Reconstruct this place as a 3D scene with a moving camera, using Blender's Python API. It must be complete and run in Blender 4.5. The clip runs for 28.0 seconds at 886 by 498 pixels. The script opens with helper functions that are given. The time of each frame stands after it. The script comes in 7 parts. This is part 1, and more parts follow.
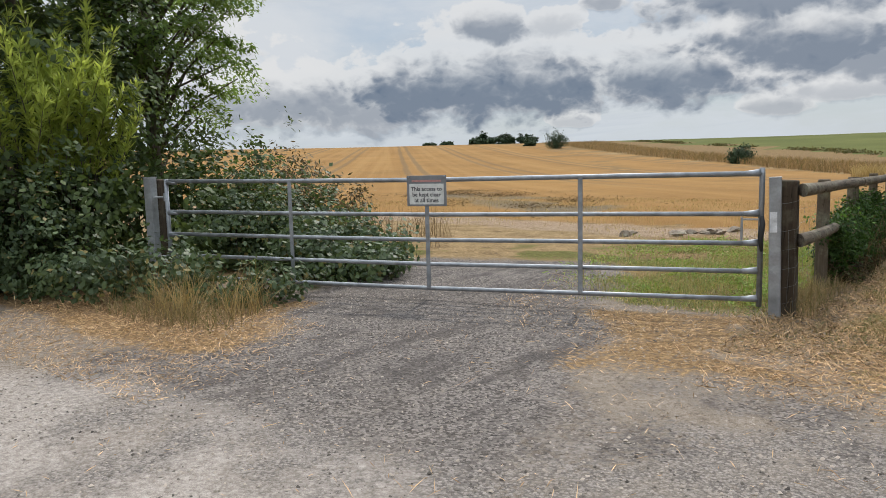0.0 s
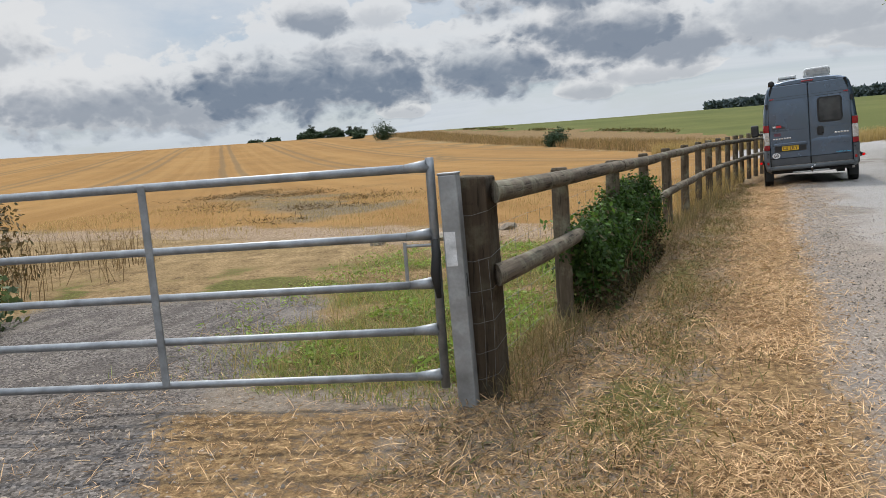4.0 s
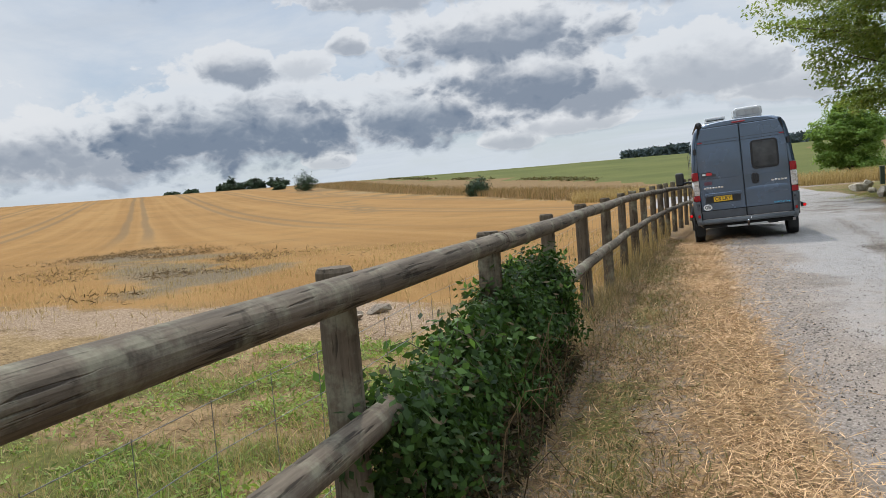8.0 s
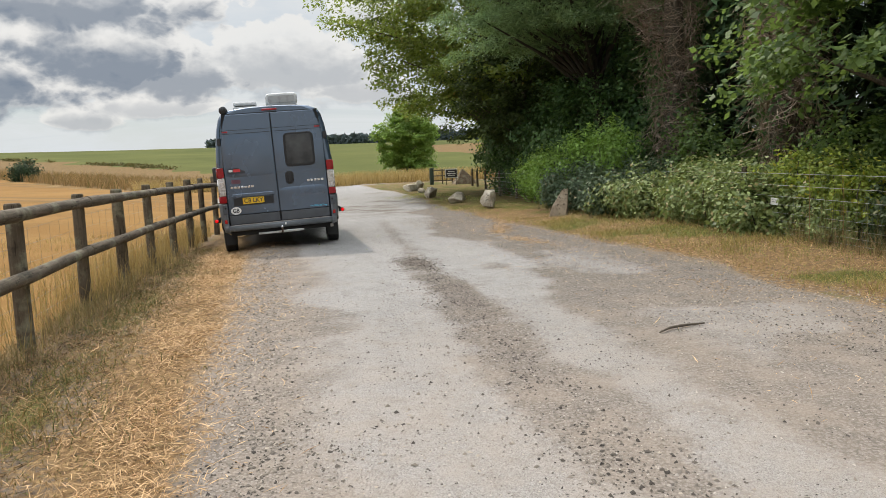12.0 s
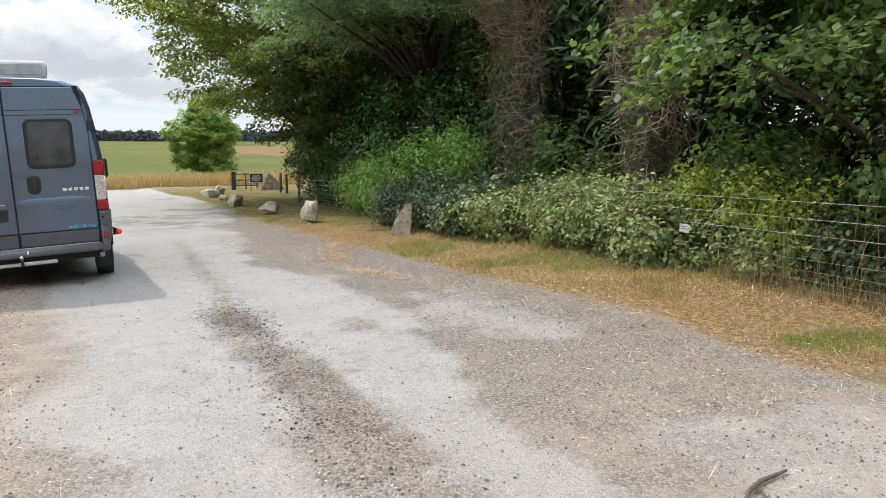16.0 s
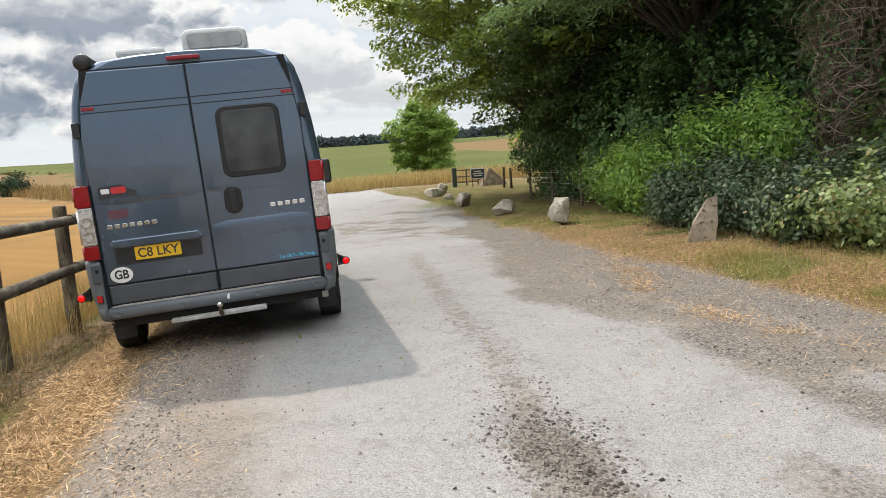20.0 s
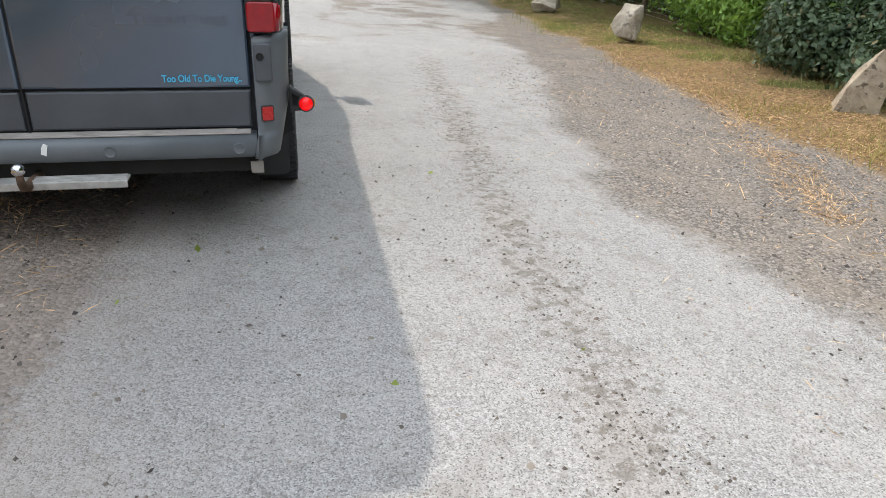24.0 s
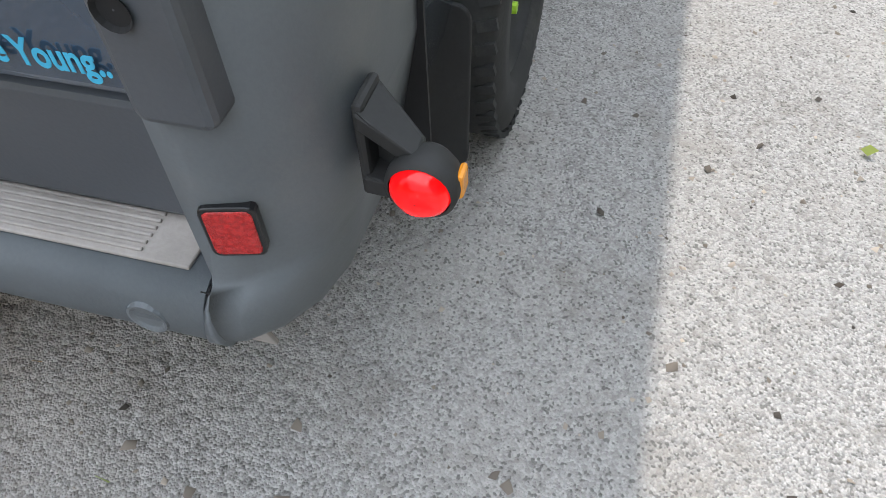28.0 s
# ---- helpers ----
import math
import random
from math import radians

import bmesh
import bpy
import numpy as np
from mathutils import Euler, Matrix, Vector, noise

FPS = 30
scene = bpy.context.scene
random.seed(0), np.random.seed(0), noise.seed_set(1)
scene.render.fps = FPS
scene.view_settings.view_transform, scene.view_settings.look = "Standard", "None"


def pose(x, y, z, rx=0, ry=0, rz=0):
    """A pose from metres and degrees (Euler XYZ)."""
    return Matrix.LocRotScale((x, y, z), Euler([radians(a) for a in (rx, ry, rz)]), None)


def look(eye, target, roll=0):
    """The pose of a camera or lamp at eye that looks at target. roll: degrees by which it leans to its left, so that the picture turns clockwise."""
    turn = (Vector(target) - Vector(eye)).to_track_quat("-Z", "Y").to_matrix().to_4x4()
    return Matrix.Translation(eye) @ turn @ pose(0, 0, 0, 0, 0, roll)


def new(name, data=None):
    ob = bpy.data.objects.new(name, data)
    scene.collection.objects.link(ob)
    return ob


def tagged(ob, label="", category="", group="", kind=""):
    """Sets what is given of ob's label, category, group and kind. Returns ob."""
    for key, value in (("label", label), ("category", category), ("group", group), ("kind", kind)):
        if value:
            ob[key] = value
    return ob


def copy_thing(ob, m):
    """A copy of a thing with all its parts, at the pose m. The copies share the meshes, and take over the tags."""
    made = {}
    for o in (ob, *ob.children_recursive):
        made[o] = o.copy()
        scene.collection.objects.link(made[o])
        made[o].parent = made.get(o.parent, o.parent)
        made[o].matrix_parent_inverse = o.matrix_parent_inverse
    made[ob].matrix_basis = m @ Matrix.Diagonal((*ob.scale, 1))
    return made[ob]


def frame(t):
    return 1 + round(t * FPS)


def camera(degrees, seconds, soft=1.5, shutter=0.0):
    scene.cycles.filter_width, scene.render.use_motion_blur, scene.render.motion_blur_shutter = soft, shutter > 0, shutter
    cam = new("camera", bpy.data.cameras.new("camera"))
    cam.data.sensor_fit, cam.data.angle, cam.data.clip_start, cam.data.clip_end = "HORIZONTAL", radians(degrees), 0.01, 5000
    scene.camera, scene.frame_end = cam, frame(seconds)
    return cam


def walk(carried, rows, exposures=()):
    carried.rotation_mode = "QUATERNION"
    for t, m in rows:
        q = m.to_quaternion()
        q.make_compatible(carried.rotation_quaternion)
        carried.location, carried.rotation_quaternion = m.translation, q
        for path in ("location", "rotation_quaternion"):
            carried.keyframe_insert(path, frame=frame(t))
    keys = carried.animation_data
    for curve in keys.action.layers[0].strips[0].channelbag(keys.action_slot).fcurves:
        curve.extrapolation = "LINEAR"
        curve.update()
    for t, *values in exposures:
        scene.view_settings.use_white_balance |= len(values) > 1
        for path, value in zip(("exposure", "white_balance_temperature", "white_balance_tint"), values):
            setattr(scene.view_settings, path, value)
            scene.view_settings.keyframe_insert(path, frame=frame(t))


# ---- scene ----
cam = camera(63.6, 28.0, soft=0.8)
METRES, EYE, TILT, LEAN, TURN = 23.8, 1.5, 0.0, 0.0, 37.3
ROWS = [
    (0.0, 0.0, 0.0, 0.0, -0.16, -6.88, 1.35),
    (0.5, 0.0148, 0.0142, -0.0007, -1.04, -7.54, 1.56),
    (1.0, 0.0245, 0.0288, -0.0008, -4.42, -7.86, 1.46),
    (1.5, 0.0365, 0.0411, -0.0006, -9.56, -7.56, 1.85),
    (2.0, 0.0482, 0.0551, -0.0009, -10.71, -7.84, 3.11),
    (2.5, 0.0573, 0.072, -0.0006, -12.89, -8.29, 3.88),
    (4.5, 0.1019, 0.1333, -0.0032, -13.54, -7.91, 4.32),
    (5.0, 0.1121, 0.148, -0.0017, -15.65, -8.03, 4.26),
    (5.5, 0.1263, 0.1633, -0.0032, -18.6, -8.23, 4.17),
    (6.0, 0.1356, 0.1798, -0.0026, -20.44, -8.21, 4.48),
    (6.5, 0.1462, 0.1934, -0.0027, -21.09, -7.46, 4.69),
    (7.0, 0.1515, 0.208, -0.0023, -21.38, -6.04, 3.99),
    (7.5, 0.1568, 0.2218, -0.0023, -22.26, -5.45, 3.71),
    (8.0, 0.1651, 0.2386, -0.0024, -19.11, -4.6, 4.7),
    (8.5, 0.1727, 0.2528, -0.0018, -19.12, -3.24, 3.39),
    (9.0, 0.1885, 0.2636, -0.0035, -22.88, -4.71, 2.73),
    (9.5, 0.2058, 0.2742, -0.0043, -30.37, -4.96, 1.25),
    (10.0, 0.2265, 0.2816, -0.0053, -48.83, -6.36, 0.25),
    (10.5, 0.2443, 0.2917, -0.0042, -50.1, -6.57, -0.57),
    (11.0, 0.2563, 0.3015, -0.0017, -52.23, -6.4, 1.17),
    (11.5, 0.2733, 0.3065, -0.0039, -52.45, -7.55, 1.8),
    (12.0, 0.2866, 0.3176, -0.003, -51.08, -7.22, 1.96),
    (12.5, 0.3003, 0.3265, -0.0036, -49.72, -6.3, 2.19),
    (14.5, 0.3469, 0.3767, -0.002, -50.51, -5.66, 0.79),
    (15.0, 0.3632, 0.3865, -0.0003, -58.91, -5.9, -0.51),
    (15.5, 0.3723, 0.3995, -0.0009, -64.62, -6.73, -0.67),
    (16.0, 0.3823, 0.4127, -0.001, -66.74, -7.12, 0.21),
    (16.5, 0.3942, 0.4275, -0.0012, -64.95, -5.9, 2.13),
    (17.0, 0.4053, 0.442, 0.0004, -61.18, -1.95, 5.0),
    (17.5, 0.4214, 0.4534, -0.0028, -58.95, -3.45, 1.28),
    (18.0, 0.4331, 0.4705, -0.0032, -55.95, -5.76, 1.22),
    (18.5, 0.4461, 0.4836, -0.0034, -54.57, -5.7, 2.67),
    (19.0, 0.4603, 0.5018, -0.0035, -51.19, -5.65, 2.93),
    (19.5, 0.473, 0.5164, -0.0031, -50.37, -6.81, 3.31),
    (20.0, 0.4887, 0.528, -0.0033, -50.31, -7.24, 3.84),
    (20.5, 0.4994, 0.5432, -0.0034, -51.22, -6.5, 3.39),
    (21.0, 0.5145, 0.5523, -0.0039, -56.2, -6.29, 5.45),
    (21.5, 0.528, 0.5654, -0.0034, -57.26, -5.27, 5.46),
    (23.5, 0.5785, 0.6118, -0.0074, -54.6, -18.48, -4.0),
    (24.0, 0.5893, 0.629, -0.0077, -48.73, -24.38, -4.57),
    (24.5, 0.5989, 0.6426, -0.0078, -47.09, -29.22, -3.11),
    (25.0, 0.6131, 0.6546, -0.0095, -46.4, -32.06, -2.35),
    (25.5, 0.6231, 0.669, -0.0121, -46.83, -35.44, -2.06),
    (26.0, 0.6358, 0.6796, -0.014, -46.47, -38.72, -2.21),
    (26.5, 0.6444, 0.6919, -0.0152, -43.58, -41.29, -2.06),
    (27.0, 0.6512, 0.7021, -0.0156, -37.95, -43.84, -1.44),
    (27.5, 0.6609, 0.7078, -0.0166, -30.91, -47.02, -0.93),
    (28.0, 0.6664, 0.7149, -0.0192, -22.18, -51.2, -0.97),
]
# the phone's own brightening as it turns from the open field to the shaded wood
EXPOSURE = [(0.0, -0.30, 6600, 10), (2.0, -0.34, 6450, 10), (5.0, -0.28, 6600, 10), (8.5, -0.24, 6400, 10), (11.0, -0.08, 6850, 10), (12.5, -0.12, 6950, 10), (15.0, 0.06, 6950, 10), (16.6, 0.26, 6500, 10), (18.0, 0.10, 6500, 10), (20.0, 0.12, 6900, 10), (21.5, 0.28, 6550, 10), (24.0, 0.24, 6600, 10), (25.0, 0.20, 6680, 11), (26.0, 0.10, 6680, 11), (27.0, 0.34, 6600, 10), (28.0, 0.54, 6550, 10)]
walk(cam, [(t, pose(0, 0, EYE, TILT, LEAN, TURN) @ pose(METRES * x, METRES * y, METRES * z, 90 + pitch, roll, yaw)) for t, x, y, z, yaw, pitch, roll in ROWS],
     EXPOSURE)

# ---- light ----
SUN_AZ, SUN_EL = 21.0, 53.5          # degrees left of +y, above the horizon
sun_data = bpy.data.lights.new("sun", "SUN")
sun_data.energy, sun_data.angle, sun_data.color = 3.05, radians(0.8), (1.0, 0.95, 0.87)
sun_dir = Vector((-math.sin(radians(SUN_AZ)) * math.cos(radians(SUN_EL)), math.cos(radians(SUN_AZ)) * math.cos(radians(SUN_EL)), math.sin(radians(SUN_EL))))
sun_lamp = new("sun", sun_data)
sun_lamp.matrix_world = look(tuple(sun_dir * 60), (0, 0, 0))


# ---- node helpers ----
class Graph:
    """A small helper for wiring nodes."""

    def __init__(self, tree):
        self.tree = tree

    def put(self, socket, value):
        if isinstance(value, bpy.types.NodeSocket):
            self.tree.links.new(value, socket)
        elif isinstance(value, tuple) and len(value) == 3 and socket.type == "RGBA":
            socket.default_value = (*value, 1.0)
        else:
            socket.default_value = value

    def node(self, kind, props=None, **inputs):
        n = self.tree.nodes.new(kind)
        for k, v in (props or {}).items():
            setattr(n, k, v)
        for k, v in inputs.items():
            self.put(n.inputs[int(k[1:]) if k[0] == "i" and k[1:].isdigit() else k.replace("_", " ")], v)
        return n

    def math(self, op, a, b=0.0, c=0.0, clamp=False):
        n = self.node("ShaderNodeMath", {"operation": op, "use_clamp": clamp}, i0=a, i1=b)
        self.put(n.inputs[2], c)
        return n.outputs[0]

    def vmath(self, op, a, b=(0, 0, 0)):
        n = self.node("ShaderNodeVectorMath", {"operation": op}, i0=a, i1=b)
        return n.outputs["Value"] if op == "DOT_PRODUCT" else n.outputs[0]

    def mix(self, fac, a, b, how="MIX"):
        n = self.node("ShaderNodeMix", {"data_type": "RGBA", "blend_type": how})
        self.put(n.inputs[0], fac)
        self.put(n.inputs[6], a)
        self.put(n.inputs[7], b)
        return n.outputs[2]

    def noise(self, scale, vec=None, detail=3.0, rough=0.55, distort=0.0):
        n = self.node("ShaderNodeTexNoise", None, Scale=scale, Detail=detail, Roughness=rough, Distortion=distort)
        if vec is not None:
            self.put(n.inputs["Vector"], vec)
        return n.outputs["Fac"]

    def voronoi(self, scale, vec=None, feature="F1", out="Distance"):
        n = self.node("ShaderNodeTexVoronoi", {"feature": feature}, Scale=scale)
        if vec is not None:
            self.put(n.inputs["Vector"], vec)
        return n.outputs[out]

    def step(self, v, lo, hi, a=0.0, b=1.0):
        n = self.node("ShaderNodeMapRange", {"interpolation_type": "SMOOTHSTEP"}, i0=v, i1=lo, i2=hi, i3=a, i4=b)
        return n.outputs[0]

    def ramp(self, fac, *stops):
        n = self.node("ShaderNodeValToRGB", None, Fac=fac)
        e = n.color_ramp.elements
        while len(e) < len(stops):
            e.new(0.5)
        for el, (p, c) in zip(e, stops):
            el.position, el.color = p, (*c, 1.0)
        return n.outputs[0]

    def bump(self, height, strength=0.5, distance=0.01, normal=None):
        n = self.node("ShaderNodeBump", None, Strength=strength, Distance=distance, Height=height)
        if normal is not None:
            self.put(n.inputs["Normal"], normal)
        return n.outputs[0]


def material(name):
    m = bpy.data.materials.new(name)
    m.use_nodes = True
    g = Graph(m.node_tree)
    bs = m.node_tree.nodes["Principled BSDF"]
    obj = g.node("ShaderNodeTexCoord").outputs["Object"]
    return m, g, bs, obj


def painted(name, col, rough=0.5, metal=0.0, vary=0.12, scale=6.0, grain=120.0, bump=0.1, dirt=None, dirt_amount=0.35, spec=0.5, coat=0.0):
    """A coat, metal or plastic with blotches, fine grain and dirt."""
    m, g, bs, obj = material(name)
    big, fine = g.noise(scale, obj, 4), g.noise(grain, obj, 2)
    dark = tuple(c * (1 - vary * 1.6) for c in col)
    light = tuple(min(1.0, c * (1 + vary)) for c in col)
    c = g.ramp(big, (0.3, dark), (0.7, light))
    c = g.mix(g.step(fine, 0.35, 0.7, 0.0, vary), c, tuple(x * 0.6 for x in col))
    if dirt:
        c = g.mix(g.step(g.noise(scale * 0.6, obj, 6, 0.7), 0.5, 0.75, 0.0, dirt_amount), c, dirt)
    g.put(bs.inputs["Base Color"], c)
    g.put(bs.inputs["Roughness"], g.step(big, 0.3, 0.7, max(0.02, rough - 0.08), min(1.0, rough + 0.1)))
    bs.inputs["Metallic"].default_value = metal
    bs.inputs["Specular IOR Level"].default_value = spec
    bs.inputs["Coat Weight"].default_value = coat
    if bump:
        g.put(bs.inputs["Normal"], g.bump(fine, bump, 0.002))
    return m


def foliage(name, dark, light, through_light=0.35, rough=0.45, dead=None, dead_amount=0.06, gain=1.0):
    """Leaves: each one its own tint, some light coming through."""
    m, g, bs, obj = material(name)
    rnd = g.node("ShaderNodeNewGeometry").outputs["Random Per Island"]
    wide = g.noise(0.9, obj, 3)
    gains = (gain * 0.93, gain, gain * 1.2) if light[1] > light[0] else (gain,) * 3
    dark, light = tuple(min(0.5, c * k) for c, k in zip(dark, gains)), tuple(min(0.9, c * k) for c, k in zip(light, gains))
    c = g.ramp(g.math("ADD", g.math("MULTIPLY", rnd, 0.6), g.math("MULTIPLY", wide, 0.5)), (0.25, dark), (0.85, light))
    if dead:
        c = g.mix(g.step(g.math("FRACT", g.math("MULTIPLY", rnd, 17.31)), 1 - dead_amount, 1 - dead_amount + 0.01), c, dead)
    g.put(bs.inputs["Base Color"], c)
    bs.inputs["Roughness"].default_value = min(0.9, rough + 0.15)
    bs.inputs["Specular IOR Level"].default_value = 0.28
    tr = g.node("ShaderNodeBsdfTranslucent", None, Color=g.mix(0.5, c, (light[0] * 1.3, light[1] * 1.3, light[2] * 0.7)))
    mx = g.node("ShaderNodeMixShader", None, i0=through_light, i1=bs.outputs[0], i2=tr.outputs[0])
    g.put(m.node_tree.nodes["Material Output"].inputs["Surface"], mx.outputs[0])
    return m


# ---- sky ----
world = bpy.data.worlds.new("sky")
scene.world = world
world.use_nodes = True
wg = Graph(world.node_tree)
bg = world.node_tree.nodes["Background"]
sky = wg.node("ShaderNodeTexSky", {"sky_type": "NISHITA", "sun_disc": False, "sun_elevation": radians(SUN_EL), "sun_rotation": radians(-SUN_AZ)}).outputs[0]
way = wg.node("ShaderNodeTexCoord").outputs["Generated"]
sep = wg.node("ShaderNodeSeparateXYZ", None, i0=way)
up = wg.math("ADD", wg.math("MAXIMUM", sep.outputs[2], 0.0), 0.16)
plane_v = wg.node("ShaderNodeCombineXYZ", None, X=wg.math("DIVIDE", sep.outputs[0], up), Y=wg.math("DIVIDE", sep.outputs[1], up), Z=0.0).outputs[0]
wisp = wg.noise(0.55, plane_v, 8, 0.6, 0.9)
streak = wg.noise(1.0, wg.vmath("MULTIPLY", plane_v, (0.5, 2.2, 1.0)), 8, 0.62, 0.6)
squashed = wg.vmath("MULTIPLY", way, (1.0, 1.0, 1.5))
billow = wg.noise(9.0, squashed, 10, 0.60, 0.25)
bump_warp = wg.node("ShaderNodeTexNoise", None, Scale=20.0, Detail=4.0, Vector=squashed).outputs["Color"]
lumpy = wg.vmath("ADD", squashed, wg.vmath("MULTIPLY", wg.vmath("SUBTRACT", bump_warp, (0.5, 0.5, 0.5)), (0.05, 0.05, 0.05)))
heads = wg.node("ShaderNodeTexVoronoi", {"feature": "SMOOTH_F1"}, Scale=26.0, Detail=2.5, Roughness=0.55, Smoothness=0.35, Vector=lumpy).outputs["Distance"]
ragged = wg.math("ADD", wg.math("MULTIPLY", wg.math("SUBTRACT", billow, 0.5), 2.3), wg.math("MULTIPLY", wg.math("SUBTRACT", 0.42, heads), 0.60))
relief = wg.math("ADD", wg.math("MULTIPLY", wg.noise(17.0, squashed, 8, 0.62, 0.3), 0.65), wg.math("MULTIPLY", heads, 0.4))
# cumulus banks: azimuth left of +y, elevation, half width, half height (degrees), greyness
BANKS = [
    (19.6, 15.4, 6.6, 1.2, 0.60), (12.5, 11.8, 6.6, 2.1, 0.88), (11.7, 8.3, 5.1, 2.3, 0.95), (19.4, 6.2, 5.6, 2.2, 0.95),
    (33.8, 6.4, 8.4, 2.9, 1.0), (45.2, 4.9, 4.0, 2.2, 0.70), (50.5, 5.0, 6.4, 2.4, 0.75), (33.0, 10.5, 2.1, 1.2, 0.80), (28.5, 10.4, 2.0, 0.8, 0.30), (24.3, 11.8, 1.2, 0.8, 0.6),
    (6.4, 7.0, 3.9, 1.8, 0.80), (-1.5, 7.7, 4.6, 2.0, 0.50), (-8.1, 11.3, 1.9, 1.1, 0.20), (-7.4, 5.7, 2.9, 1.2, 0.45), (27.0, 3.1, 1.5, 0.55, 0.35),
    (7.3, 4.5, 3.2, 0.8, 0.40), (12.6, 3.6, 2.0, 0.8, 0.50), (5.0, 11.4, 1.4, 0.9, 0.55), (2.5, 14.6, 5.5, 1.5, 0.70), (60.0, 9.0, 7.0, 1.8, 0.5), (30.0, 17.0, 7.0, 1.4, 0.5),
]
cover, grey = None, None
for az, el, w, h, dk in BANKS:
    a, e = radians(az), radians(el)
    side = Vector((-math.cos(a), -math.sin(a), 0))
    rise = Vector((math.sin(a) * math.sin(e), -math.cos(a) * math.sin(e), math.cos(e)))
    fwd = Vector((-math.sin(a) * math.cos(e), math.cos(a) * math.cos(e), math.sin(e)))
    u = wg.math("DIVIDE", wg.vmath("DOT_PRODUCT", way, tuple(side)), math.sin(radians(w)))
    v = wg.math("DIVIDE", wg.vmath("DOT_PRODUCT", way, tuple(rise)), math.sin(radians(h)))
    # flat base, heaped top
    low = wg.math("MINIMUM", v, wg.math("MULTIPLY", v, 1.5))
    q = wg.math("SUBTRACT", 1.0, wg.math("SQRT", wg.math("ADD", wg.math("MULTIPLY", u, u), wg.math("MULTIPLY", low, low))))
    q = wg.math("ADD", wg.math("ADD", q, 0.95), ragged)
    front = wg.step(wg.vmath("DOT_PRODUCT", way, tuple(fwd)), 0.5, 0.8)
    body = wg.math("MULTIPLY", wg.step(q, 0.0, 0.22), front)
    # bright heads, grey belly
    belly = wg.math("MULTIPLY", wg.step(wg.math("ADD", v, wg.math("MULTIPLY", wg.math("SUBTRACT", relief, 0.5), 1.7)), 1.5, 0.0), wg.step(wg.math("SUBTRACT", q, wg.math("MULTIPLY", v, 0.45)), 0.1, 0.85))
    shade = wg.math("MULTIPLY", wg.math("MULTIPLY", belly, front), dk)
    cover = body if cover is None else wg.math("MAXIMUM", cover, body)
    grey = shade if grey is None else wg.math("MAXIMUM", grey, shade)
blue = wg.mix(1.0, sky, (0.11, 0.11, 0.11), "MULTIPLY")
haze = wg.mix(wg.step(wisp, 0.34, 0.62), wg.mix(0.6, blue, (0.60, 0.70, 0.82)), (0.82, 0.875, 0.94))
haze = wg.mix(wg.step(streak, 0.50, 0.70, 0.0, 0.5), haze, (0.64, 0.71, 0.80))
haze = wg.mix(wg.step(sep.outputs[2], 0.0, 0.09, 0.7, 0.0), haze, (0.73, 0.82, 0.91))
col = wg.mix(wg.math("MULTIPLY", cover, 0.62), haze, (0.99, 0.995, 1.0))
col = wg.mix(wg.math("MULTIPLY", grey, wg.step(relief, 0.30, 0.66, 0.98, 0.86)), col, (0.140, 0.205, 0.310))
# the thin cloud veil is brightest high up, around the hidden sun
glow = wg.math("ADD", wg.step(sep.outputs[2], 0.34, 0.75, 0.0, 2.1), wg.step(wg.vmath("DOT_PRODUCT", way, tuple(sun_dir)), 0.80, 1.0, 0.0, 1.2))
col = wg.mix(1.0, col, wg.node("ShaderNodeCombineColor", None, i0=wg.math("ADD", glow, 1.0), i1=wg.math("ADD", glow, 1.0), i2=wg.math("ADD", glow, 1.0)).outputs[0], "MULTIPLY")
wg.put(bg.inputs["Color"], col)
bg.inputs["Strength"].default_value = 0.97


# ---- building helpers ----
def to_mesh(name, bm):
    me = bpy.data.meshes.new(name)
    bm.to_mesh(me)
    bm.free()
    return me


def part(name, geo, mat, parent=None, label="", smooth=False, at=None):
    """Links one mesh object (a bmesh or a mesh) under a thing or a part."""
    me = geo if isinstance(geo, bpy.types.Mesh) else to_mesh(name, geo)
    if mat is not None and not me.materials:
        me.materials.append(mat)
    if smooth:
        me.shade_smooth()
    ob = new(name, me)
    if at is not None:
        ob.matrix_basis = at
    if parent is not None:
        ob.parent = parent
    if label:
        tagged(ob, label)
    return ob


def thing(name, at, label, category, group="", kind=""):
    ob = new(name)
    ob.empty_display_size = 0.1
    ob.matrix_basis = at if isinstance(at, Matrix) else Matrix.Translation(at)
    return tagged(ob, label, category, group, kind)


def box(sx, sy, sz, at=(0, 0, 0), bevel=0.0, segs=2, bm=None, rot=None):
    """A bevelled box centred at a point."""
    one = bmesh.new()
    bmesh.ops.create_cube(one, size=1.0)
    bmesh.ops.scale(one, vec=(sx, sy, sz), verts=one.verts)
    if bevel:
        bmesh.ops.bevel(one, geom=one.edges[:] + one.verts[:], offset=bevel, segments=segs, profile=0.5, affect="EDGES")
    m = Matrix.Translation(at) @ (rot or Matrix())
    bmesh.ops.transform(one, matrix=m, verts=one.verts)
    if bm is None:
        return one
    me = bpy.data.meshes.new("tmp")
    one.to_mesh(me)
    one.free()
    bm.from_mesh(me)
    bpy.data.meshes.remove(me)
    return bm


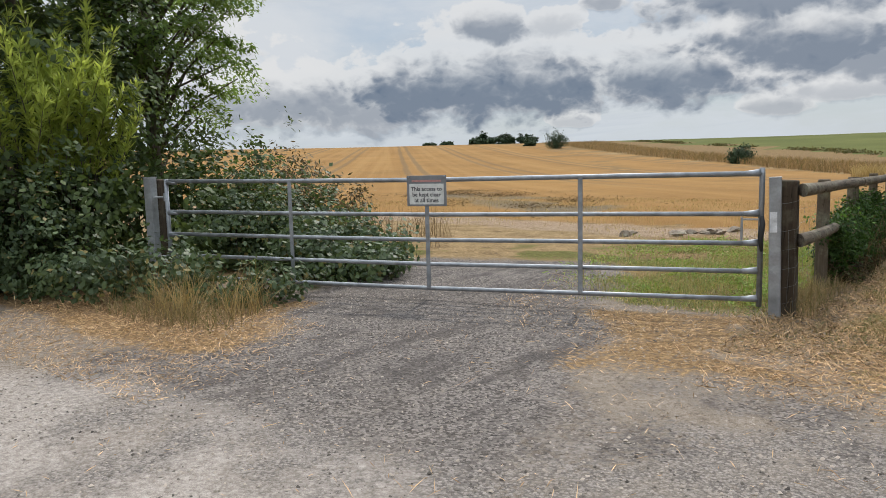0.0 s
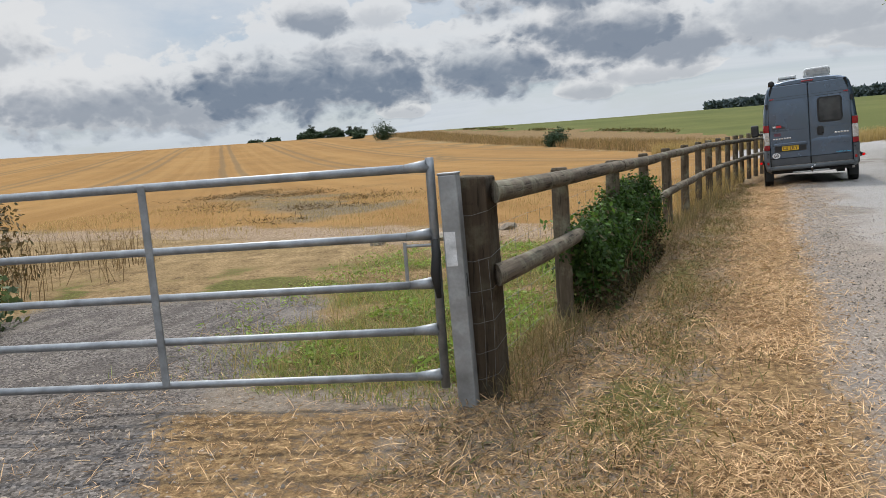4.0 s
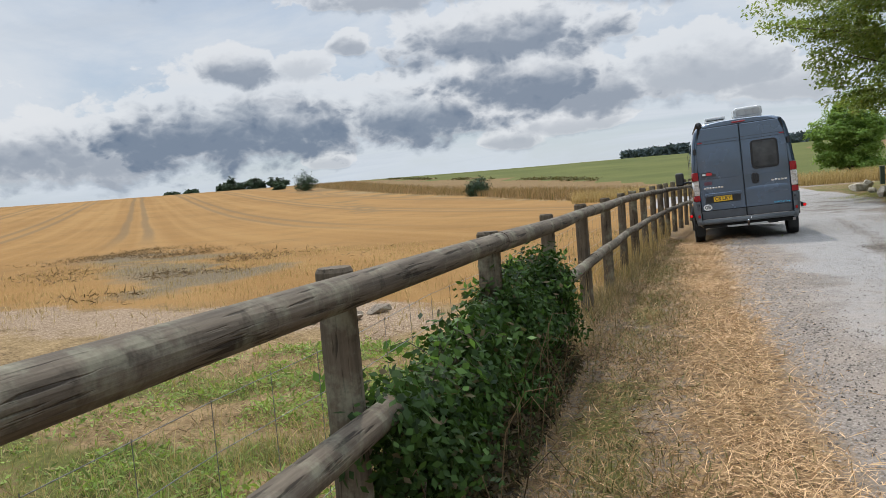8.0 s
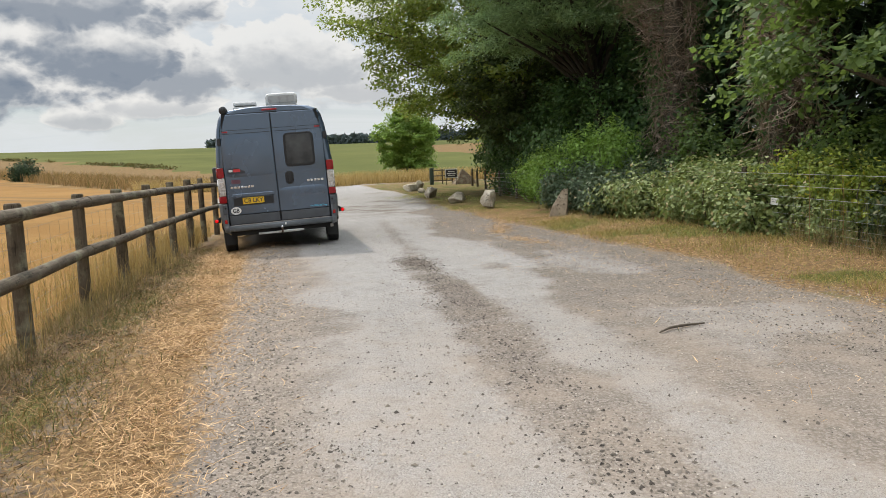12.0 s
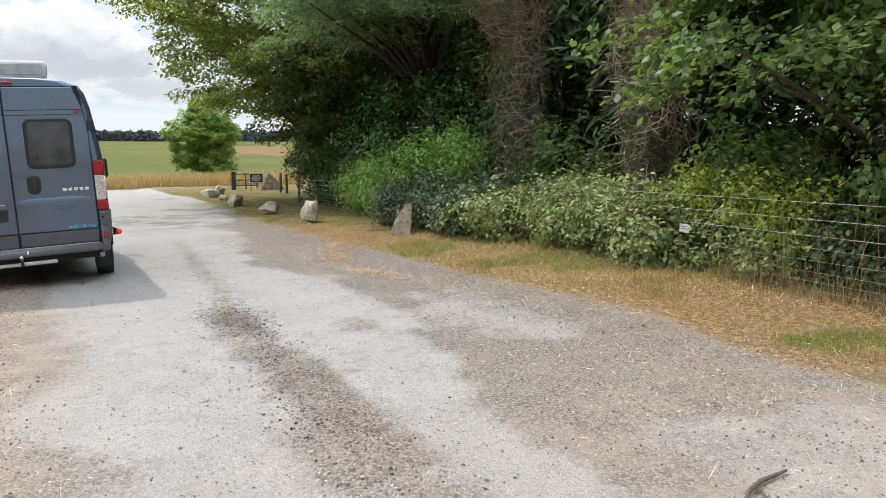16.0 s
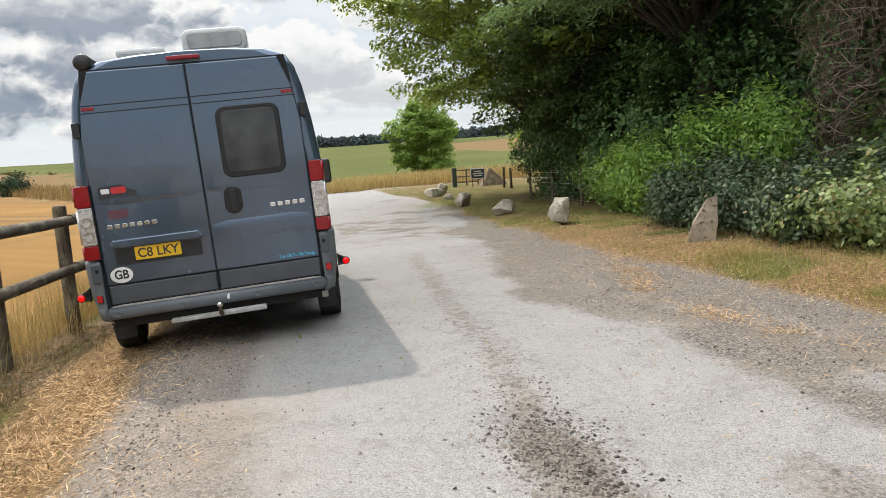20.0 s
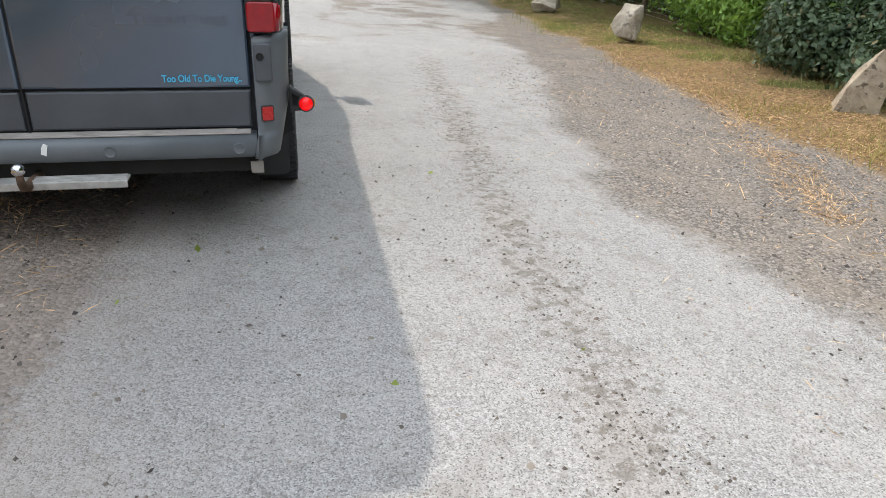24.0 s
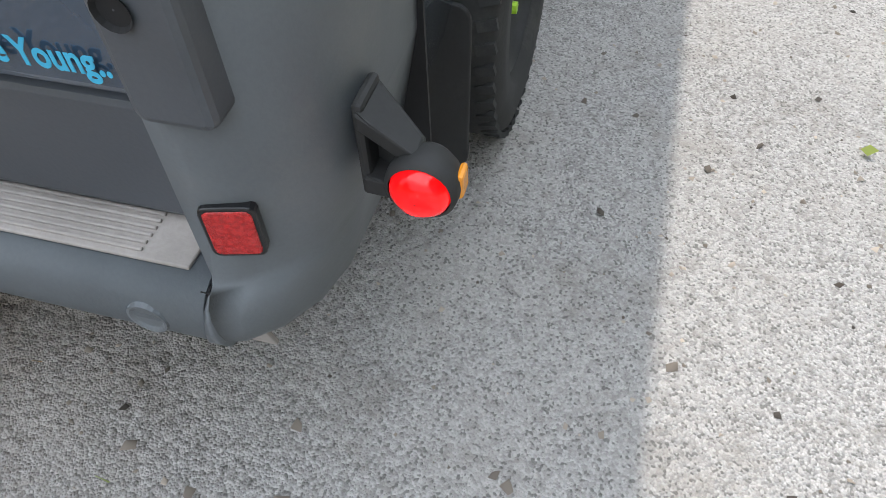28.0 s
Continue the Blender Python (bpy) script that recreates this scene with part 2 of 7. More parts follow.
def tube(points, radii, segs=10, bm=None, caps=True, wobble=0.0):
    """A tapering round limb along points."""
    bm = bm or bmesh.new()
    pts = [Vector(p) for p in points]
    if not isinstance(radii, (list, tuple)):
        radii = [radii] * len(pts)
    rings = []
    side = None
    for i, p in enumerate(pts):
        d = (pts[min(i + 1, len(pts) - 1)] - pts[max(i - 1, 0)]).normalized()
        if side is None or side.cross(d).length < 1e-4:
            side = d.orthogonal().normalized()
        side = (side - d * side.dot(d)).normalized()
        other = d.cross(side)
        ring = []
        for k in range(segs):
            a = 2 * math.pi * k / segs
            r = radii[i] * (1 + (random.uniform(-wobble, wobble) if wobble else 0))
            ring.append(bm.verts.new(p + side * (math.cos(a) * r) + other * (math.sin(a) * r)))
        rings.append(ring)
    for a, b in zip(rings, rings[1:]):
        for k in range(segs):
            bm.faces.new((a[k], a[(k + 1) % segs], b[(k + 1) % segs], b[k]))
    if caps and segs > 2:
        bm.faces.new(rings[0][::-1])
        bm.faces.new(rings[-1])
    return bm


def raw_mesh(name, verts, quads):
    """A mesh from numpy arrays of vertices and quads."""
    me = bpy.data.meshes.new(name)
    me.vertices.add(len(verts))
    me.vertices.foreach_set("co", np.asarray(verts, np.float32).ravel())
    n = len(quads)
    k = quads.shape[1]
    me.loops.add(n * k)
    me.loops.foreach_set("vertex_index", quads.astype(np.int32).ravel())
    me.polygons.add(n)
    me.polygons.foreach_set("loop_start", np.arange(0, n * k, k, dtype=np.int32))
    me.update(calc_edges=True)
    return me


def unit(v):
    return v / np.maximum(np.linalg.norm(v, axis=1, keepdims=True), 1e-6)


def leaves(name, pos, normal, length, width, rng, droop=0.3, axis=None):
    """Leaf blades, each a folded rhombus, at pos facing normal; length and width are arrays or numbers."""
    n = len(pos)
    normal = unit(normal + rng.normal(0, 0.45, (n, 3)))
    ax = rng.normal(0, 1, (n, 3)) if axis is None else axis + rng.normal(0, 0.25, (n, 3))
    ax[:, 2] -= droop
    ax = unit(ax - normal * np.sum(ax * normal, 1, keepdims=True))
    sd = np.cross(normal, ax)
    L = (np.ones(n) * length * rng.uniform(0.7, 1.3, n))[:, None]
    W = (np.ones(n) * width * rng.uniform(0.7, 1.3, n))[:, None]
    a = pos
    b = pos + ax * L * 0.45 + sd * W * 0.5 - normal * W * 0.12
    c = pos + ax * L - normal * L * 0.12
    d = pos + ax * L * 0.45 - sd * W * 0.5 - normal * W * 0.12
    v = np.stack([a, b, c, d], 1).reshape(-1, 3)
    q = np.arange(4 * n).reshape(-1, 4)
    return raw_mesh(name, v, q)


def blades(name, base, height, width, rng, lean=0.35):
    """Grass stalks: each a bent tapering strip of two quads."""
    n = len(base)
    h = np.ones(n) * height * rng.uniform(0.55, 1.25, n)
    w = np.ones(n) * width * rng.uniform(0.7, 1.3, n)
    a = rng.uniform(0, 2 * math.pi, n)
    sd = np.stack([np.cos(a), np.sin(a), np.zeros(n)], 1)
    b = rng.uniform(0, 2 * math.pi, n)
    ln = np.stack([np.cos(b), np.sin(b), np.zeros(n)], 1) * (h * np.abs(rng.normal(0, lean, n)))[:, None]
    upv = np.array([0, 0, 1.0])
    mid = base + upv * (h * 0.55)[:, None] + ln * 0.35
    tip = base + upv * (h * 0.95)[:, None] + ln
    v = np.stack([base - sd * w[:, None] / 2, base + sd * w[:, None] / 2, mid + sd * w[:, None] * 0.4, mid - sd * w[:, None] * 0.4, tip + sd * w[:, None] * 0.08, tip - sd * w[:, None] * 0.08], 1).reshape(-1, 3)
    i = (np.arange(n) * 6)[:, None]
    q = np.concatenate([i + np.array([[0, 1, 2, 3]]), i + np.array([[3, 2, 4, 5]])])
    return raw_mesh(name, v, q)


def value_noise(x, y, size, seed=0):
    """Smooth noise in 0..1 on a lattice of that size."""
    x, y = np.asarray(x, float) / size, np.asarray(y, float) / size
    i, j = np.floor(x).astype(np.int64), np.floor(y).astype(np.int64)
    u, v = x - i, y - j
    u, v = u * u * (3 - 2 * u), v * v * (3 - 2 * v)

    def lat(a, b):
        k = (a * 374761393 + b * 668265263 + seed * 1442695041) & 0x7FFFFFFF
        k = ((k ^ (k >> 13)) * 1274126177) & 0x7FFFFFFF
        return ((k ^ (k >> 16)) & 0xFFFF) / 65535.0
    return (lat(i, j) * (1 - u) + lat(i + 1, j) * u) * (1 - v) + (lat(i, j + 1) * (1 - u) + lat(i + 1, j + 1) * u) * v


def fbm(x, y, size, seed=0, octaves=4):
    s, a, t = 0.0, 0.5, 0.0
    for o in range(octaves):
        s = s + a * value_noise(x, y, size / 2 ** o, seed + o * 7)
        t += a
        a *= 0.55
    return s / t


def sstep(v, lo, hi):
    t = np.clip((v - lo) / (hi - lo), 0, 1)
    return t * t * (3 - 2 * t)


def fence_x(y):
    return -1.48 + 0.0022 * (max(y, 8.0) - 8.0) ** 2


# ---- lie of the land ----
def land(x, y):
    """Height of the ground."""
    x, y = np.asarray(x, float), np.asarray(y, float)
    z = np.interp(y, [-20, 0, 8, 16, 22, 25, 33, 45, 60, 90], [0.02, 0.0, -0.02, -0.05, -0.085, -0.12, -0.28, -0.42, -0.50, -0.50])
    d = np.hypot(x, y - 10)
    z = z + 10.5 * sstep(d, 55, 370)
    z = z + 0.10 * sstep(x, 6.6, 8.4) * sstep(y, 8, 16)
    z = z - (0.045 + 0.06 * sstep(y, 19, 23)) * sstep(-x, -0.75, -0.1) * sstep(y, 8, 15) * sstep(-y, -40, -32) * (1 - 0.6 * sstep(-x, 1.6, 3.0))
    rough = 1 - sstep(x, 0.2, 0.8) * (1 - sstep(x, 6.0, 6.6))
    rough = np.where(y < 4.5, 0.25, rough)
    z = z + rough * 0.05 * (fbm(x, y, 0.8, 3) - 0.5) * sstep(-d, -60, -40)
    z = z + 0.018 * (fbm(x, y, 2.2, 9) - 0.5) * sstep(-d, -60, -40)
    z = z + 0.9 * (fbm(x, y, 90, 5) - 0.5) * sstep(d, 120, 260)
    return z


def ground_z(x, y):
    return float(land(np.array([x]), np.array([y]))[0])


def on_ground(x, y, lift=0.0):
    return np.stack([x, y, land(x, y) + lift], 1)


# ---- materials of the ground ----
GATE_ROT = 17.7
gm, gg, gb, gobj = material("ground_cover")
ga = gg.node("ShaderNodeAttribute", {"attribute_name": "zone_a"})
ga_sep = gg.node("ShaderNodeSeparateColor", None, i0=ga.outputs["Color"])
gb_at = gg.node("ShaderNodeAttribute", {"attribute_name": "zone_b"})
gb_sep = gg.node("ShaderNodeSeparateColor", None, i0=gb_at.outputs["Color"])
n_big, n_mid, n_fine, n_grit = gg.noise(0.35, gobj, 4), gg.noise(2.2, gobj, 5, 0.65), gg.noise(22.0, gobj, 4, 0.7), gg.noise(140.0, gobj, 3, 0.7)
chips = gg.node("ShaderNodeTexVoronoi", None, Scale=205.0, Vector=gobj)
chips2 = gg.node("ShaderNodeTexVoronoi", None, Scale=58.0, Vector=gobj)
chip_v = gg.node("ShaderNodeSeparateColor", None, i0=chips.outputs["Color"]).outputs[0]
chip2_v = gg.node("ShaderNodeSeparateColor", None, i0=chips2.outputs["Color"]).outputs[0]
blend = gg.math("MULTIPLY", gg.math("SUBTRACT", gg.math("ADD", gg.math("MULTIPLY", n_fine, 0.6), gg.math("MULTIPLY", n_mid, 0.4)), 0.5), 2.1)


def zone(socket, lo=0.35, hi=0.65):
    return gg.step(gg.math("ADD", socket, blend), lo, hi)


asphalt_c = gg.mix(chip_v, (0.205, 0.196, 0.188), (0.45, 0.432, 0.415))
asphalt_c = gg.mix(gg.step(n_mid, 0.35, 0.7, 0.0, 0.45), asphalt_c, (0.39, 0.365, 0.34))
asphalt_c = gg.mix(gg.step(n_big, 0.4, 0.7, 0.0, 0.3), asphalt_c, (0.24, 0.23, 0.22))
asphalt_c = gg.mix(gg.step(chip2_v, 0.72, 0.95, 0.0, 0.28), asphalt_c, (0.14, 0.13, 0.12))
asphalt_c = gg.mix(gg.step(gg.noise(5.0, gobj, 6, 0.72), 0.50, 0.68, 0.0, 0.45), asphalt_c, (0.215, 0.195, 0.175))
asphalt_c = gg.mix(gg.step(chip_v, 0.86, 0.90, 0.0, 0.68), asphalt_c, (0.06, 0.056, 0.053))
asphalt_c = gg.mix(gg.step(n_grit, 0.55, 0.72, 0.0, 0.4), asphalt_c, (0.14, 0.133, 0.127))
gravel_c = gg.mix(gg.math("ADD", gg.math("MULTIPLY", chip2_v, 0.6), gg.math("MULTIPLY", chip_v, 0.4)), (0.080, 0.070, 0.063), (0.37, 0.328, 0.290))
gravel_c = gg.mix(gg.step(chips2.outputs["Distance"], 0.40, 0.80, 0.0, 0.7), gravel_c, (0.07, 0.062, 0.055))
gravel_c = gg.mix(gg.step(n_grit, 0.42, 0.68, 0.0, 0.35), gravel_c, (0.11, 0.095, 0.085))
gravel_c = gg.mix(gg.step(n_mid, 0.4, 0.72, 0.0, 0.5), gravel_c, (0.255, 0.21, 0.165))
dust_c = gg.ramp(gg.math("ADD", gg.math("MULTIPLY", n_fine, 0.5), gg.math("MULTIPLY", n_grit, 0.5)), (0.36, (0.085, 0.066, 0.05)), (0.5, (0.21, 0.172, 0.135)), (0.66, (0.35, 0.305, 0.255)))
straw_c = gg.ramp(gg.math("ADD", gg.math("MULTIPLY", n_fine, 0.6), gg.math("MULTIPLY", n_grit, 0.4)), (0.36, (0.042, 0.026, 0.014)), (0.5, (0.18, 0.112, 0.055)), (0.64, (0.42, 0.285, 0.145)))
green_c = gg.ramp(n_fine, (0.3, (0.045, 0.040, 0.015)), (0.55, (0.11, 0.11, 0.032)), (0.75, (0.22, 0.18, 0.065)))
# stubble: drill rows along the tramlines
pos = gg.node("ShaderNodeSeparateXYZ", None, i0=gobj)
row_u = gg.math("ADD", gg.math("MULTIPLY", pos.outputs[0], math.cos(radians(41))), gg.math("MULTIPLY", pos.outputs[1], math.sin(radians(41))))
wobble_u = gg.math("ADD", row_u, gg.math("MULTIPLY", gg.math("SUBTRACT", gg.noise(0.02, gobj, 2), 0.5), 1.6))
lane_u = gg.math("MULTIPLY", gg.math("ABSOLUTE", gg.math("SUBTRACT", gg.math("FRACT", gg.math("ADD", gg.math("DIVIDE", gg.math("SUBTRACT", wobble_u, 3.1), 14.6), 100.5)), 0.5)), 14.6)
tram = gg.math("MULTIPLY", gg.step(pos.outputs[1], 35.0, 70.0), gg.math("SUBTRACT", 1.0, gg.step(gg.math("ABSOLUTE", gg.math("SUBTRACT", lane_u, 1.25)), 0.25, 0.75)))
swath = gg.noise(1.0, gg.node("ShaderNodeCombineXYZ", None, X=gg.math("MULTIPLY", row_u, 0.35), Y=gg.math("MULTIPLY", pos.outputs[2], 0.1), Z=0.0).outputs[0], 4, 0.6)
stubble_c = gg.ramp(gg.math("ADD", gg.math("MULTIPLY", n_fine, 0.45), gg.math("MULTIPLY", gg.noise(0.05, gobj, 5), 0.55)), (0.3, (0.165, 0.086, 0.028)), (0.7, (0.285, 0.160, 0.055)))
stubble_c = gg.mix(gg.step(swath, 0.40, 0.62, 0.0, 0.4), stubble_c, (0.315, 0.19, 0.075))
stubble_c = gg.mix(gg.step(gg.noise(0.22, gobj, 5, 0.7), 0.5, 0.72, 0.0, 0.45), stubble_c, (0.14, 0.085, 0.034))
stubble_c = gg.mix(gg.math("MULTIPLY", tram, 0.6), stubble_c, (0.125, 0.088, 0.05))
far_green = gg.ramp(gg.noise(0.03, gobj, 6, 0.7), (0.3, (0.062, 0.074, 0.020)), (0.7, (0.115, 0.118, 0.036)))
far_tan = gg.ramp(n_mid, (0.3, (0.10, 0.066, 0.032)), (0.7, (0.23, 0.15, 0.068)))
chalk_c = gg.mix(chip2_v, (0.13, 0.08, 0.048), (0.38, 0.29, 0.20))
debris_c = gg.ramp(n_fine, (0.35, (0.05, 0.042, 0.032)), (0.65, (0.24, 0.18, 0.105)))
dirt_c = gg.ramp(gg.math("ADD", gg.math("MULTIPLY", n_fine, 0.55), gg.math("MULTIPLY", n_mid, 0.45)), (0.34, (0.075, 0.050, 0.026)), (0.5, (0.22, 0.150, 0.075)), (0.66, (0.40, 0.29, 0.155)))
mould_c = gg.ramp(n_fine, (0.35, (0.020, 0.016, 0.010)), (0.6, (0.075, 0.055, 0.030)), (0.75, (0.12, 0.10, 0.045)))
pale_c = gg.ramp(gg.math("ADD", gg.math("MULTIPLY", n_fine, 0.5), gg.math("MULTIPLY", n_grit, 0.5)), (0.36, (0.16, 0.135, 0.115)), (0.5, (0.30, 0.262, 0.228)), (0.66, (0.44, 0.395, 0.35)))

zd_at = gg.node("ShaderNodeAttribute", {"attribute_name": "zone_d"})
zd = gg.node("ShaderNodeSeparateColor", None, i0=zd_at.outputs["Color"])
gc = gg.mix(zone(zd.outputs[1], 0.3, 0.7), dust_c, mould_c)
gc = gg.mix(zone(zd.outputs[2], 0.2, 0.6), gc, dirt_c)
gc = gg.mix(zone(gb_sep.outputs[0]), gc, stubble_c)
gc = gg.mix(gg.step(gb_sep.outputs[1], 0.4, 0.6), gc, far_tan)
gc = gg.mix(gg.step(gb_at.outputs["Alpha"], 0.45, 0.55), gc, far_green)
gc = gg.mix(zone(gb_sep.outputs[2], 0.45, 0.75), gc, chalk_c)
gc = gg.mix(zone(ga_sep.outputs[1]), gc, gravel_c)
dark_stone = gg.mix(chip2_v, (0.030, 0.026, 0.023), (0.26, 0.228, 0.205))
dark_stone = gg.mix(gg.step(n_grit, 0.45, 0.65, 0.0, 0.4), dark_stone, (0.045, 0.042, 0.042))
along_track = gg.noise(1.0, gg.vmath("MULTIPLY", gobj, (3.2, 0.9, 1.0)), 6, 0.7)
dark_stone = gg.mix(gg.step(along_track, 0.47, 0.62, 0.0, 0.75), dark_stone, (0.050, 0.044, 0.042))
dark_stone = gg.mix(gg.step(gg.noise(0.8, gobj, 6, 0.7), 0.52, 0.68, 0.0, 0.6), dark_stone, (0.27, 0.235, 0.205))
gc = gg.mix(gg.math("MULTIPLY", zone(gg.node("ShaderNodeAttribute", {"attribute_name": "zone_c"}).outputs["Alpha"], 0.3, 0.7), 0.80), gc, dark_stone)
gc = gg.mix(zone(zd.outputs[0], 0.25, 1.1), gc, pale_c)
gc = gg.mix(zone(ga_sep.outputs[0], 0.18, 0.85), gc, asphalt_c)
soil_c = gg.mix(chip2_v, (0.065, 0.053, 0.045), (0.25, 0.215, 0.188))
gc = gg.mix(gg.math("MULTIPLY", zone(zd_at.outputs["Alpha"], 0.35, 0.75), 0.85), gc, soil_c)
gc = gg.mix(zone(ga_sep.outputs[2], 0.4, 0.75), gc, straw_c)
gc = gg.mix(zone(ga.outputs["Alpha"], 0.45, 0.8), gc, green_c)
dk = gg.node("ShaderNodeAttribute", {"attribute_name": "zone_c"})
dk_sep = gg.node("ShaderNodeSeparateColor", None, i0=dk.outputs["Color"])
gc = gg.mix(zone(dk_sep.outputs[0], 0.35, 0.75), gc, debris_c)
gc = gg.mix(gg.math("MULTIPLY", dk_sep.outputs[2], gg.step(n_mid, 0.3, 0.7, 0.3, 0.7)), gc, (0.325, 0.268, 0.22))
blot = gg.step(gg.math("ADD", gg.noise(17.0, gobj, 5, 0.62), gg.math("MULTIPLY", dk_sep.outputs[1], 0.12)), 0.60, 0.70)
stain = gg.math("MULTIPLY", gg.math("MULTIPLY", blot, gg.step(dk_sep.outputs[1], 0.1, 0.3)), 0.58)
gc = gg.mix(gg.math("MULTIPLY", gg.step(dk_sep.outputs[1], 0.25, 0.9), gg.step(n_mid, 0.35, 0.6, 0.0, 0.26)), gc, (0.25, 0.21, 0.18))
gc = gg.mix(stain, gc, (0.13, 0.11, 0.092))
gg.put(gb.inputs["Base Color"], gc)
gb.inputs["Roughness"].default_value = 0.95
gb.inputs["Specular IOR Level"].default_value = 0.06
hgt = gg.math("ADD", gg.math("MULTIPLY", chips.outputs["Distance"], -0.6), gg.math("MULTIPLY", n_fine, 0.8))
hgt = gg.math("ADD", hgt, gg.math("MULTIPLY", gg.math("MULTIPLY", chips2.outputs["Distance"], ga_sep.outputs[1]), -1.3))
gg.put(gb.inputs["Normal"], gg.bump(hgt, 0.75, 0.008))


# ---- ground sheet ----
def graded(lo, hi, fine, reach):
    """Even steps between lo and hi, growing steps out to the reach."""
    mid = list(np.arange(lo, hi + 1e-6, fine))
    out, s, p = [], fine, hi
    while p < reach:
        s *= 1.13
        p += s
        out.append(p)
    inn, s, p = [], fine, lo
    while p > -reach:
        s *= 1.13
        p -= s
        inn.append(p)
    return np.array(inn[::-1] + mid + out)


gx, gy = graded(-10.0, 9.5, 0.13, 2600), graded(-1.0, 36.0, 0.13, 2600)
GX, GY = np.meshgrid(gx, gy)
GZ = land(GX, GY)
nx, ny = len(gx), len(gy)
idx = np.arange(nx * ny).reshape(ny, nx)
gq = np.stack([idx[:-1, :-1], idx[:-1, 1:], idx[1:, 1:], idx[1:, :-1]], -1).reshape(-1, 4)
ground_me = raw_mesh("ground", np.stack([GX, GY, GZ], -1).reshape(-1, 3), gq)
ground_me.shade_smooth()

wob = (fbm(GX, GY, 1.4, 21) - 0.5) * 1.2
wob2 = (fbm(GX, GY, 0.5, 31) - 0.5) * 0.7
fx = -1.48 + 0.0022 * np.maximum(GY - 8, 0) ** 2
wide = 0.6 * sstep(GY, 27, 34) + 0.9 * sstep(GY, 34, 46)
in_road = sstep(GX + wob * 0.4, 0.15, 0.7) * (1 - sstep(GX + wob * 0.6 - wide, 6.0, 6.6)) * sstep(-GY, -72, -66)
tarmac = sstep(GX + wob + wob2 * 0.5 + 0.25 * sstep(GY, 20.5, 22.0), 0.8, 1.7) * (1 - sstep(GX + wob * 0.35 + wob2 * 0.55 - np.maximum(GY - 24, 0) * 0.12 - np.interp(GY, [10, 14, 16.4, 17.6, 18.6, 20, 21.1, 22.3, 23.6, 24.4, 28, 40], [-0.8, -0.8, -0.6, -0.4, -0.05, 0.25, 0.1, 0.4, -0.05, -0.3, 0.2, 1.0]), 3.9, 4.6)) * sstep(GY + wob, 6.5, 9.5) * (1 - sstep(GY, 66, 68))
tarmac = np.maximum(tarmac, sstep(GY - 0.15 * GX, 46, 50) * (1 - sstep(GY, 66, 67)) * sstep(GX, -2.5, -1.5) * (1 - sstep(GX + wob, 8.4, 9.8)))
TRAIL_Y, TRAIL_X = [10, 14, 15, 16.2, 17.8, 19.5, 20.3, 21.2, 22.6, 23.9, 25.3, 27.4, 28.8, 34], [2.3, 2.45, 2.5, 2.67, 2.75, 2.82, 2.87, 3.03, 3.20, 3.25, 3.38, 3.55, 3.73, 4.2]
trail_x = np.interp(GY, TRAIL_Y, TRAIL_X) + 0.22 * (fbm(GY * 0 + 3, GY, 0.9, 41) - 0.5)
trail = np.exp(-((GX - trail_x) / (0.30 - 0.10 * sstep(GY, 19, 22))) ** 2) * sstep(GY, 11.5, 14) * (1 - sstep(GY, 20, 22.5))
holes = sstep(fbm(GX, GY * 0.7, 1.3, 55), 0.60, 0.72) * (1 - sstep(GY, 20, 24))
tarmac = np.clip(tarmac - (0.62 + 0.5 * sstep(GY, 14.8, 15.8) * (1 - sstep(GY, 18.3, 19.2))) * trail * (0.4 + 1.2 * sstep(fbm(GX, GY, 0.45, 57), 0.3, 0.65)) - 0.55 * holes, 0, 1)
tarmac = np.maximum(tarmac, 0.62 * sstep(fbm(GX, GY, 1.7, 58), 0.52, 0.66) * in_road * sstep(GX, 3.6, 4.4) * sstep(GY, 10, 13) * (1 - sstep(GX, 5.4, 6.0)))
worn = sstep(fbm(GX, GY * 0.6, 2.4, 155), 0.50, 0.60) * sstep(GY, 29, 32) * (1 - sstep(GY, 52, 58))
tarmac = np.clip(tarmac - 0.5 * worn * (0.5 + sstep(fbm(GX, GY, 0.6, 157), 0.4, 0.6)), 0, 1)
start = 1 - sstep(GY + wob, 4.0, 5.6)
gate_u = (GX + 1.61) * math.cos(radians(GATE_ROT)) + (GY - 7.2) * math.sin(radians(GATE_ROT))
gate_v = -(GX + 1.61) * math.sin(radians(GATE_ROT)) + (GY - 7.2) * math.cos(radians(GATE_ROT))
track = sstep(gate_u + wob * 0.8, -5.6, -4.6) * (1 - sstep(gate_u + wob * 0.8, -1.9, -1.1)) * sstep(gate_v, -8, -6) * (1 - sstep(gate_v + wob, 2.6, 4.2))
near_gravel = start * sstep(GX + wob, -6.0, -4.6) * (1 - sstep(GX, 6, 7))
gravel = np.clip(np.maximum(np.maximum(in_road * sstep(GY, 2, 4), track), near_gravel * 0.72 * sstep(fbm(GX, GY, 1.1, 61), 0.25, 0.6)), 0, 1)
gravel = np.maximum(gravel, 0.35 * start * sstep(-GX, -6, 6))
verge_l = sstep(GX + wob2 * 0.4, fx - 0.4, fx - 0.1) * (1 - sstep(GX + wob2 * 0.6 + wob * 0.4, 0.15, 0.75)) * sstep(GY + GX * 0.35 + wob, 4.2, 5.2)
apron = sstep(gate_u + wob, -2.2, -1.3) * (1 - sstep(GX, 0.3, 0.9)) * sstep(GY - 0.2 * GX + wob * 0.8, 4.4, 5.3) * (1 - sstep(gate_v, -0.3, 0.2))
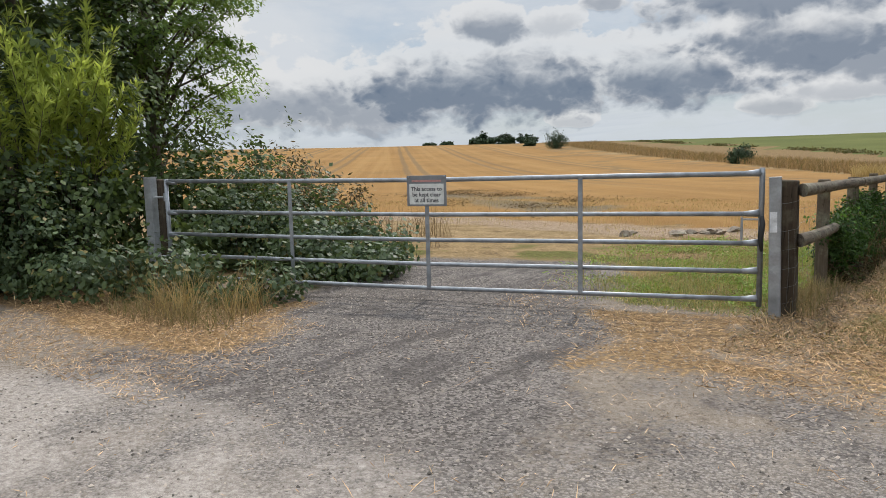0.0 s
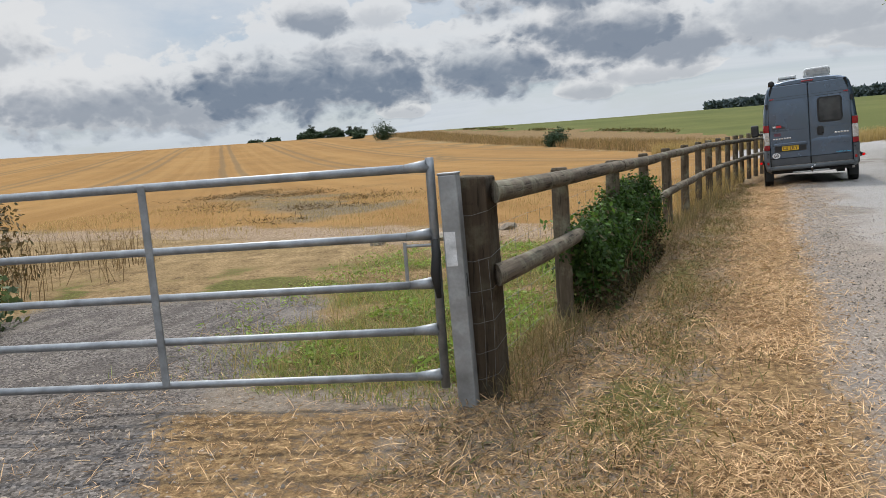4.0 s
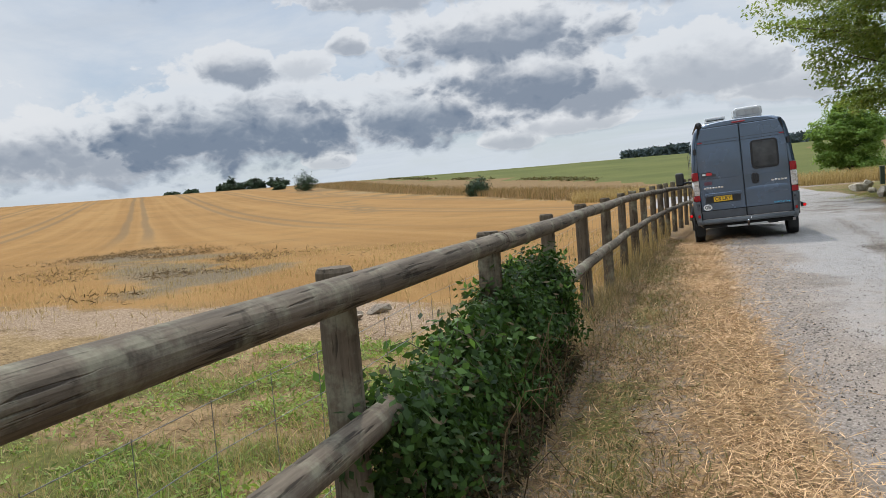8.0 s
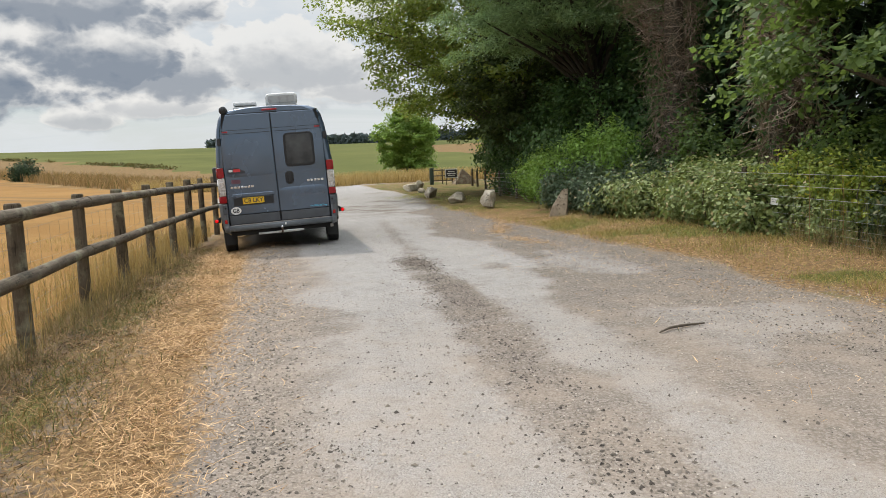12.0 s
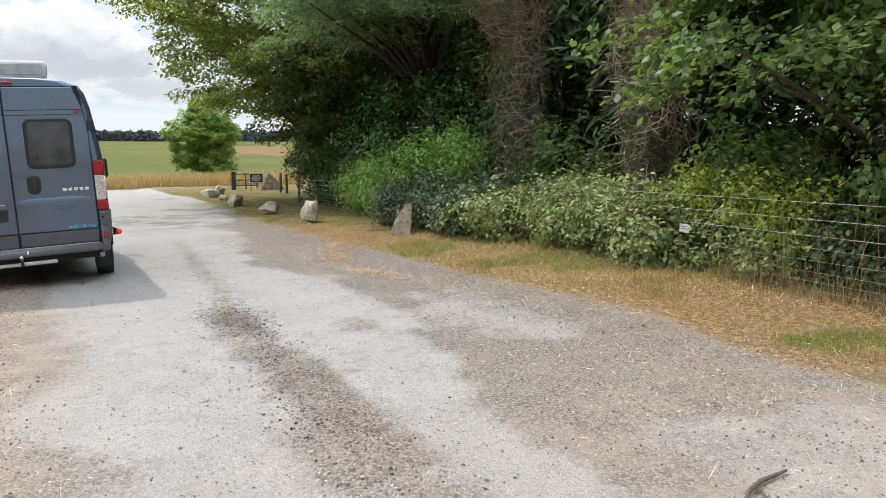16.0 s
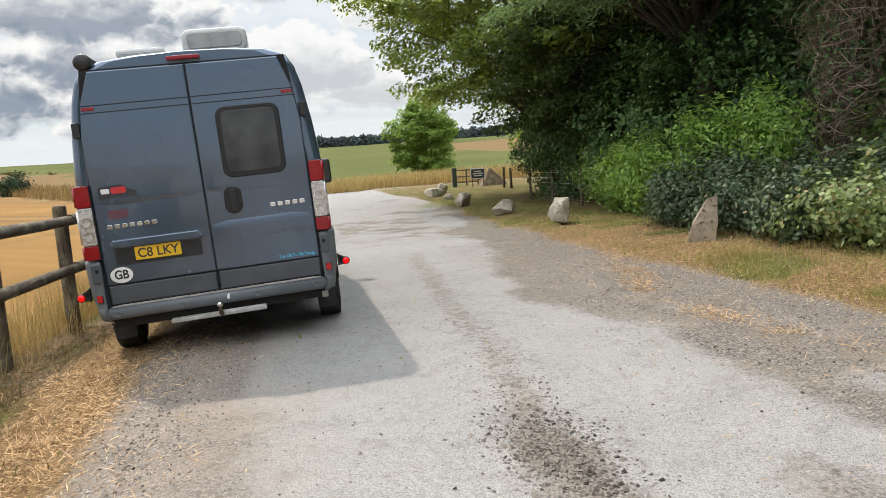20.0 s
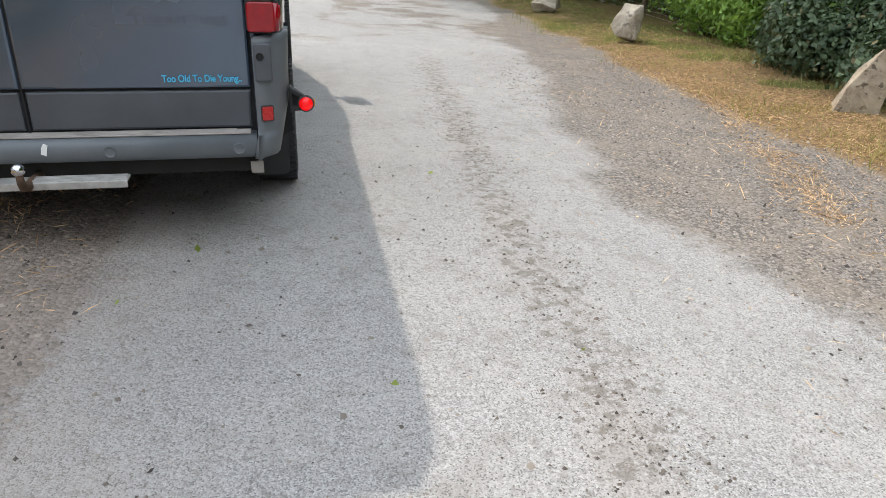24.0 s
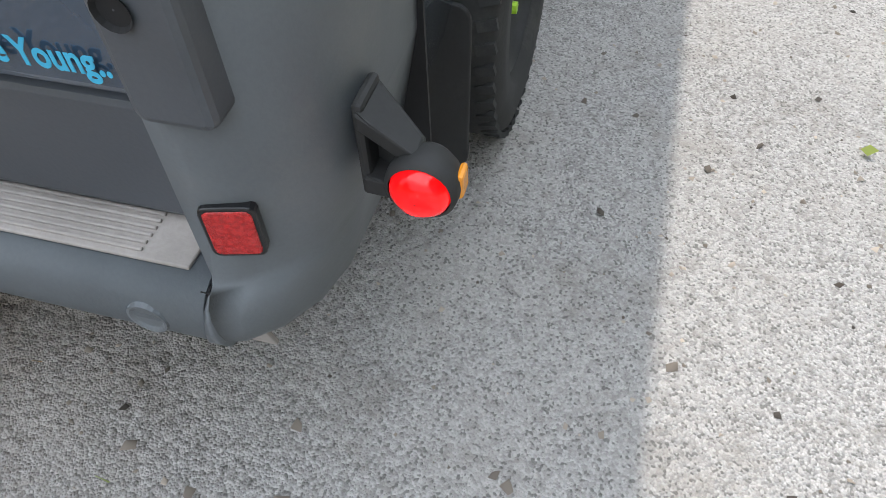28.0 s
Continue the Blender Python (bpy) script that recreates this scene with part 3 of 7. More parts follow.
verge_r = sstep(GX + wob * 0.5 - wide - 0.32 * np.exp(-((GY - 18.8) / 1.2) ** 2) + 0.25 * np.exp(-((GY - 15.6) / 1.5) ** 2), 6.0, 6.5) * (1 - sstep(GX, 13, 14) * (1 - sstep(GY, 46, 50))) * (1 - sstep(GX, 34, 40)) * sstep(GY, 8, 10) * (1 - sstep(GY, 65, 67))
hedge_foot = (1 - sstep(GX + wob * 0.9 + 0.45 * (GY - 3.9), -5.5, -4.7)) * sstep(GY + wob * 0.9, 2.9, 3.5) * (1 - sstep(gate_v, -0.6, 0.0))
beyond = sstep(gate_v, 0.0, 0.4) * (1 - sstep(GX, fx - 0.1, fx + 0.1))
beyond_far = beyond * (1 - sstep(GY + wob * 2, 11.5, 14.5)) * sstep(GX, -11, -9)
straw = np.clip(np.maximum.reduce([verge_l * 0.8, apron * 0.75, verge_r * 0.8, hedge_foot * 0.8, beyond_far * (1 - track) * 0.4]), 0, 1)
straw = straw * np.where(verge_l > 0.3, 0.72 + 0.5 * np.exp(-((GX - 0.08 - wob * 0.3) / 0.42) ** 2), 1.0)
green = np.clip(verge_l * np.exp(-((GX + 0.66 + wob * 0.4) / 0.36) ** 2) * (0.30 + 0.6 * sstep(fbm(GX, GY, 0.9, 71), 0.35, 0.65)), 0, 1)
green = np.maximum(green, verge_r * np.maximum(sstep(fbm(GX, GY, 1.0, 73), 0.42, 0.66) * 0.85, 0.62 * sstep(GY, 26, 33)))
green = np.maximum(green, beyond * (1 - track) * (1 - sstep(GY - 0.35 * GX + wob, 12.5, 15.5)) * sstep(fbm(GX, GY, 1.1, 75), 0.36, 0.6) * 0.85 * sstep(gate_u, -7, -5))
green = np.maximum(green, sstep(GX + wob * 1.5, 6.4, 7.8) * (1 - sstep(GY + wob * 3, 8, 14)) * sstep(fbm(GX, GY, 1.6, 77), 0.35, 0.6) * 0.85)
field = np.maximum(beyond, sstep(-GX, 9, 12)) * (1 - sstep(GX, fx - 0.2, fx)) * sstep(GY + 0.1 * GX + wob * 2.5, 13.5, 17.0)
# field edge: tall dry grass, then green land
bline = np.interp(GY, [-3000, 62, 70, 113, 170, 290, 420, 3000], [400, 30, -7, -30, -75, -170, -320, -2500])
past = GX - bline - (fbm(GX, GY, 30, 81) - 0.5) * 10 * sstep(np.hypot(GX, GY), 90, 200)
strip = sstep(past, 0, 1.5) * sstep(GY, 63, 67)
strip = np.where((GY > 60) & (GX > -7), sstep(GY, 66, 67.5), strip)
width_strip = np.clip(8 + 0.40 * (GY - 70), 8, 44)
green_far = sstep(past, width_strip, width_strip + 2) * sstep(GY, 76, 80)
field = np.where(np.hypot(GX, GY) > 45, np.where(GX < np.minimum(bline, fx), 1.0, 0.0), field)
field = np.maximum(field, sstep(GX + 0.2 * GY, 75, 82) * sstep(GY, 110, 120) * (1 - sstep(GY, 230, 240)))
green_far = green_far * (1 - sstep(GX + 0.2 * GY, 75, 82) * sstep(GY, 110, 120) * (1 - sstep(GY, 230, 240)))
path_mark = np.exp(-((past + 22 - 0.02 * GY) / (2.2 + 0.012 * GY)) ** 2) * sstep(GY, 60, 90) * 0.75
chalk_d = GY + 0.08 * (GX + 4)
chalk = np.exp(-((chalk_d - 14.8 - wob * 2.2) / 1.5) ** 2) * sstep(-GX, 2.2, 3.5) * (1 - sstep(-GX, 24, 34)) * 0.9
soil = np.exp(-((GX - trail_x - 0.05) / 0.26) ** 2) * sstep(GY, 14.6, 15.6) * (1 - sstep(GY, 18.2, 19.2)) * (0.35 + 0.75 * sstep(fbm(GX, GY, 0.6, 99), 0.35, 0.6))
soil = soil + 1.1 * np.exp(-((GX - 2.88 + wob2 * 0.2) / 0.22) ** 2 - ((GY - 20.25) / 0.6) ** 2)
soil = np.maximum(soil, 0.95 * (1 - sstep(GX + wob2 * 0.25, 1.20, 1.42)) * sstep(GX + wob2 * 0.4, 0.35, 0.7) * sstep(GY + wob, 21.3, 22.2) * (1 - sstep(GY, 28, 29)))
debris = np.exp(-((GY - 25.2 + 0.9 * (GX + 15) - wob * 2.5) / 4.2) ** 2) * sstep(-GX, 8.5, 10.5) * (1 - sstep(-GX, 24, 28)) * sstep(fbm(GX, GY, 3.0, 91), 0.25, 0.5)
oil_x = np.interp(GY, TRAIL_Y, TRAIL_X)
oil = np.exp(-((GX - oil_x - wob * 0.22) / 0.13) ** 2) * sstep(GY, 20.0, 21.5) * (1 - sstep(GY, 28, 31)) + 0.16 * sstep(GX, 1.6, 2.2) * (1 - sstep(GX, 4.2, 4.8)) * sstep(GY, 19, 21) * (1 - sstep(GY, 30, 34))
za = np.stack([tarmac, gravel, straw, green], -1).reshape(-1, 4)
zb = np.stack([field, np.clip(strip + path_mark, 0, 1), chalk, np.clip(green_far, 0, 1)], -1).reshape(-1, 4)
pale_patch = sstep(-GX + wob * 1.6, 0.3, 2.6) * (1 - sstep(GY + wob * 1.4, 1.6, 3.6)) * sstep(GX, -9, -6)
gravel = gravel * (1 - 0.75 * pale_patch)
wood_floor = sstep(GX + wob * 2, 8.6, 10.2) * sstep(GY + wob * 4, 1, 9) * (1 - sstep(GY, 47, 50)) * (1 - sstep(GX, 45, 55))
wood_floor = np.maximum(wood_floor, (1 - sstep(GX + wob, -9.0, -7.8)) * (1 - sstep(GY, 9.0, 10.5)) * (1 - hedge_foot))
side = sstep(GX + wob * 1.5, 6.4, 7.8) * (1 - sstep(GY + wob * 3, 8, 14)) * (1 - sstep(GX, 50, 60))
dirt = np.clip(side + sstep(-GX, 1.2, 1.6) * sstep(gate_v, 0.2, 1.0) * (1 - track) + (1 - sstep(GY, -14, -9)) + sstep(GX, 60, 70), 0, 1)
zd = np.stack([pale_patch * (0.55 + 0.6 * sstep(fbm(GX, GY, 0.7, 97), 0.35, 0.6)), wood_floor, dirt, np.clip(soil, 0, 1)], -1).reshape(-1, 4)
dusty = np.maximum(in_road * (1 - sstep(GY + 0.8 * wob, 13.5, 19.0)) * sstep(GY, 3, 6), 1.2 * in_road * (1 - sstep(GX + wob * 0.6, 0.8, 2.0)) * (1 - sstep(GY, 23.2, 24.6)))
zc = np.stack([debris, oil, dusty * 0.8, np.clip(np.maximum(track, near_gravel * sstep(fbm(GX, GY, 1.6, 63), 0.3, 0.6) * (0.45 + 0.35 * sstep(GY, 2.0, 3.5))) * (1 - pale_patch), 0, 1)], -1).reshape(-1, 4)
for nm, arr in (("zone_a", za), ("zone_b", zb), ("zone_c", zc), ("zone_d", zd)):
    at_ = ground_me.attributes.new(nm, "FLOAT_COLOR", "POINT")
    at_.data.foreach_set("color", np.asarray(arr, np.float32).ravel())
ground = part("ground", ground_me, gm)
tagged(ground, "gravel and worn asphalt lane with straw verges and stubble fields", "ground", kind="structure")


# ---- materials of things ----
galv = painted("galvanised_steel", (0.30, 0.315, 0.33), 0.52, 0.6, 0.22, 9.0, 60.0, 0.15, (0.16, 0.15, 0.14), 0.35)
galv_dull = painted("dull_galvanised", (0.33, 0.34, 0.345), 0.55, 0.5, 0.25, 7.0, 40.0, 0.25, (0.14, 0.135, 0.12), 0.5)
white_smear = painted("white_smear", (0.62, 0.63, 0.64), 0.6, 0.0, 0.25, 14.0)
black_rubber = painted("black_rubber", (0.022, 0.022, 0.022), 0.7, 0.0, 0.3, 20.0)
wire_metal = painted("wire", (0.20, 0.20, 0.195), 0.5, 0.8, 0.2)
bright_wire = painted("bright_wire", (0.55, 0.55, 0.54), 0.45, 0.5, 0.15)
sign_white = painted("sign_white", (0.62, 0.62, 0.58), 0.45, 0.0, 0.12, 12.0, 80.0, 0.05, (0.35, 0.32, 0.26), 0.5)
sign_back = painted("sign_backing", (0.20, 0.205, 0.21), 0.6, 0.1, 0.2)
ink_black = painted("ink_black", (0.03, 0.03, 0.035), 0.6)
ink_red = painted("ink_red", (0.45, 0.22, 0.20), 0.6, 0.0, 0.2, 30.0)


def weathered_wood(name, dark, light, lichen=(0.34, 0.34, 0.24), lichen_amount=0.45, along=(1.0, 1.0, 0.07), scale=26.0):
    """Old round or sawn timber: grain, checks and lichen."""
    m, g, bs, obj = material(name)
    stretched = g.vmath("MULTIPLY", obj, along)
    grain = g.noise(scale, stretched, 7, 0.7)
    checks = g.noise(scale * 2.2, stretched, 3, 0.5)
    c = g.ramp(grain, (0.28, dark), (0.72, light))
    c = g.mix(g.step(checks, 0.60, 0.66, 0.0, 0.7), c, tuple(x * 0.3 for x in dark))
    c = g.mix(g.step(g.noise(3.5, obj, 6, 0.7), 0.48, 0.66, 0.0, lichen_amount), c, lichen)
    c = g.mix(g.step(g.noise(9.0, obj, 4, 0.7), 0.56, 0.70, 0.0, 0.5), c, tuple(x * 0.5 for x in dark))
    g.put(bs.inputs["Base Color"], c)
    bs.inputs["Roughness"].default_value = 0.9
    bs.inputs["Specular IOR Level"].default_value = 0.2
    g.put(bs.inputs["Normal"], g.bump(g.math("SUBTRACT", grain, g.step(checks, 0.58, 0.66)), 0.6, 0.006))
    return m


wood_post = weathered_wood("post_wood", (0.050, 0.038, 0.026), (0.165, 0.130, 0.092))
wood_rail = weathered_wood("rail_wood", (0.048, 0.038, 0.028), (0.185, 0.150, 0.112), lichen_amount=0.40, along=(1.0, 0.06, 1.0))
wood_gatepost = weathered_wood("gatepost_wood", (0.030, 0.022, 0.014), (0.085, 0.062, 0.042), lichen_amount=0.15)
bark = weathered_wood("bark", (0.05, 0.04, 0.03), (0.16, 0.13, 0.10), lichen=(0.14, 0.16, 0.10))
bark_dark = weathered_wood("bark_dark", (0.025, 0.02, 0.016), (0.08, 0.065, 0.05), lichen=(0.06, 0.07, 0.04))


def text_mesh(body, size, depth=0.001, bold=0.0, width=None):
    """Raised lettering as a mesh; x along the words, y up; scaled to a width where given."""
    cu = bpy.data.curves.new("text", "FONT")
    cu.body, cu.size, cu.extrude, cu.offset, cu.align_x, cu.align_y = body, size, depth, bold, "CENTER", "CENTER"
    ob = bpy.data.objects.new("text", cu)
    scene.collection.objects.link(ob)
    dg = bpy.context.evaluated_depsgraph_get()
    me = bpy.data.meshes.new_from_object(ob.evaluated_get(dg))
    bpy.data.objects.remove(ob)
    bpy.data.curves.remove(cu)
    if width:
        xs = [v.co.x for v in me.vertices]
        k = width / (max(xs) - min(xs))
        for v in me.vertices:
            v.co.x *= k
    return me


STAND = Matrix.Rotation(radians(90), 4, "X")     # text that stands up, read from -y


def slab(points, y0, y1, bevel=0.0, bm=None):
    """A panel from an outline in x, z between two depths y0 < y1."""
    one = bmesh.new()
    a = [one.verts.new((x, y0, z)) for x, z in points]
    b = [one.verts.new((x, y1, z)) for x, z in points]
    n = len(points)
    one.faces.new(a)
    one.faces.new(b[::-1])
    for i in range(n):
        one.faces.new((a[i], b[i], b[(i + 1) % n], a[(i + 1) % n]))
    bmesh.ops.recalc_face_normals(one, faces=one.faces)
    if bevel:
        edges = [e for e in one.edges if abs(e.verts[0].co.y - y0) < 1e-6 and abs(e.verts[1].co.y - y0) < 1e-6]
        bmesh.ops.bevel(one, geom=edges, offset=bevel, segments=2, profile=0.5, affect="EDGES")
    if bm is None:
        return one
    me = bpy.data.meshes.new("tmp")
    one.to_mesh(me)
    one.free()
    bm.from_mesh(me)
    bpy.data.meshes.remove(me)
    return bm


def rounded(x0, x1, z0, z1, r, n=5):
    """Outline of a rounded rectangle in x, z."""
    out = []
    for cx, cz, a0 in ((x1 - r, z1 - r, 0), (x0 + r, z1 - r, 90), (x0 + r, z0 + r, 180), (x1 - r, z0 + r, 270)):
        for k in range(n):
            a = radians(a0 + 90 * k / (n - 1))
            out.append((cx + r * math.cos(a), cz + r * math.sin(a)))
    return out


def lathe(profile, segs=40, bm=None, at=(0, 0, 0)):
    """Turns a profile of (x, r) round the x axis."""
    bm = bm or bmesh.new()
    rings = [[bm.verts.new((at[0] + x, at[1] + r * math.cos(2 * math.pi * k / segs), at[2] + r * math.sin(2 * math.pi * k / segs))) for k in range(segs)] for x, r in profile]
    for a, b in zip(rings, rings[1:]):
        for k in range(segs):
            bm.faces.new((a[k], a[(k + 1) % segs], b[(k + 1) % segs], b[k]))
    bmesh.ops.recalc_face_normals(bm, faces=bm.faces)
    return bm


# ---- field gate across the track ----
gate_at = pose(-1.61, 7.2, 0, 0, 0, GATE_ROT)
gate = thing("farm_gate", gate_at, "closed galvanised tubular steel five-bar field gate across gravel track", "gate")
GL, GR = -6.95, -0.075
for z in (1.33, 0.95, 0.67, 0.40, 0.13):
    bm = tube([(GL + 0.02, 0, z + 0.02), (GL + 1.8, 0, z), (-3.4, 0, z - 0.012), (-1.7, 0, z - 0.004), (GR, 0, z)], 0.0235 if z < 1.3 else 0.026, 12)
    # the end is pressed flat and wide where it meets the upright
    for s, x in ((1, GR), (-1, GL)):
        tube([(x - s * 0.16, 0, z), (x - s * 0.09, 0, z + 0.004), (x - s * 0.02, 0, z + 0.008)], [0.024, 0.030, 0.037], 12, bm)
    part("bar", bm, galv, gate, smooth=True)
for x in (-5.16, -3.44, -1.77):
    part("upright", box(0.048, 0.010, 1.22, (x, -0.022, 0.73), 0.003), galv, gate)
part("end_upright", tube([(GR, 0, 0.06), (GR, 0, 1.30), (GR, 0, 1.385)], [0.026, 0.026, 0.024], 12), galv, gate, smooth=True)
part("end_upright", tube([(GL, 0, 0.06), (GL, 0, 1.38)], 0.026, 12), galv, gate, smooth=True)
bm = tube([(GR - 0.02, -0.03, 0.90), (GR - 0.16, -0.03, 0.90)], 0.009, 8)
tube([(GR - 0.17, -0.03, 0.92), (GR - 0.17, -0.03, 0.70)], 0.011, 8, bm)
part("latch", bm, galv_dull, gate)
bm = tube([(GR + 0.005, -0.035, 0.93), (GR + 0.01, -0.055, 0.86), (GR - 0.005, -0.06, 0.74), (GR + 0.005, -0.045, 0.60)], [0.016, 0.026, 0.027, 0.014], 10)
part("rubber_stop", bm, black_rubber, gate, "black rubber stop strap", smooth=True)

gate_sign = thing("gate_sign", gate_at @ Matrix.Translation((-3.435, -0.034, 1.20)), "weathered metal notice asking to keep access clear, fixed on gate", "sign")
part("backing", box(0.46, 0.006, 0.335, (0, 0, 0.0), 0.002), sign_back, gate_sign)
part("face", box(0.40, 0.003, 0.225, (0, -0.005, -0.035), 0.001), sign_white, gate_sign, "off-white notice plate")
for k, (row, w) in enumerate((("This access to", 0.36), ("be kept clear", 0.33), ("at all times", 0.28))):
    part("lettering", text_mesh(row, 0.062, 0.0006, 0.0012, w), ink_black, gate_sign, at=Matrix.Translation((0, -0.0072, 0.02 - k * 0.062)) @ STAND)
part("printed_line", box(0.34, 0.001, 0.022, (0, -0.0042, 0.108)), ink_red, gate_sign, "faded red printed line")
bm = bmesh.new()
for x in (-0.21, 0.21):
    part("bolt", box(0.02, 0.014, 0.02, (x, -0.006, 0.155), 0.004, 2), galv, gate_sign)

latch_post = thing("gate_post", pose(-1.535, 7.165, -0.05, 0, -1.2, GATE_ROT - 8), "square galvanised steel gate post with white paint smear", "post", "steel gate posts")
bm = box(0.105, 0.105, 1.36, (0, 0, 0.66), 0.012)
part("shaft", bm, galv_dull, latch_post)
part("cap", box(0.11, 0.11, 0.012, (0, 0, 1.342), 0.004), galv_dull, latch_post)
part("smear", box(0.062, 0.002, 0.19, (-0.012, -0.0535, 0.93), 0.0008), white_smear, latch_post, "white paint smear")
part("slot", box(0.002, 0.016, 0.13, (0.0535, -0.005, 0.72)), black_rubber, latch_post)
left_at = gate_at @ Vector((-7.2, 0.0, 0))
hinge_post = thing("gate_post", pose(left_at.x, left_at.y, -0.05, 0, 0, GATE_ROT), "square galvanised steel gate post beside the hedge", "post", "steel gate posts")
part("shaft", box(0.115, 0.115, 1.46, (0, 0, 0.72), 0.012), galv_dull, hinge_post)
part("cap", box(0.12, 0.12, 0.012, (0, 0, 1.453), 0.004), galv_dull, hinge_post)
for z in (0.45, 1.2):
    bm = tube([(0.05, 0, z), (0.22, 0, z)], 0.012, 8)
    tube([(0.22, 0, z - 0.05), (0.22, 0, z + 0.05)], 0.02, 8, bm)
    part("hinge", bm, galv_dull, hinge_post)
bm = box(0.17, 0.15, 1.45, (-0.06, 0.17, 0.70), 0.02)
part("timber_backing", bm, wood_gatepost, hinge_post, "dark timber backing post")

timber_post = thing("timber_gate_post", pose(-1.50, 7.385, -0.06, 0, 0, 6), "thick dark square timber gate post wrapped with wire", "post")
bm = bmesh.new()
box(0.19, 0.25, 1.33, (-0.005, 0, 0.66), 0.014, 2, bm)
for v in bm.verts:
    v.co.x += 0.012 * (noise.noise(v.co * 4.0)) + (0.015 if v.co.z < 0.3 else 0)
    v.co.z += 0.015 * noise.noise(v.co * 7.0)
part("shaft", bm, wood_gatepost, timber_post)
bm = bmesh.new()
for z in (1.12, 0.86, 0.68, 0.50, 0.33, 0.18):
    tube([(-0.104, -0.10, z), (-0.104, -0.138, z - 0.01), (0.0, -0.139, z - 0.02 + 0.008 * math.sin(z * 30)), (0.103, -0.139, z + 0.012), (0.105, 0.13, z + 0.03)], 0.0017, 5, bm, False)
for x in (-0.05, 0.03, 0.085):
    tube([(x, -0.1395, 0.12), (x + 0.012, -0.1395, 0.48), (x, -0.1395, 0.86)], 0.0013, 5, bm, False)
part("wire_wrap", bm, wire_metal, timber_post, "thin galvanised netting wire")

# ---- timber post and rail fence ----
POST_Y = [9.14, 11.14, 13.10, 15.05, 16.98, 18.80, 20.55, 22.3, 24.05, 25.8, 27.4, 29.2, 31.0, 32.8, 34.6, 36.4, 38.2]
rail_fence = thing("rail_fence", (0, 0, 0), "weathered round timber post and rail fence along the verge", "fence")
for i, y in enumerate(POST_Y):
    x, z0 = fence_x(y), ground_z(fence_x(y), y)
    r = 0.068 + 0.006 * math.sin(i * 2.3)
    lean = 0.012 * math.sin(i * 1.7)
    h = (1.21 if i == 0 else 1.175 + 0.015 * math.sin(i * 3.1)) - z0
    bm = tube([(x, y, z0 - 0.1), (x + lean * 0.4, y, z0 + 0.5), (x + lean, y + lean, z0 + h - 0.015), (x + lean, y + lean, z0 + h)], [r * 1.04, r, r * 0.98, r * 0.86], 26)
    part("post", bm, wood_post, rail_fence, smooth=False)
def rail_height(y, upper):
    """Sag of the rails along the fence."""
    return float(np.interp(y, [7.3, 9.0, 11.2, 14.0, 16.0, 20.0, 40.0], [1.17, 1.145, 1.11, 1.09, 1.09, 1.08, 0.85] if upper else [0.70, 0.665, 0.60, 0.55, 0.555, 0.54, 0.32]))


RAIL_ENDS = [7.33] + POST_Y[1::2]
for i, (a, b) in enumerate(zip(RAIL_ENDS, RAIL_ENDS[1:])):
    for upper in (True, False):
        z = 1.12 if upper else 0.67
        if z < 1 and i == 0:
            b2 = 9.25
        elif z < 1 and i == 1:
            continue
        else:
            b2 = b
        off = 0.115
        a2 = a
        pts = []
        for k in range(5):
            y = a2 - 0.08 + (b2 - a2 + 0.12) * k / 4
            pts.append((fence_x(y) + off + 0.012 * math.sin(y * 2.1 + z * 5), y, rail_height(y, upper) + 0.006 * math.sin(y * 1.3 + i)))
        bm = tube(pts, [0.062, 0.06, 0.058, 0.056, 0.054], 28, wobble=0.012)
        if i == 0:
            bm.verts.ensure_lookup_table()
            for v in bm.verts[:28]:
                v.co.y -= 1.5 * (v.co.x - pts[0][0]) - 0.05
        part("rail", bm, wood_rail, rail_fence, smooth=False)
pts = [(fence_x(y) + 0.115, y, rail_height(y, False)) for y in (12.6, 13.6, 15.1)]
part("rail", tube(pts, [0.058, 0.056, 0.055], 28, wobble=0.012), wood_rail, rail_fence)
# stock netting behind the rails
bm = bmesh.new()
for z in (0.12, 0.28, 0.44, 0.62, 0.80, 0.95):
    tube([(fence_x(y) - 0.075, y, z - 0.03 + 0.01 * math.sin(y * 3 + z * 9)) for y in np.arange(7.6, 24.0, 0.9)], 0.0014, 4, bm, False)
for y in np.arange(7.6, 23.6, 0.30):
    tube([(fence_x(y) - 0.075, y, 0.05), (fence_x(y) - 0.075, y, 0.93)], 0.0012, 4, bm, False)
part("stock_netting", bm, wire_metal, rail_fence, "thin wire stock netting")

# ---- camper van ----
panel_dark = painted("lower_panel_plastic", (0.070, 0.077, 0.088), 0.42, 0.0, 0.15, 4.0, 200.0, 0.1, (0.11, 0.105, 0.10), 0.3)
paint = painted("van_paint", (0.088, 0.126, 0.182), 0.22, 0.55, 0.03, 1.2, 260.0, 0.015, (0.15, 0.15, 0.145), 0.05, coat=0.9)
plastic = painted("bumper_plastic", (0.115, 0.128, 0.14), 0.5, 0.0, 0.12, 5.0, 200.0, 0.12, (0.20, 0.19, 0.175), 0.3)
trim_black = painted("black_trim", (0.018, 0.018, 0.02), 0.5, 0.0, 0.2)
seal_black = painted("window_seal", (0.010, 0.010, 0.011), 0.35, 0.0, 0.1)
seam_black = painted("seam", (0.008, 0.008, 0.009), 0.8)
step_grey = painted("dusty_step", (0.33, 0.30, 0.28), 0.8, 0.0, 0.18, 8.0, 150.0, 0.2, (0.38, 0.34, 0.29), 0.5)
chrome = painted("chrome", (0.75, 0.76, 0.78), 0.18, 1.0, 0.05)
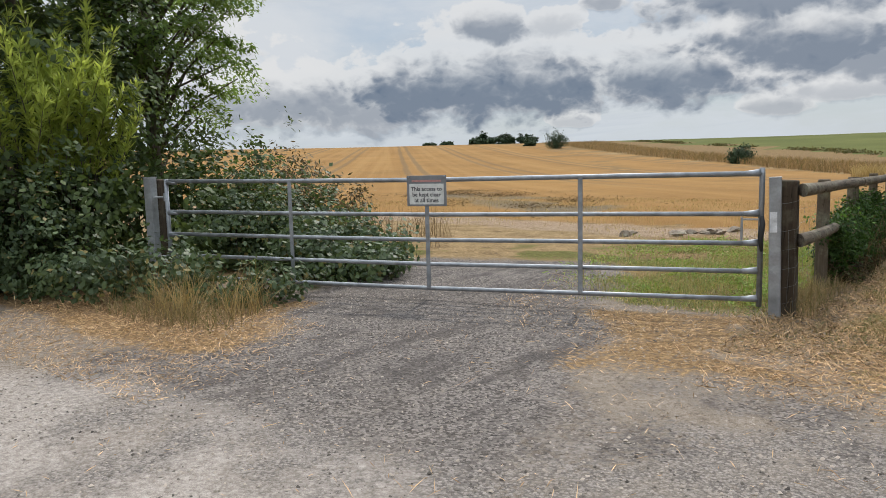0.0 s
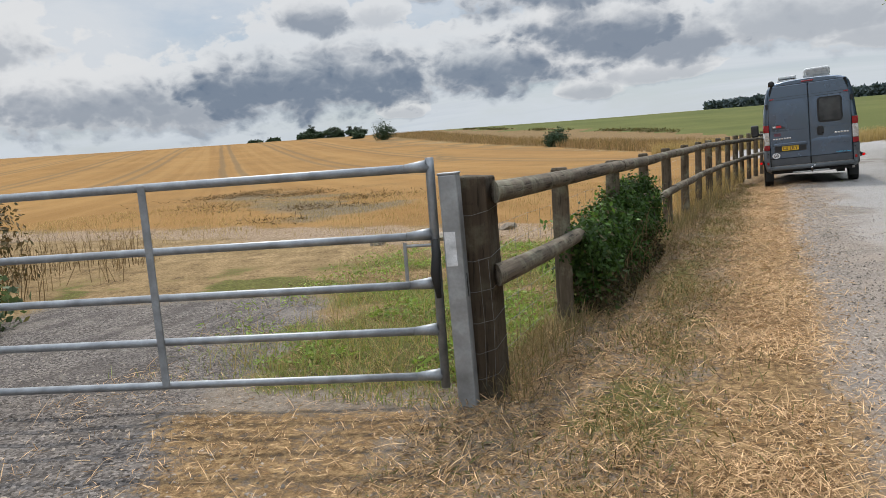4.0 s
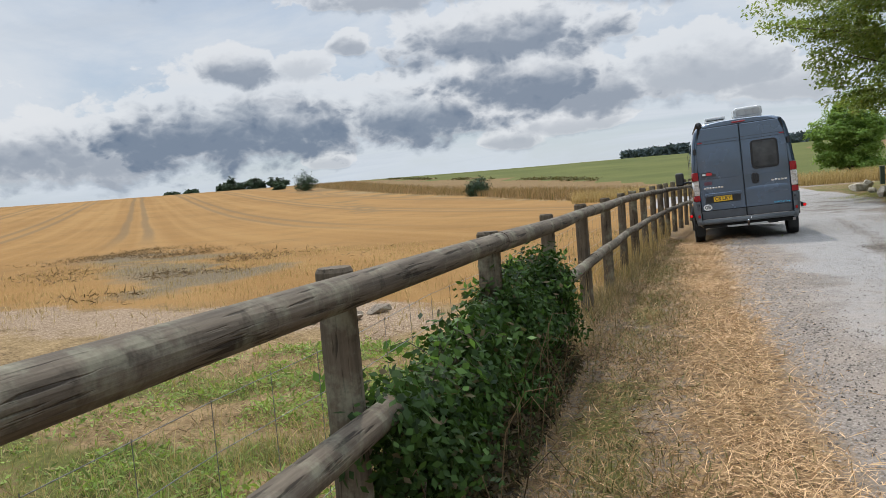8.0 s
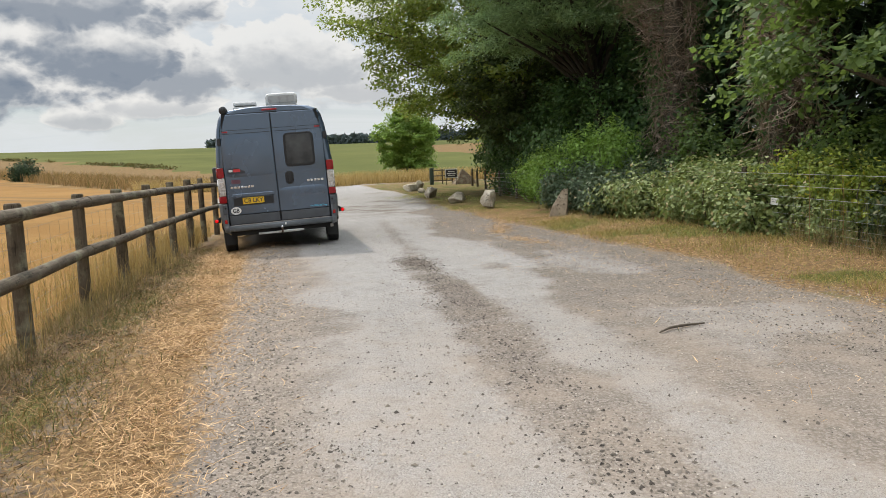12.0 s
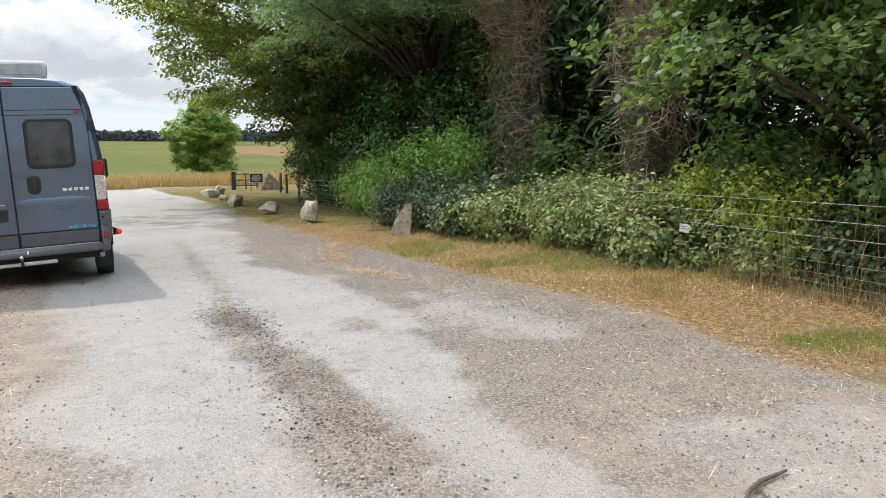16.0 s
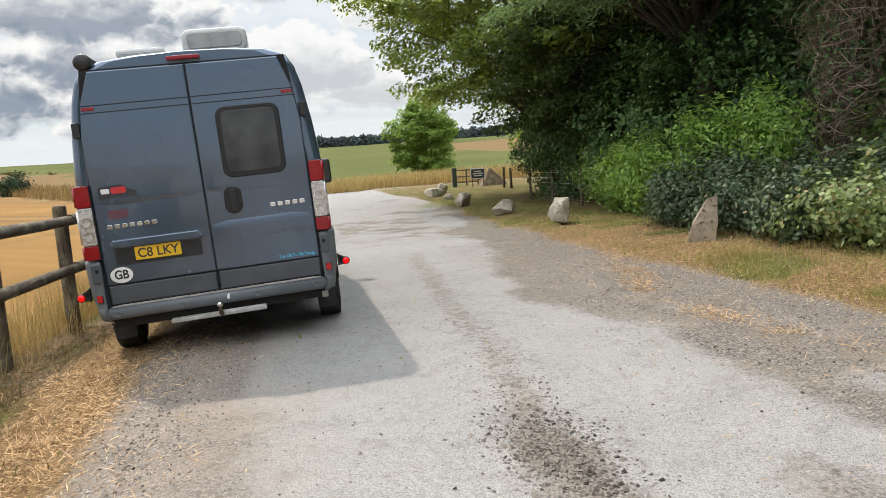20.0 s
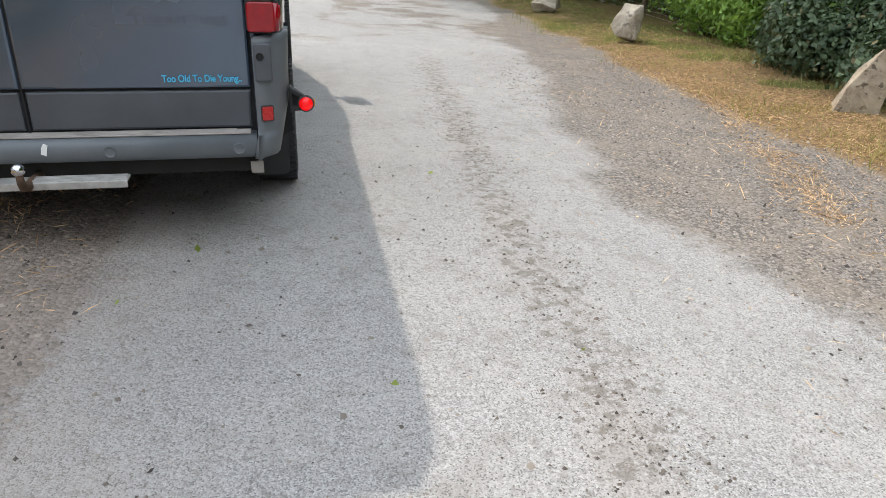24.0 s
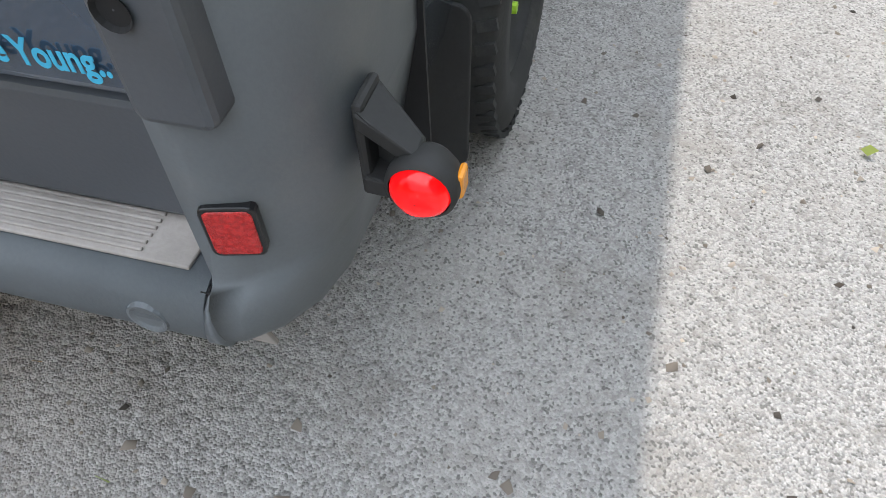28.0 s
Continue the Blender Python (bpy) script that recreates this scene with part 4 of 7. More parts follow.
alu = painted("tread_aluminium", (0.50, 0.49, 0.47), 0.5, 0.6, 0.15, 20.0, 90.0, 0.2, (0.24, 0.22, 0.2), 0.5)
lamp_red = painted("red_lens", (0.27, 0.003, 0.010), 0.10, 0.0, 0.1, 30.0, coat=0.2)
lamp_clear = painted("clear_lens", (0.58, 0.55, 0.53), 0.12, 0.3, 0.25, 40.0, 90.0, 0.4, coat=1.0)
reflector = painted("red_reflector", (0.50, 0.02, 0.02), 0.25, 0.0, 0.25, 160.0, 400.0, 0.6)
amber = painted("amber_lens", (0.75, 0.28, 0.02), 0.2)
plate_yellow = painted("plate_yellow", (0.78, 0.47, 0.02), 0.4, 0.0, 0.06)
sticker_white = painted("sticker_white", (0.75, 0.75, 0.74), 0.5, 0.0, 0.06)
sticker_cyan = painted("sticker_cyan", (0.05, 0.42, 0.66), 0.5, 0.0, 0.06)
sticker_red = painted("sticker_red", (0.55, 0.03, 0.035), 0.45, 0.0, 0.1)
sticker_dark = painted("sticker_dark", (0.03, 0.032, 0.04), 0.5)
tyre_rubber = painted("tyre", (0.028, 0.028, 0.028), 0.85, 0.0, 0.25, 10.0, 150.0, 0.3, (0.10, 0.095, 0.085), 0.4)
rim_dark = painted("dark_rim", (0.05, 0.05, 0.052), 0.5, 0.4, 0.2)
lime = painted("lime_nut_cap", (0.36, 0.62, 0.03), 0.45, 0.0, 0.08)
rust = painted("rusty_steel", (0.12, 0.07, 0.045), 0.85, 0.2, 0.3, 15.0, 80.0, 0.4)
under = painted("underbody", (0.018, 0.017, 0.016), 0.9)
vent_white = painted("vent_dome", (0.55, 0.56, 0.55), 0.25, 0.0, 0.12, 5.0, 60.0, 0.05, (0.3, 0.29, 0.27), 0.3, coat=0.5)
# tinted glass; pale grey blotches put a sky reflection into its base colour
gl_m, gl_g, gl_b, gl_o = material("tinted_glass_sky_sheen")
gl_g.put(gl_b.inputs["Base Color"], gl_g.ramp(gl_g.noise(3.0, gl_o, 3), (0.35, (0.022, 0.024, 0.027)), (0.7, (0.075, 0.078, 0.080))))
gl_b.inputs["Roughness"].default_value = 0.16
gl_b.inputs["Specular IOR Level"].default_value = 0.45
em_m, em_g, em_b, em_o = material("lit_red_lamp")
em_b.inputs["Base Color"].default_value = (0.45, 0.002, 0.004, 1)
em_b.inputs["Emission Color"].default_value = (1.0, 0.004, 0.006, 1)
em_g.put(em_b.inputs["Emission Strength"], em_g.step(em_g.voronoi(55.0, em_o), 0.15, 0.5, 1.5, 0.45))
em_b.inputs["Roughness"].default_value = 0.1

VAN = pose(1.07, 23.505, -0.088, 0, -2.8, 0.0)
van = thing("camper_van", VAN, "dark blue-grey high-roof camper van parked with its tail to the lane", "van")
HW = [(0.30, 0.92), (0.36, 0.995), (0.60, 1.045), (1.0, 1.06), (1.5, 1.05), (1.9, 1.01), (2.2, 0.965), (2.38, 0.92), (2.48, 0.86), (2.545, 0.71), (2.575, 0.45), (2.585, 0.15)]
HZ = [z for z, w in HW]
HWW = [w for z, w in HW]
WHEEL_Y, WHEEL_Z = (1.08, 4.50), 0.265


def half_width(z):
    return float(np.interp(z, HZ, HWW))


def van_section(y):
    """Half outline (x, z) of the shell at y, from the sill to the roof's middle."""
    zb = 0.30
    for c in WHEEL_Y:
        if abs(y - c) < 0.43:
            zb = max(zb, 0.30 + math.sqrt(0.43 ** 2 - (y - c) ** 2) * 0.98)
    zt = float(np.interp(y, [3.9, 4.3, 4.95, 5.3, 5.45], [2.60, 2.44, 1.45, 1.15, 0.85]))
    inset = float(np.interp(y, [0.098, 0.103, 0.112, 0.13, 0.16, 0.23, 0.32, 4.9, 5.3, 5.45], [0.115, 0.080, 0.048, 0.024, 0.010, 0.003, 0.0, 0.0, 0.08, 0.25]))
    top = float(np.interp(y, [0.098, 0.14, 0.23, 0.45], [0.025, 0.01, 0.003, 0.0]))
    out = []
    for z, w in HW:
        z2 = min(max(z, zb), zt)
        if z2 >= zt - 1e-6 and z > zt:
            w2 = half_width(zt) * max(0.0, 1 - (z - zt) / (2.61 - zt + 1e-3))
            z2 = zt + 0.03 * (1 - w2 / max(half_width(zt), 0.01))
        else:
            w2 = half_width(z2)
        out.append((max(0.02, w2 - inset), z2 - (top if z > 2.3 else 0)))
    return out


stations = sorted(set([0.098, 0.103, 0.112, 0.13, 0.16, 0.23, 0.32, 0.45, 0.6] + [c + 0.43 * math.cos(radians(a)) for c in WHEEL_Y for a in range(0, 181, 12)] + [2.0, 2.6, 3.2, 3.7, 3.9, 4.3, 4.95, 5.15, 5.3, 5.45]))
bm = bmesh.new()
loops = []
for y in stations:
    half = van_section(y)
    ring = [bm.verts.new((x, y, z)) for x, z in half] + [bm.verts.new((-x, y, z)) for x, z in half[::-1]]
    loops.append(ring)
for a, b in zip(loops, loops[1:]):
    n = len(a)
    for k in range(n):
        bm.faces.new((a[k], a[(k + 1) % n], b[(k + 1) % n], b[k]))
bm.faces.new(loops[0])
bm.faces.new(loops[-1][::-1])
bmesh.ops.recalc_face_normals(bm, faces=bm.faces)
body = part("body", bm, paint, van)
for p in body.data.polygons:
    p.use_smooth = abs(p.normal.y) < 0.97
# underbody
bm = box(1.5, 5.0, 0.12, (0, 2.75, 0.36), 0.02)
part("underbody", bm, under, van)
bm = tube([(-0.85, WHEEL_Y[0], WHEEL_Z), (0.85, WHEEL_Y[0], WHEEL_Z)], 0.04, 10)
part("rear_axle", bm, rust, van)
bm = tube([(0.45, 0.12, 0.31), (0.45, 0.4, 0.29), (0.30, 1.6, 0.30)], 0.035, 10)
part("exhaust", bm, rust, van)


def door_outline(s, z0, z1, margin=0.0):
    """One rear door's outline; s is -1 for the near-side leaf, 1 for the other."""
    outer = [(z, min(0.905, half_width(z) - 0.10) - margin) for z in (z0, 0.9, 1.5, 1.9, 2.2, z1) if z0 <= z <= z1]
    pts = [(s * (0.004 + margin), z0)] + [(s * w, z) for z, w in outer] + [(s * (0.004 + margin), z1)]
    return pts


for s in (-1, 1):
    door = part("rear_door", slab(door_outline(s, 0.665, 2.455), 0.028, 0.075, 0.012), paint, van, at=Matrix.Translation((0, 0.034, 0)))
    low = part("lower_panel", slab([(s * 0.012, 0.492), (s * 0.895, 0.492), (s * 0.90, 0.655), (s * 0.012, 0.655)], 0.036, 0.075, 0.01), panel_dark, door, "dark plastic lower door panel")
    for z in (2.115, 2.175):
        w = half_width(z) - 0.09
        part("crease", slab([(s * 0.01, z - 0.0035), (s * w, z - 0.0035), (s * w, z + 0.0035), (s * 0.01, z + 0.0035)], 0.0265, 0.03), seam_black, door)
    part("side_marker", slab(rounded(*sorted((s * 0.765, s * 0.862)), 2.135, 2.163, 0.006), 0.020, 0.03, 0.003), lamp_red, door, "small red marker tab")
    part("hinge", slab(rounded(*sorted((s * 0.905, s * 0.965)), 1.92, 2.05, 0.015), 0.03, 0.075, 0.008), trim_black, door, "black door hinge")
    part("hinge", slab(rounded(*sorted((s * 0.926, s * 1.000)), 0.70, 0.86, 0.012), -0.034, 0.05, 0.008), panel_dark, door, "dark door hinge cover")
    part("hinge_hole", lathe([(0.0, 0.001), (0.0, 0.013), (0.004, 0.016)], 16), seam_black, door, at=Matrix.Translation((s * 0.952, -0.0345, 0.805)) @ Matrix.Rotation(radians(-90), 4, "Z"))
    # pressed skins: a proud upper panel with a rolled lower edge, and a lower one on the window leaf
    skins = [[(0.0278, 2.095), (0.0245, 2.03), (0.0225, 1.85), (0.0212, 1.60), (0.0208, 1.40), (0.0216, 1.372), (0.0240, 1.352), (0.0278, 1.340)]]
    if s > 0:
        skins.append([(0.0278, 1.090), (0.0240, 1.078), (0.0216, 1.058), (0.0210, 1.02), (0.0222, 0.85), (0.0278, 0.672)])
    for prof_ in skins:
        bm = bmesh.new()
        rows_ = []
        for y, z in prof_:
            w = min(0.905, half_width(z) - 0.10) - 0.03
            rows_.append([bm.verts.new((s * (0.016 + (w - 0.016) * k / 6), y + (0.0068 if k in (0, 6) else 0.0), z)) for k in range(7)])
        for a, b in zip(rows_, rows_[1:]):
            for k in range(6):
                bm.faces.new((a[k], a[k + 1], b[k + 1], b[k]) if s < 0 else (a[k], b[k], b[k + 1], a[k + 1]))
        part("pressed_skin", bm, paint, door, smooth=True)
    # belt pressing
    part("belt_crease", slab([(s * 0.02, 1.005), (s * 0.89, 1.005), (s * 0.89, 1.013), (s * 0.02, 1.013)] if s > 0 else [(s * 0.84, 1.073), (s * 0.89, 1.073), (s * 0.89, 1.08), (s * 0.84, 1.08)], 0.0255, 0.03), paint, door)
    if s > 0:
        part("window_seal", slab(rounded(0.185, 0.724, 1.455, 2.068, 0.085, 8), 0.010, 0.03, 0.008), seal_black, door, "black rubber window seal")
        part("pane", slab(rounded(0.224, 0.686, 1.497, 2.028, 0.060, 8), 0.007, 0.02, 0.004), gl_m, door, "tinted rear window pane")
        part("handle_recess", slab(rounded(0.155, 0.305, 1.145, 1.38, 0.068, 8), 0.017, 0.03, 0.006), seal_black, door, "black door handle recess")
        part("handle", slab(rounded(0.205, 0.262, 1.165, 1.36, 0.022, 5), 0.004, 0.022, 0.006), trim_black, door, "black upright door handle")
        for k in range(5):
            part("badge_letter", slab(rounded(0.535 + k * 0.064, 0.583 + k * 0.064, 1.162, 1.200, 0.008, 3), 0.024, 0.03, 0.002), chrome, door, "chrome badge block")
        lt = text_mesh("Too Old To Die Young..", 0.041, 0.0003, 0.0010, 0.32)
        part("sticker", lt, sticker_cyan, door, "cyan slogan sticker", at=Matrix.Translation((0.709, 0.0222, 0.706)) @ STAND)
        bm = bmesh.new()
        xx = 0.40
        for w in (0.075, 0.02, 0.10, 0.03, 0.055, 0.09):
            slab(rounded(xx, xx + w, 0.925, 0.957, 0.004, 3), 0.0205, 0.03, 0, bm)
            xx += w + 0.012
        part("faded_sticker", bm, painted("faded_sticker", (0.085, 0.10, 0.13), 0.5), door, "faded grey sticker lettering")
    else:
        for k in range(7):
            part("badge_letter", slab(rounded(-0.825 + k * 0.060, -0.780 + k * 0.060, 1.142, 1.177, 0.007, 3), 0.024, 0.03, 0.002), chrome, door, "chrome badge block")
        part("plate_hood", slab([(-0.835, 0.995), (-0.80, 1.045), (-0.10, 1.045), (-0.06, 0.995), (-0.08, 0.975), (-0.81, 0.975)], -0.006, 0.03, 0.012), paint, door, "plate lamp hood")
        part("plate_recess", slab(rounded(-0.80, -0.09, 0.825, 0.965, 0.02), 0.0255, 0.03), trim_black, door)
        plate = part("number_plate", slab(rounded(-0.640, -0.262, 0.852, 0.965, 0.008, 3), 0.016, 0.026, 0.002), plate_yellow, door, "yellow number plate")
        part("plate_text", text_mesh("C8 LKY", 0.11, 0.0006, 0.0015, 0.335), ink_black, plate, at=Matrix.Translation((-0.451, 0.0153, 0.907)) @ STAND)
        oval = [(-0.776 + 0.092 * math.cos(radians(a)), 0.742 + 0.068 * math.sin(radians(a))) for a in range(0, 360, 15)]
        gbs = part("country_sticker", slab(oval, 0.0262, 0.03), sticker_white, door, "white oval country sticker")
        ring = slab([(-0.776 + 0.095 * math.cos(radians(a)), 0.742 + 0.071 * math.sin(radians(a))) for a in range(0, 360, 15)], 0.0266, 0.0268)
        part("rim", ring, ink_black, gbs)
        part("letters", text_mesh("GB", 0.105, 0.0006, 0.003, 0.115), ink_black, gbs, at=Matrix.Translation((-0.776, 0.0252, 0.742)) @ STAND)
        sil = [(-0.845, 1.40), (-0.845, 1.50), (-0.66, 1.51), (-0.60, 1.465), (-0.545, 1.445), (-0.535, 1.40)]
        st = part("van_sticker", slab(sil, 0.0198, 0.03), sticker_dark, door, "dark van-shaped sticker with red panel")
        part("red_panel", slab(rounded(-0.745, -0.625, 1.435, 1.49, 0.014, 4), 0.0190, 0.0198), sticker_red, st)
        part("white_panel", slab(rounded(-0.825, -0.757, 1.44, 1.482, 0.01, 4), 0.0190, 0.0198), sticker_white, st)
        part("faded_sticker", slab(rounded(-0.80, -0.64, 1.225, 1.30, 0.02, 4), 0.0266, 0.03), painted("faded_red", (0.13, 0.05, 0.07), 0.5), door, "faded red sticker")
part("door_seam", slab([(-0.004, 0.47), (0.004, 0.47), (0.004, 2.455), (-0.004, 2.455)], 0.0745, 0.095), seam_black, van)
part("door_gasket", slab([(-0.915, 0.465), (0.915, 0.465), (0.915, 1.55), (0.86, 2.3), (0.835, 2.468), (-0.835, 2.468), (-0.86, 2.3), (-0.915, 1.55)], 0.084, 0.104), seam_black, van)
part("brake_lamp", slab(rounded(-0.135, 0.135, 2.488, 2.522, 0.012), 0.03, 0.12, 0.008), lamp_red, van, "high-level red brake lamp")
# corner pillars with lamps
for s in (-1, 1):
    lamp = part("tail_lamp", slab(rounded(*sorted((s * 0.905, s * 1.025)), 0.895, 1.53, 0.02, 4), 0.024, 0.10, 0.012), trim_black, van)
    for z0, z1, m in ((1.345, 1.525, lamp_red), (1.025, 1.34, lamp_clear), (0.90, 1.02, lamp_red)):
        bm = bmesh.new()
        slab(rounded(*sorted((s * 0.91, s * 1.022)), z0, z1, 0.015, 4), 0.012, 0.03, 0.006, bm)
        part("lens", bm, m, lamp, smooth=False)
        bm = bmesh.new()
        tube([(s * 1.024, 0.03, (z0 + z1) / 2 - (z1 - z0) * 0.46), (s * 1.024, 0.03, (z0 + z1) / 2 + (z1 - z0) * 0.46)], 0.016, 8, bm)
        tube([(s * 1.034, 0.085, z0 + 0.02), (s * 1.034, 0.085, z1 - 0.02)], 0.012, 8, bm)
        part("lens_wrap", bm, m, lamp, smooth=True)
    for z in (1.10, 1.22):
        part("bulb_ring", lathe([(0.0, 0.045), (0.006, 0.045), (0.006, 0.034), (0.0, 0.032)], 20), chrome, lamp, at=Matrix.Translation((s * 0.966, 0.011, z)) @ Matrix.Rotation(radians(-90), 4, "Z"))

# bumper: ribbed step between two corner pieces
prof = [(0.035, 0.371), (0.012, 0.373), (-0.004, 0.379), (-0.014, 0.390), (-0.019, 0.405), (-0.021, 0.425), (-0.019, 0.443), (-0.014, 0.456), (-0.004, 0.466), (0.010, 0.472), (0.03, 0.4745), (0.12, 0.475), (0.12, 0.371)]
bm = bmesh.new()
ends = []
for x in (-0.915, 0.915):
    ends.append([bm.verts.new((x, y, z)) for y, z in prof])
for k in range(len(prof)):
    bm.faces.new((ends[0][k], ends[0][(k + 1) % len(prof)], ends[1][(k + 1) % len(prof)], ends[1][k]))
bm.faces.new(ends[0][::-1])
bm.faces.new(ends[1])
bmesh.ops.recalc_face_normals(bm, faces=bm.faces)
bumper = part("rear_bumper", bm, plastic, van)
for p in bumper.data.polygons:
    p.use_smooth = abs(p.normal.x) < 0.5 and p.normal.y < 0.5
part("bumper_gap", box(0.016, 0.10, 0.085, (0.917, 0.048, 0.425)), seam_black, bumper)
part("bumper_gap", box(0.016, 0.10, 0.085, (-0.917, 0.048, 0.425)), seam_black, bumper)
part("step_tread", box(1.78, 0.072, 0.006, (-0.0, 0.052, 0.4785), 0.002), step_grey, bumper, "dusty ribbed step tread")
for k in range(6):
    part("rib", box(1.66, 0.0050, 0.004, (-0.0, 0.026 + k * 0.0105, 0.483), 0.0015), step_grey, bumper)
for x in (-0.84, -0.32, 0.32, 0.84):
    part("parking_sensor", lathe([(0.0, 0.0005), (0.0, 0.017), (0.003, 0.021), (0.003, 0.024), (-0.004, 0.026)], 20), plastic, bumper, at=Matrix.Translation((x, -0.0205, 0.422)) @ Matrix.Rotation(radians(-90), 4, "Z"))
part("paint_chip", slab([(0.055, 0.42), (0.075, 0.412), (0.085, 0.455), (0.07, 0.463), (0.06, 0.447)], -0.022, -0.015), sticker_white, bumper, "white scuff mark")
for s in (-1, 1):
    # rounded corner piece wrapping from the tail to the side, in rings of height
    def corner_ring(z, out):
        pts = [(0.922, 0.02), (0.922, -0.052 + out), (0.955, -0.052 + out), (0.992, -0.040 + out), (1.026, -0.010 + out), (1.052, 0.05 + out * 0.6), (1.066, 0.15), (1.067, 0.325), (1.03, 0.325), (1.0, 0.15)]
        w = half_width(z) - half_width(0.8)
        return [(s * (x + (w if x > 0.93 else 0)), y, z) for x, y in pts]
    bm = bmesh.new()
    rings = [[bm.verts.new(p) for p in corner_ring(z, o)] for z, o in ((0.360, 0.076), (0.366, 0.057), (0.376, 0.043), (0.392, 0.034), (0.415, 0.030), (0.440, 0.031), (0.456, 0.036), (0.467, 0.045), (0.474, 0.056), (0.484, 0.062), (0.60, 0.063), (0.86, 0.066), (0.885, 0.08))]
    n = len(rings[0])
    for a, b in zip(rings, rings[1:]):
        for k in range(n):
            bm.faces.new((a[k], a[(k + 1) % n], b[(k + 1) % n], b[k]))
    bm.faces.new(rings[0])
    bm.faces.new(rings[-1])
    bmesh.ops.recalc_face_normals(bm, faces=bm.faces)
    corner = part("bumper_corner", bm, plastic, van, "matt grey plastic bumper corner", smooth=True)
    swung = Matrix.Translation((s * 0.967, 0.016, 0.5645)) @ Matrix.Rotation(radians(15 * s), 4, "Z")
    part("reflector", slab(rounded(-0.0235, 0.0235, -0.030, 0.030, 0.007, 4), -0.0075, 0.004, 0.002), reflector, corner, "red corner reflector", at=swung)
    part("reflector_frame", slab(rounded(-0.0275, 0.0275, -0.034, 0.034, 0.009, 4), -0.0058, 0.006, 0.002), seal_black, corner, at=swung)
    # marker lamp on a rubber arm
    arm = part("marker_lamp", box(0.012, 0.055, 0.115, (s * 1.068, 0.135, 0.60), 0.005), black_rubber, van, "lit red side marker on black rubber arm")
    # wedge-shaped rubber arm: two webs and a sloping back
    for z0, z1, e0, e1 in ((0.632, 0.654, 0.600, 0.620), (0.548, 0.572, 0.556, 0.574)):
        bm = bmesh.new()
        for x, y0, y1, za, zb in ((1.066, 0.104, 0.166, z0, z1), (1.128, 0.094, 0.122, e0, e1)):
            for y in (y0, y1):
                for z in (za, zb):
                    bm.verts.new((s * x, y, z))
        bmesh.ops.convex_hull(bm, input=bm.verts)
        bmesh.ops.bevel(bm, geom=bm.edges[:], offset=0.003, segments=2, profile=0.5, affect="EDGES")
        part("arm", bm, black_rubber, arm)
    bm = bmesh.new()
    for x, y0, y1, za, zb in ((1.066, 0.138, 0.166, 0.55, 0.652), (1.128, 0.108, 0.124, 0.558, 0.618)):
        for y in (y0, y1):
            for z in (za, zb):
                bm.verts.new((s * x, y, z))
    bmesh.ops.convex_hull(bm, input=bm.verts)
    part("arm_back", bm, black_rubber, arm)
    lens_at = Matrix.Translation((s * 1.132, 0.100, 0.586)) @ Matrix.Rotation(radians(-90), 4, "Z")
    part("housing", lathe([(-0.036, 0.001), (-0.033, 0.020), (-0.018, 0.033), (0.004, 0.037), (0.015, 0.036), (0.019, 0.031)], 24), black_rubber, arm, at=lens_at, smooth=True)
    part("lens", lathe([(0.012, 0.031), (0.021, 0.029), (0.029, 0.021), (0.033, 0.009), (0.034, 0.0005)], 24), em_m, arm, "glowing red lens", at=lens_at, smooth=True)
    part("side_lens", box(0.008, 0.024, 0.030, (s * 1.167, 0.108, 0.586), 0.004), amber, arm, "amber side lens")
    # panel gap behind the corner piece
    part("panel_gap", slab([(s * 1.0, 0.37), (s * 1.0675, 0.40), (s * 1.068, 0.9), (s * 1.0, 0.9)], 0.324, 0.330), seam_black, van)
# tow step and hitch
bm = box(0.80, 0.085, 0.010, (-0.02, -0.03, 0.31), 0.003)
tow = part("tow_step", bm, alu, van, "worn aluminium tow step plate")
for k in range(5):
    part("rib", box(0.36, 0.006, 0.005, (0.19, -0.06 + 0.015 * k, 0.317), 0.0015), alu, tow)
part("lip", box(0.80, 0.006, 0.03, (-0.02, -0.073, 0.299), 0.002), alu, tow)
bm = tube([(0, 0.10, 0.30), (0, -0.05, 0.30), (0, -0.12, 0.315), (0, -0.14, 0.34), (0, -0.142, 0.375)], [0.022, 0.022, 0.02, 0.016, 0.014], 10)
part("tow_bar", bm, rust, van, "rusty tow hitch", smooth=True)
bm = bmesh.new()
bmesh.ops.create_uvsphere(bm, u_segments=16, v_segments=10, radius=0.026, matrix=Matrix.Translation((0, -0.142, 0.395)))
part("tow_ball", bm, chrome, van, smooth=True)
bm = tube([(-0.75, 0.12, 0.32), (0.75, 0.12, 0.32)], 0.03, 10)
part("tow_crossbar", bm, under, van)
part("rubber_tag", box(0.055, 0.008, 0.06, (0.905, 0.05, 0.315), 0.002, rot=Matrix.Rotation(radians(14), 4, "X")), step_grey, van, "dusty beige rubber tag")
# added dark box that hides the body and stands for shade under the bumper
part("under_bumper_shade", box(1.82, 0.12, 0.10, (0, 0.142, 0.335), 0.01), under, van)
for s in (-1, 1):
    flap = slab(rounded(-0.095, 0.095, -0.17, 0.17, 0.03, 5), -0.005, 0.005, 0.003)
    part("mud_flap", flap, black_rubber, van, "black rubber mud flap", at=Matrix.Translation((s * 0.945, 0.655, 0.245)) @ Matrix.Rotation(radians(-6), 4, "X"))
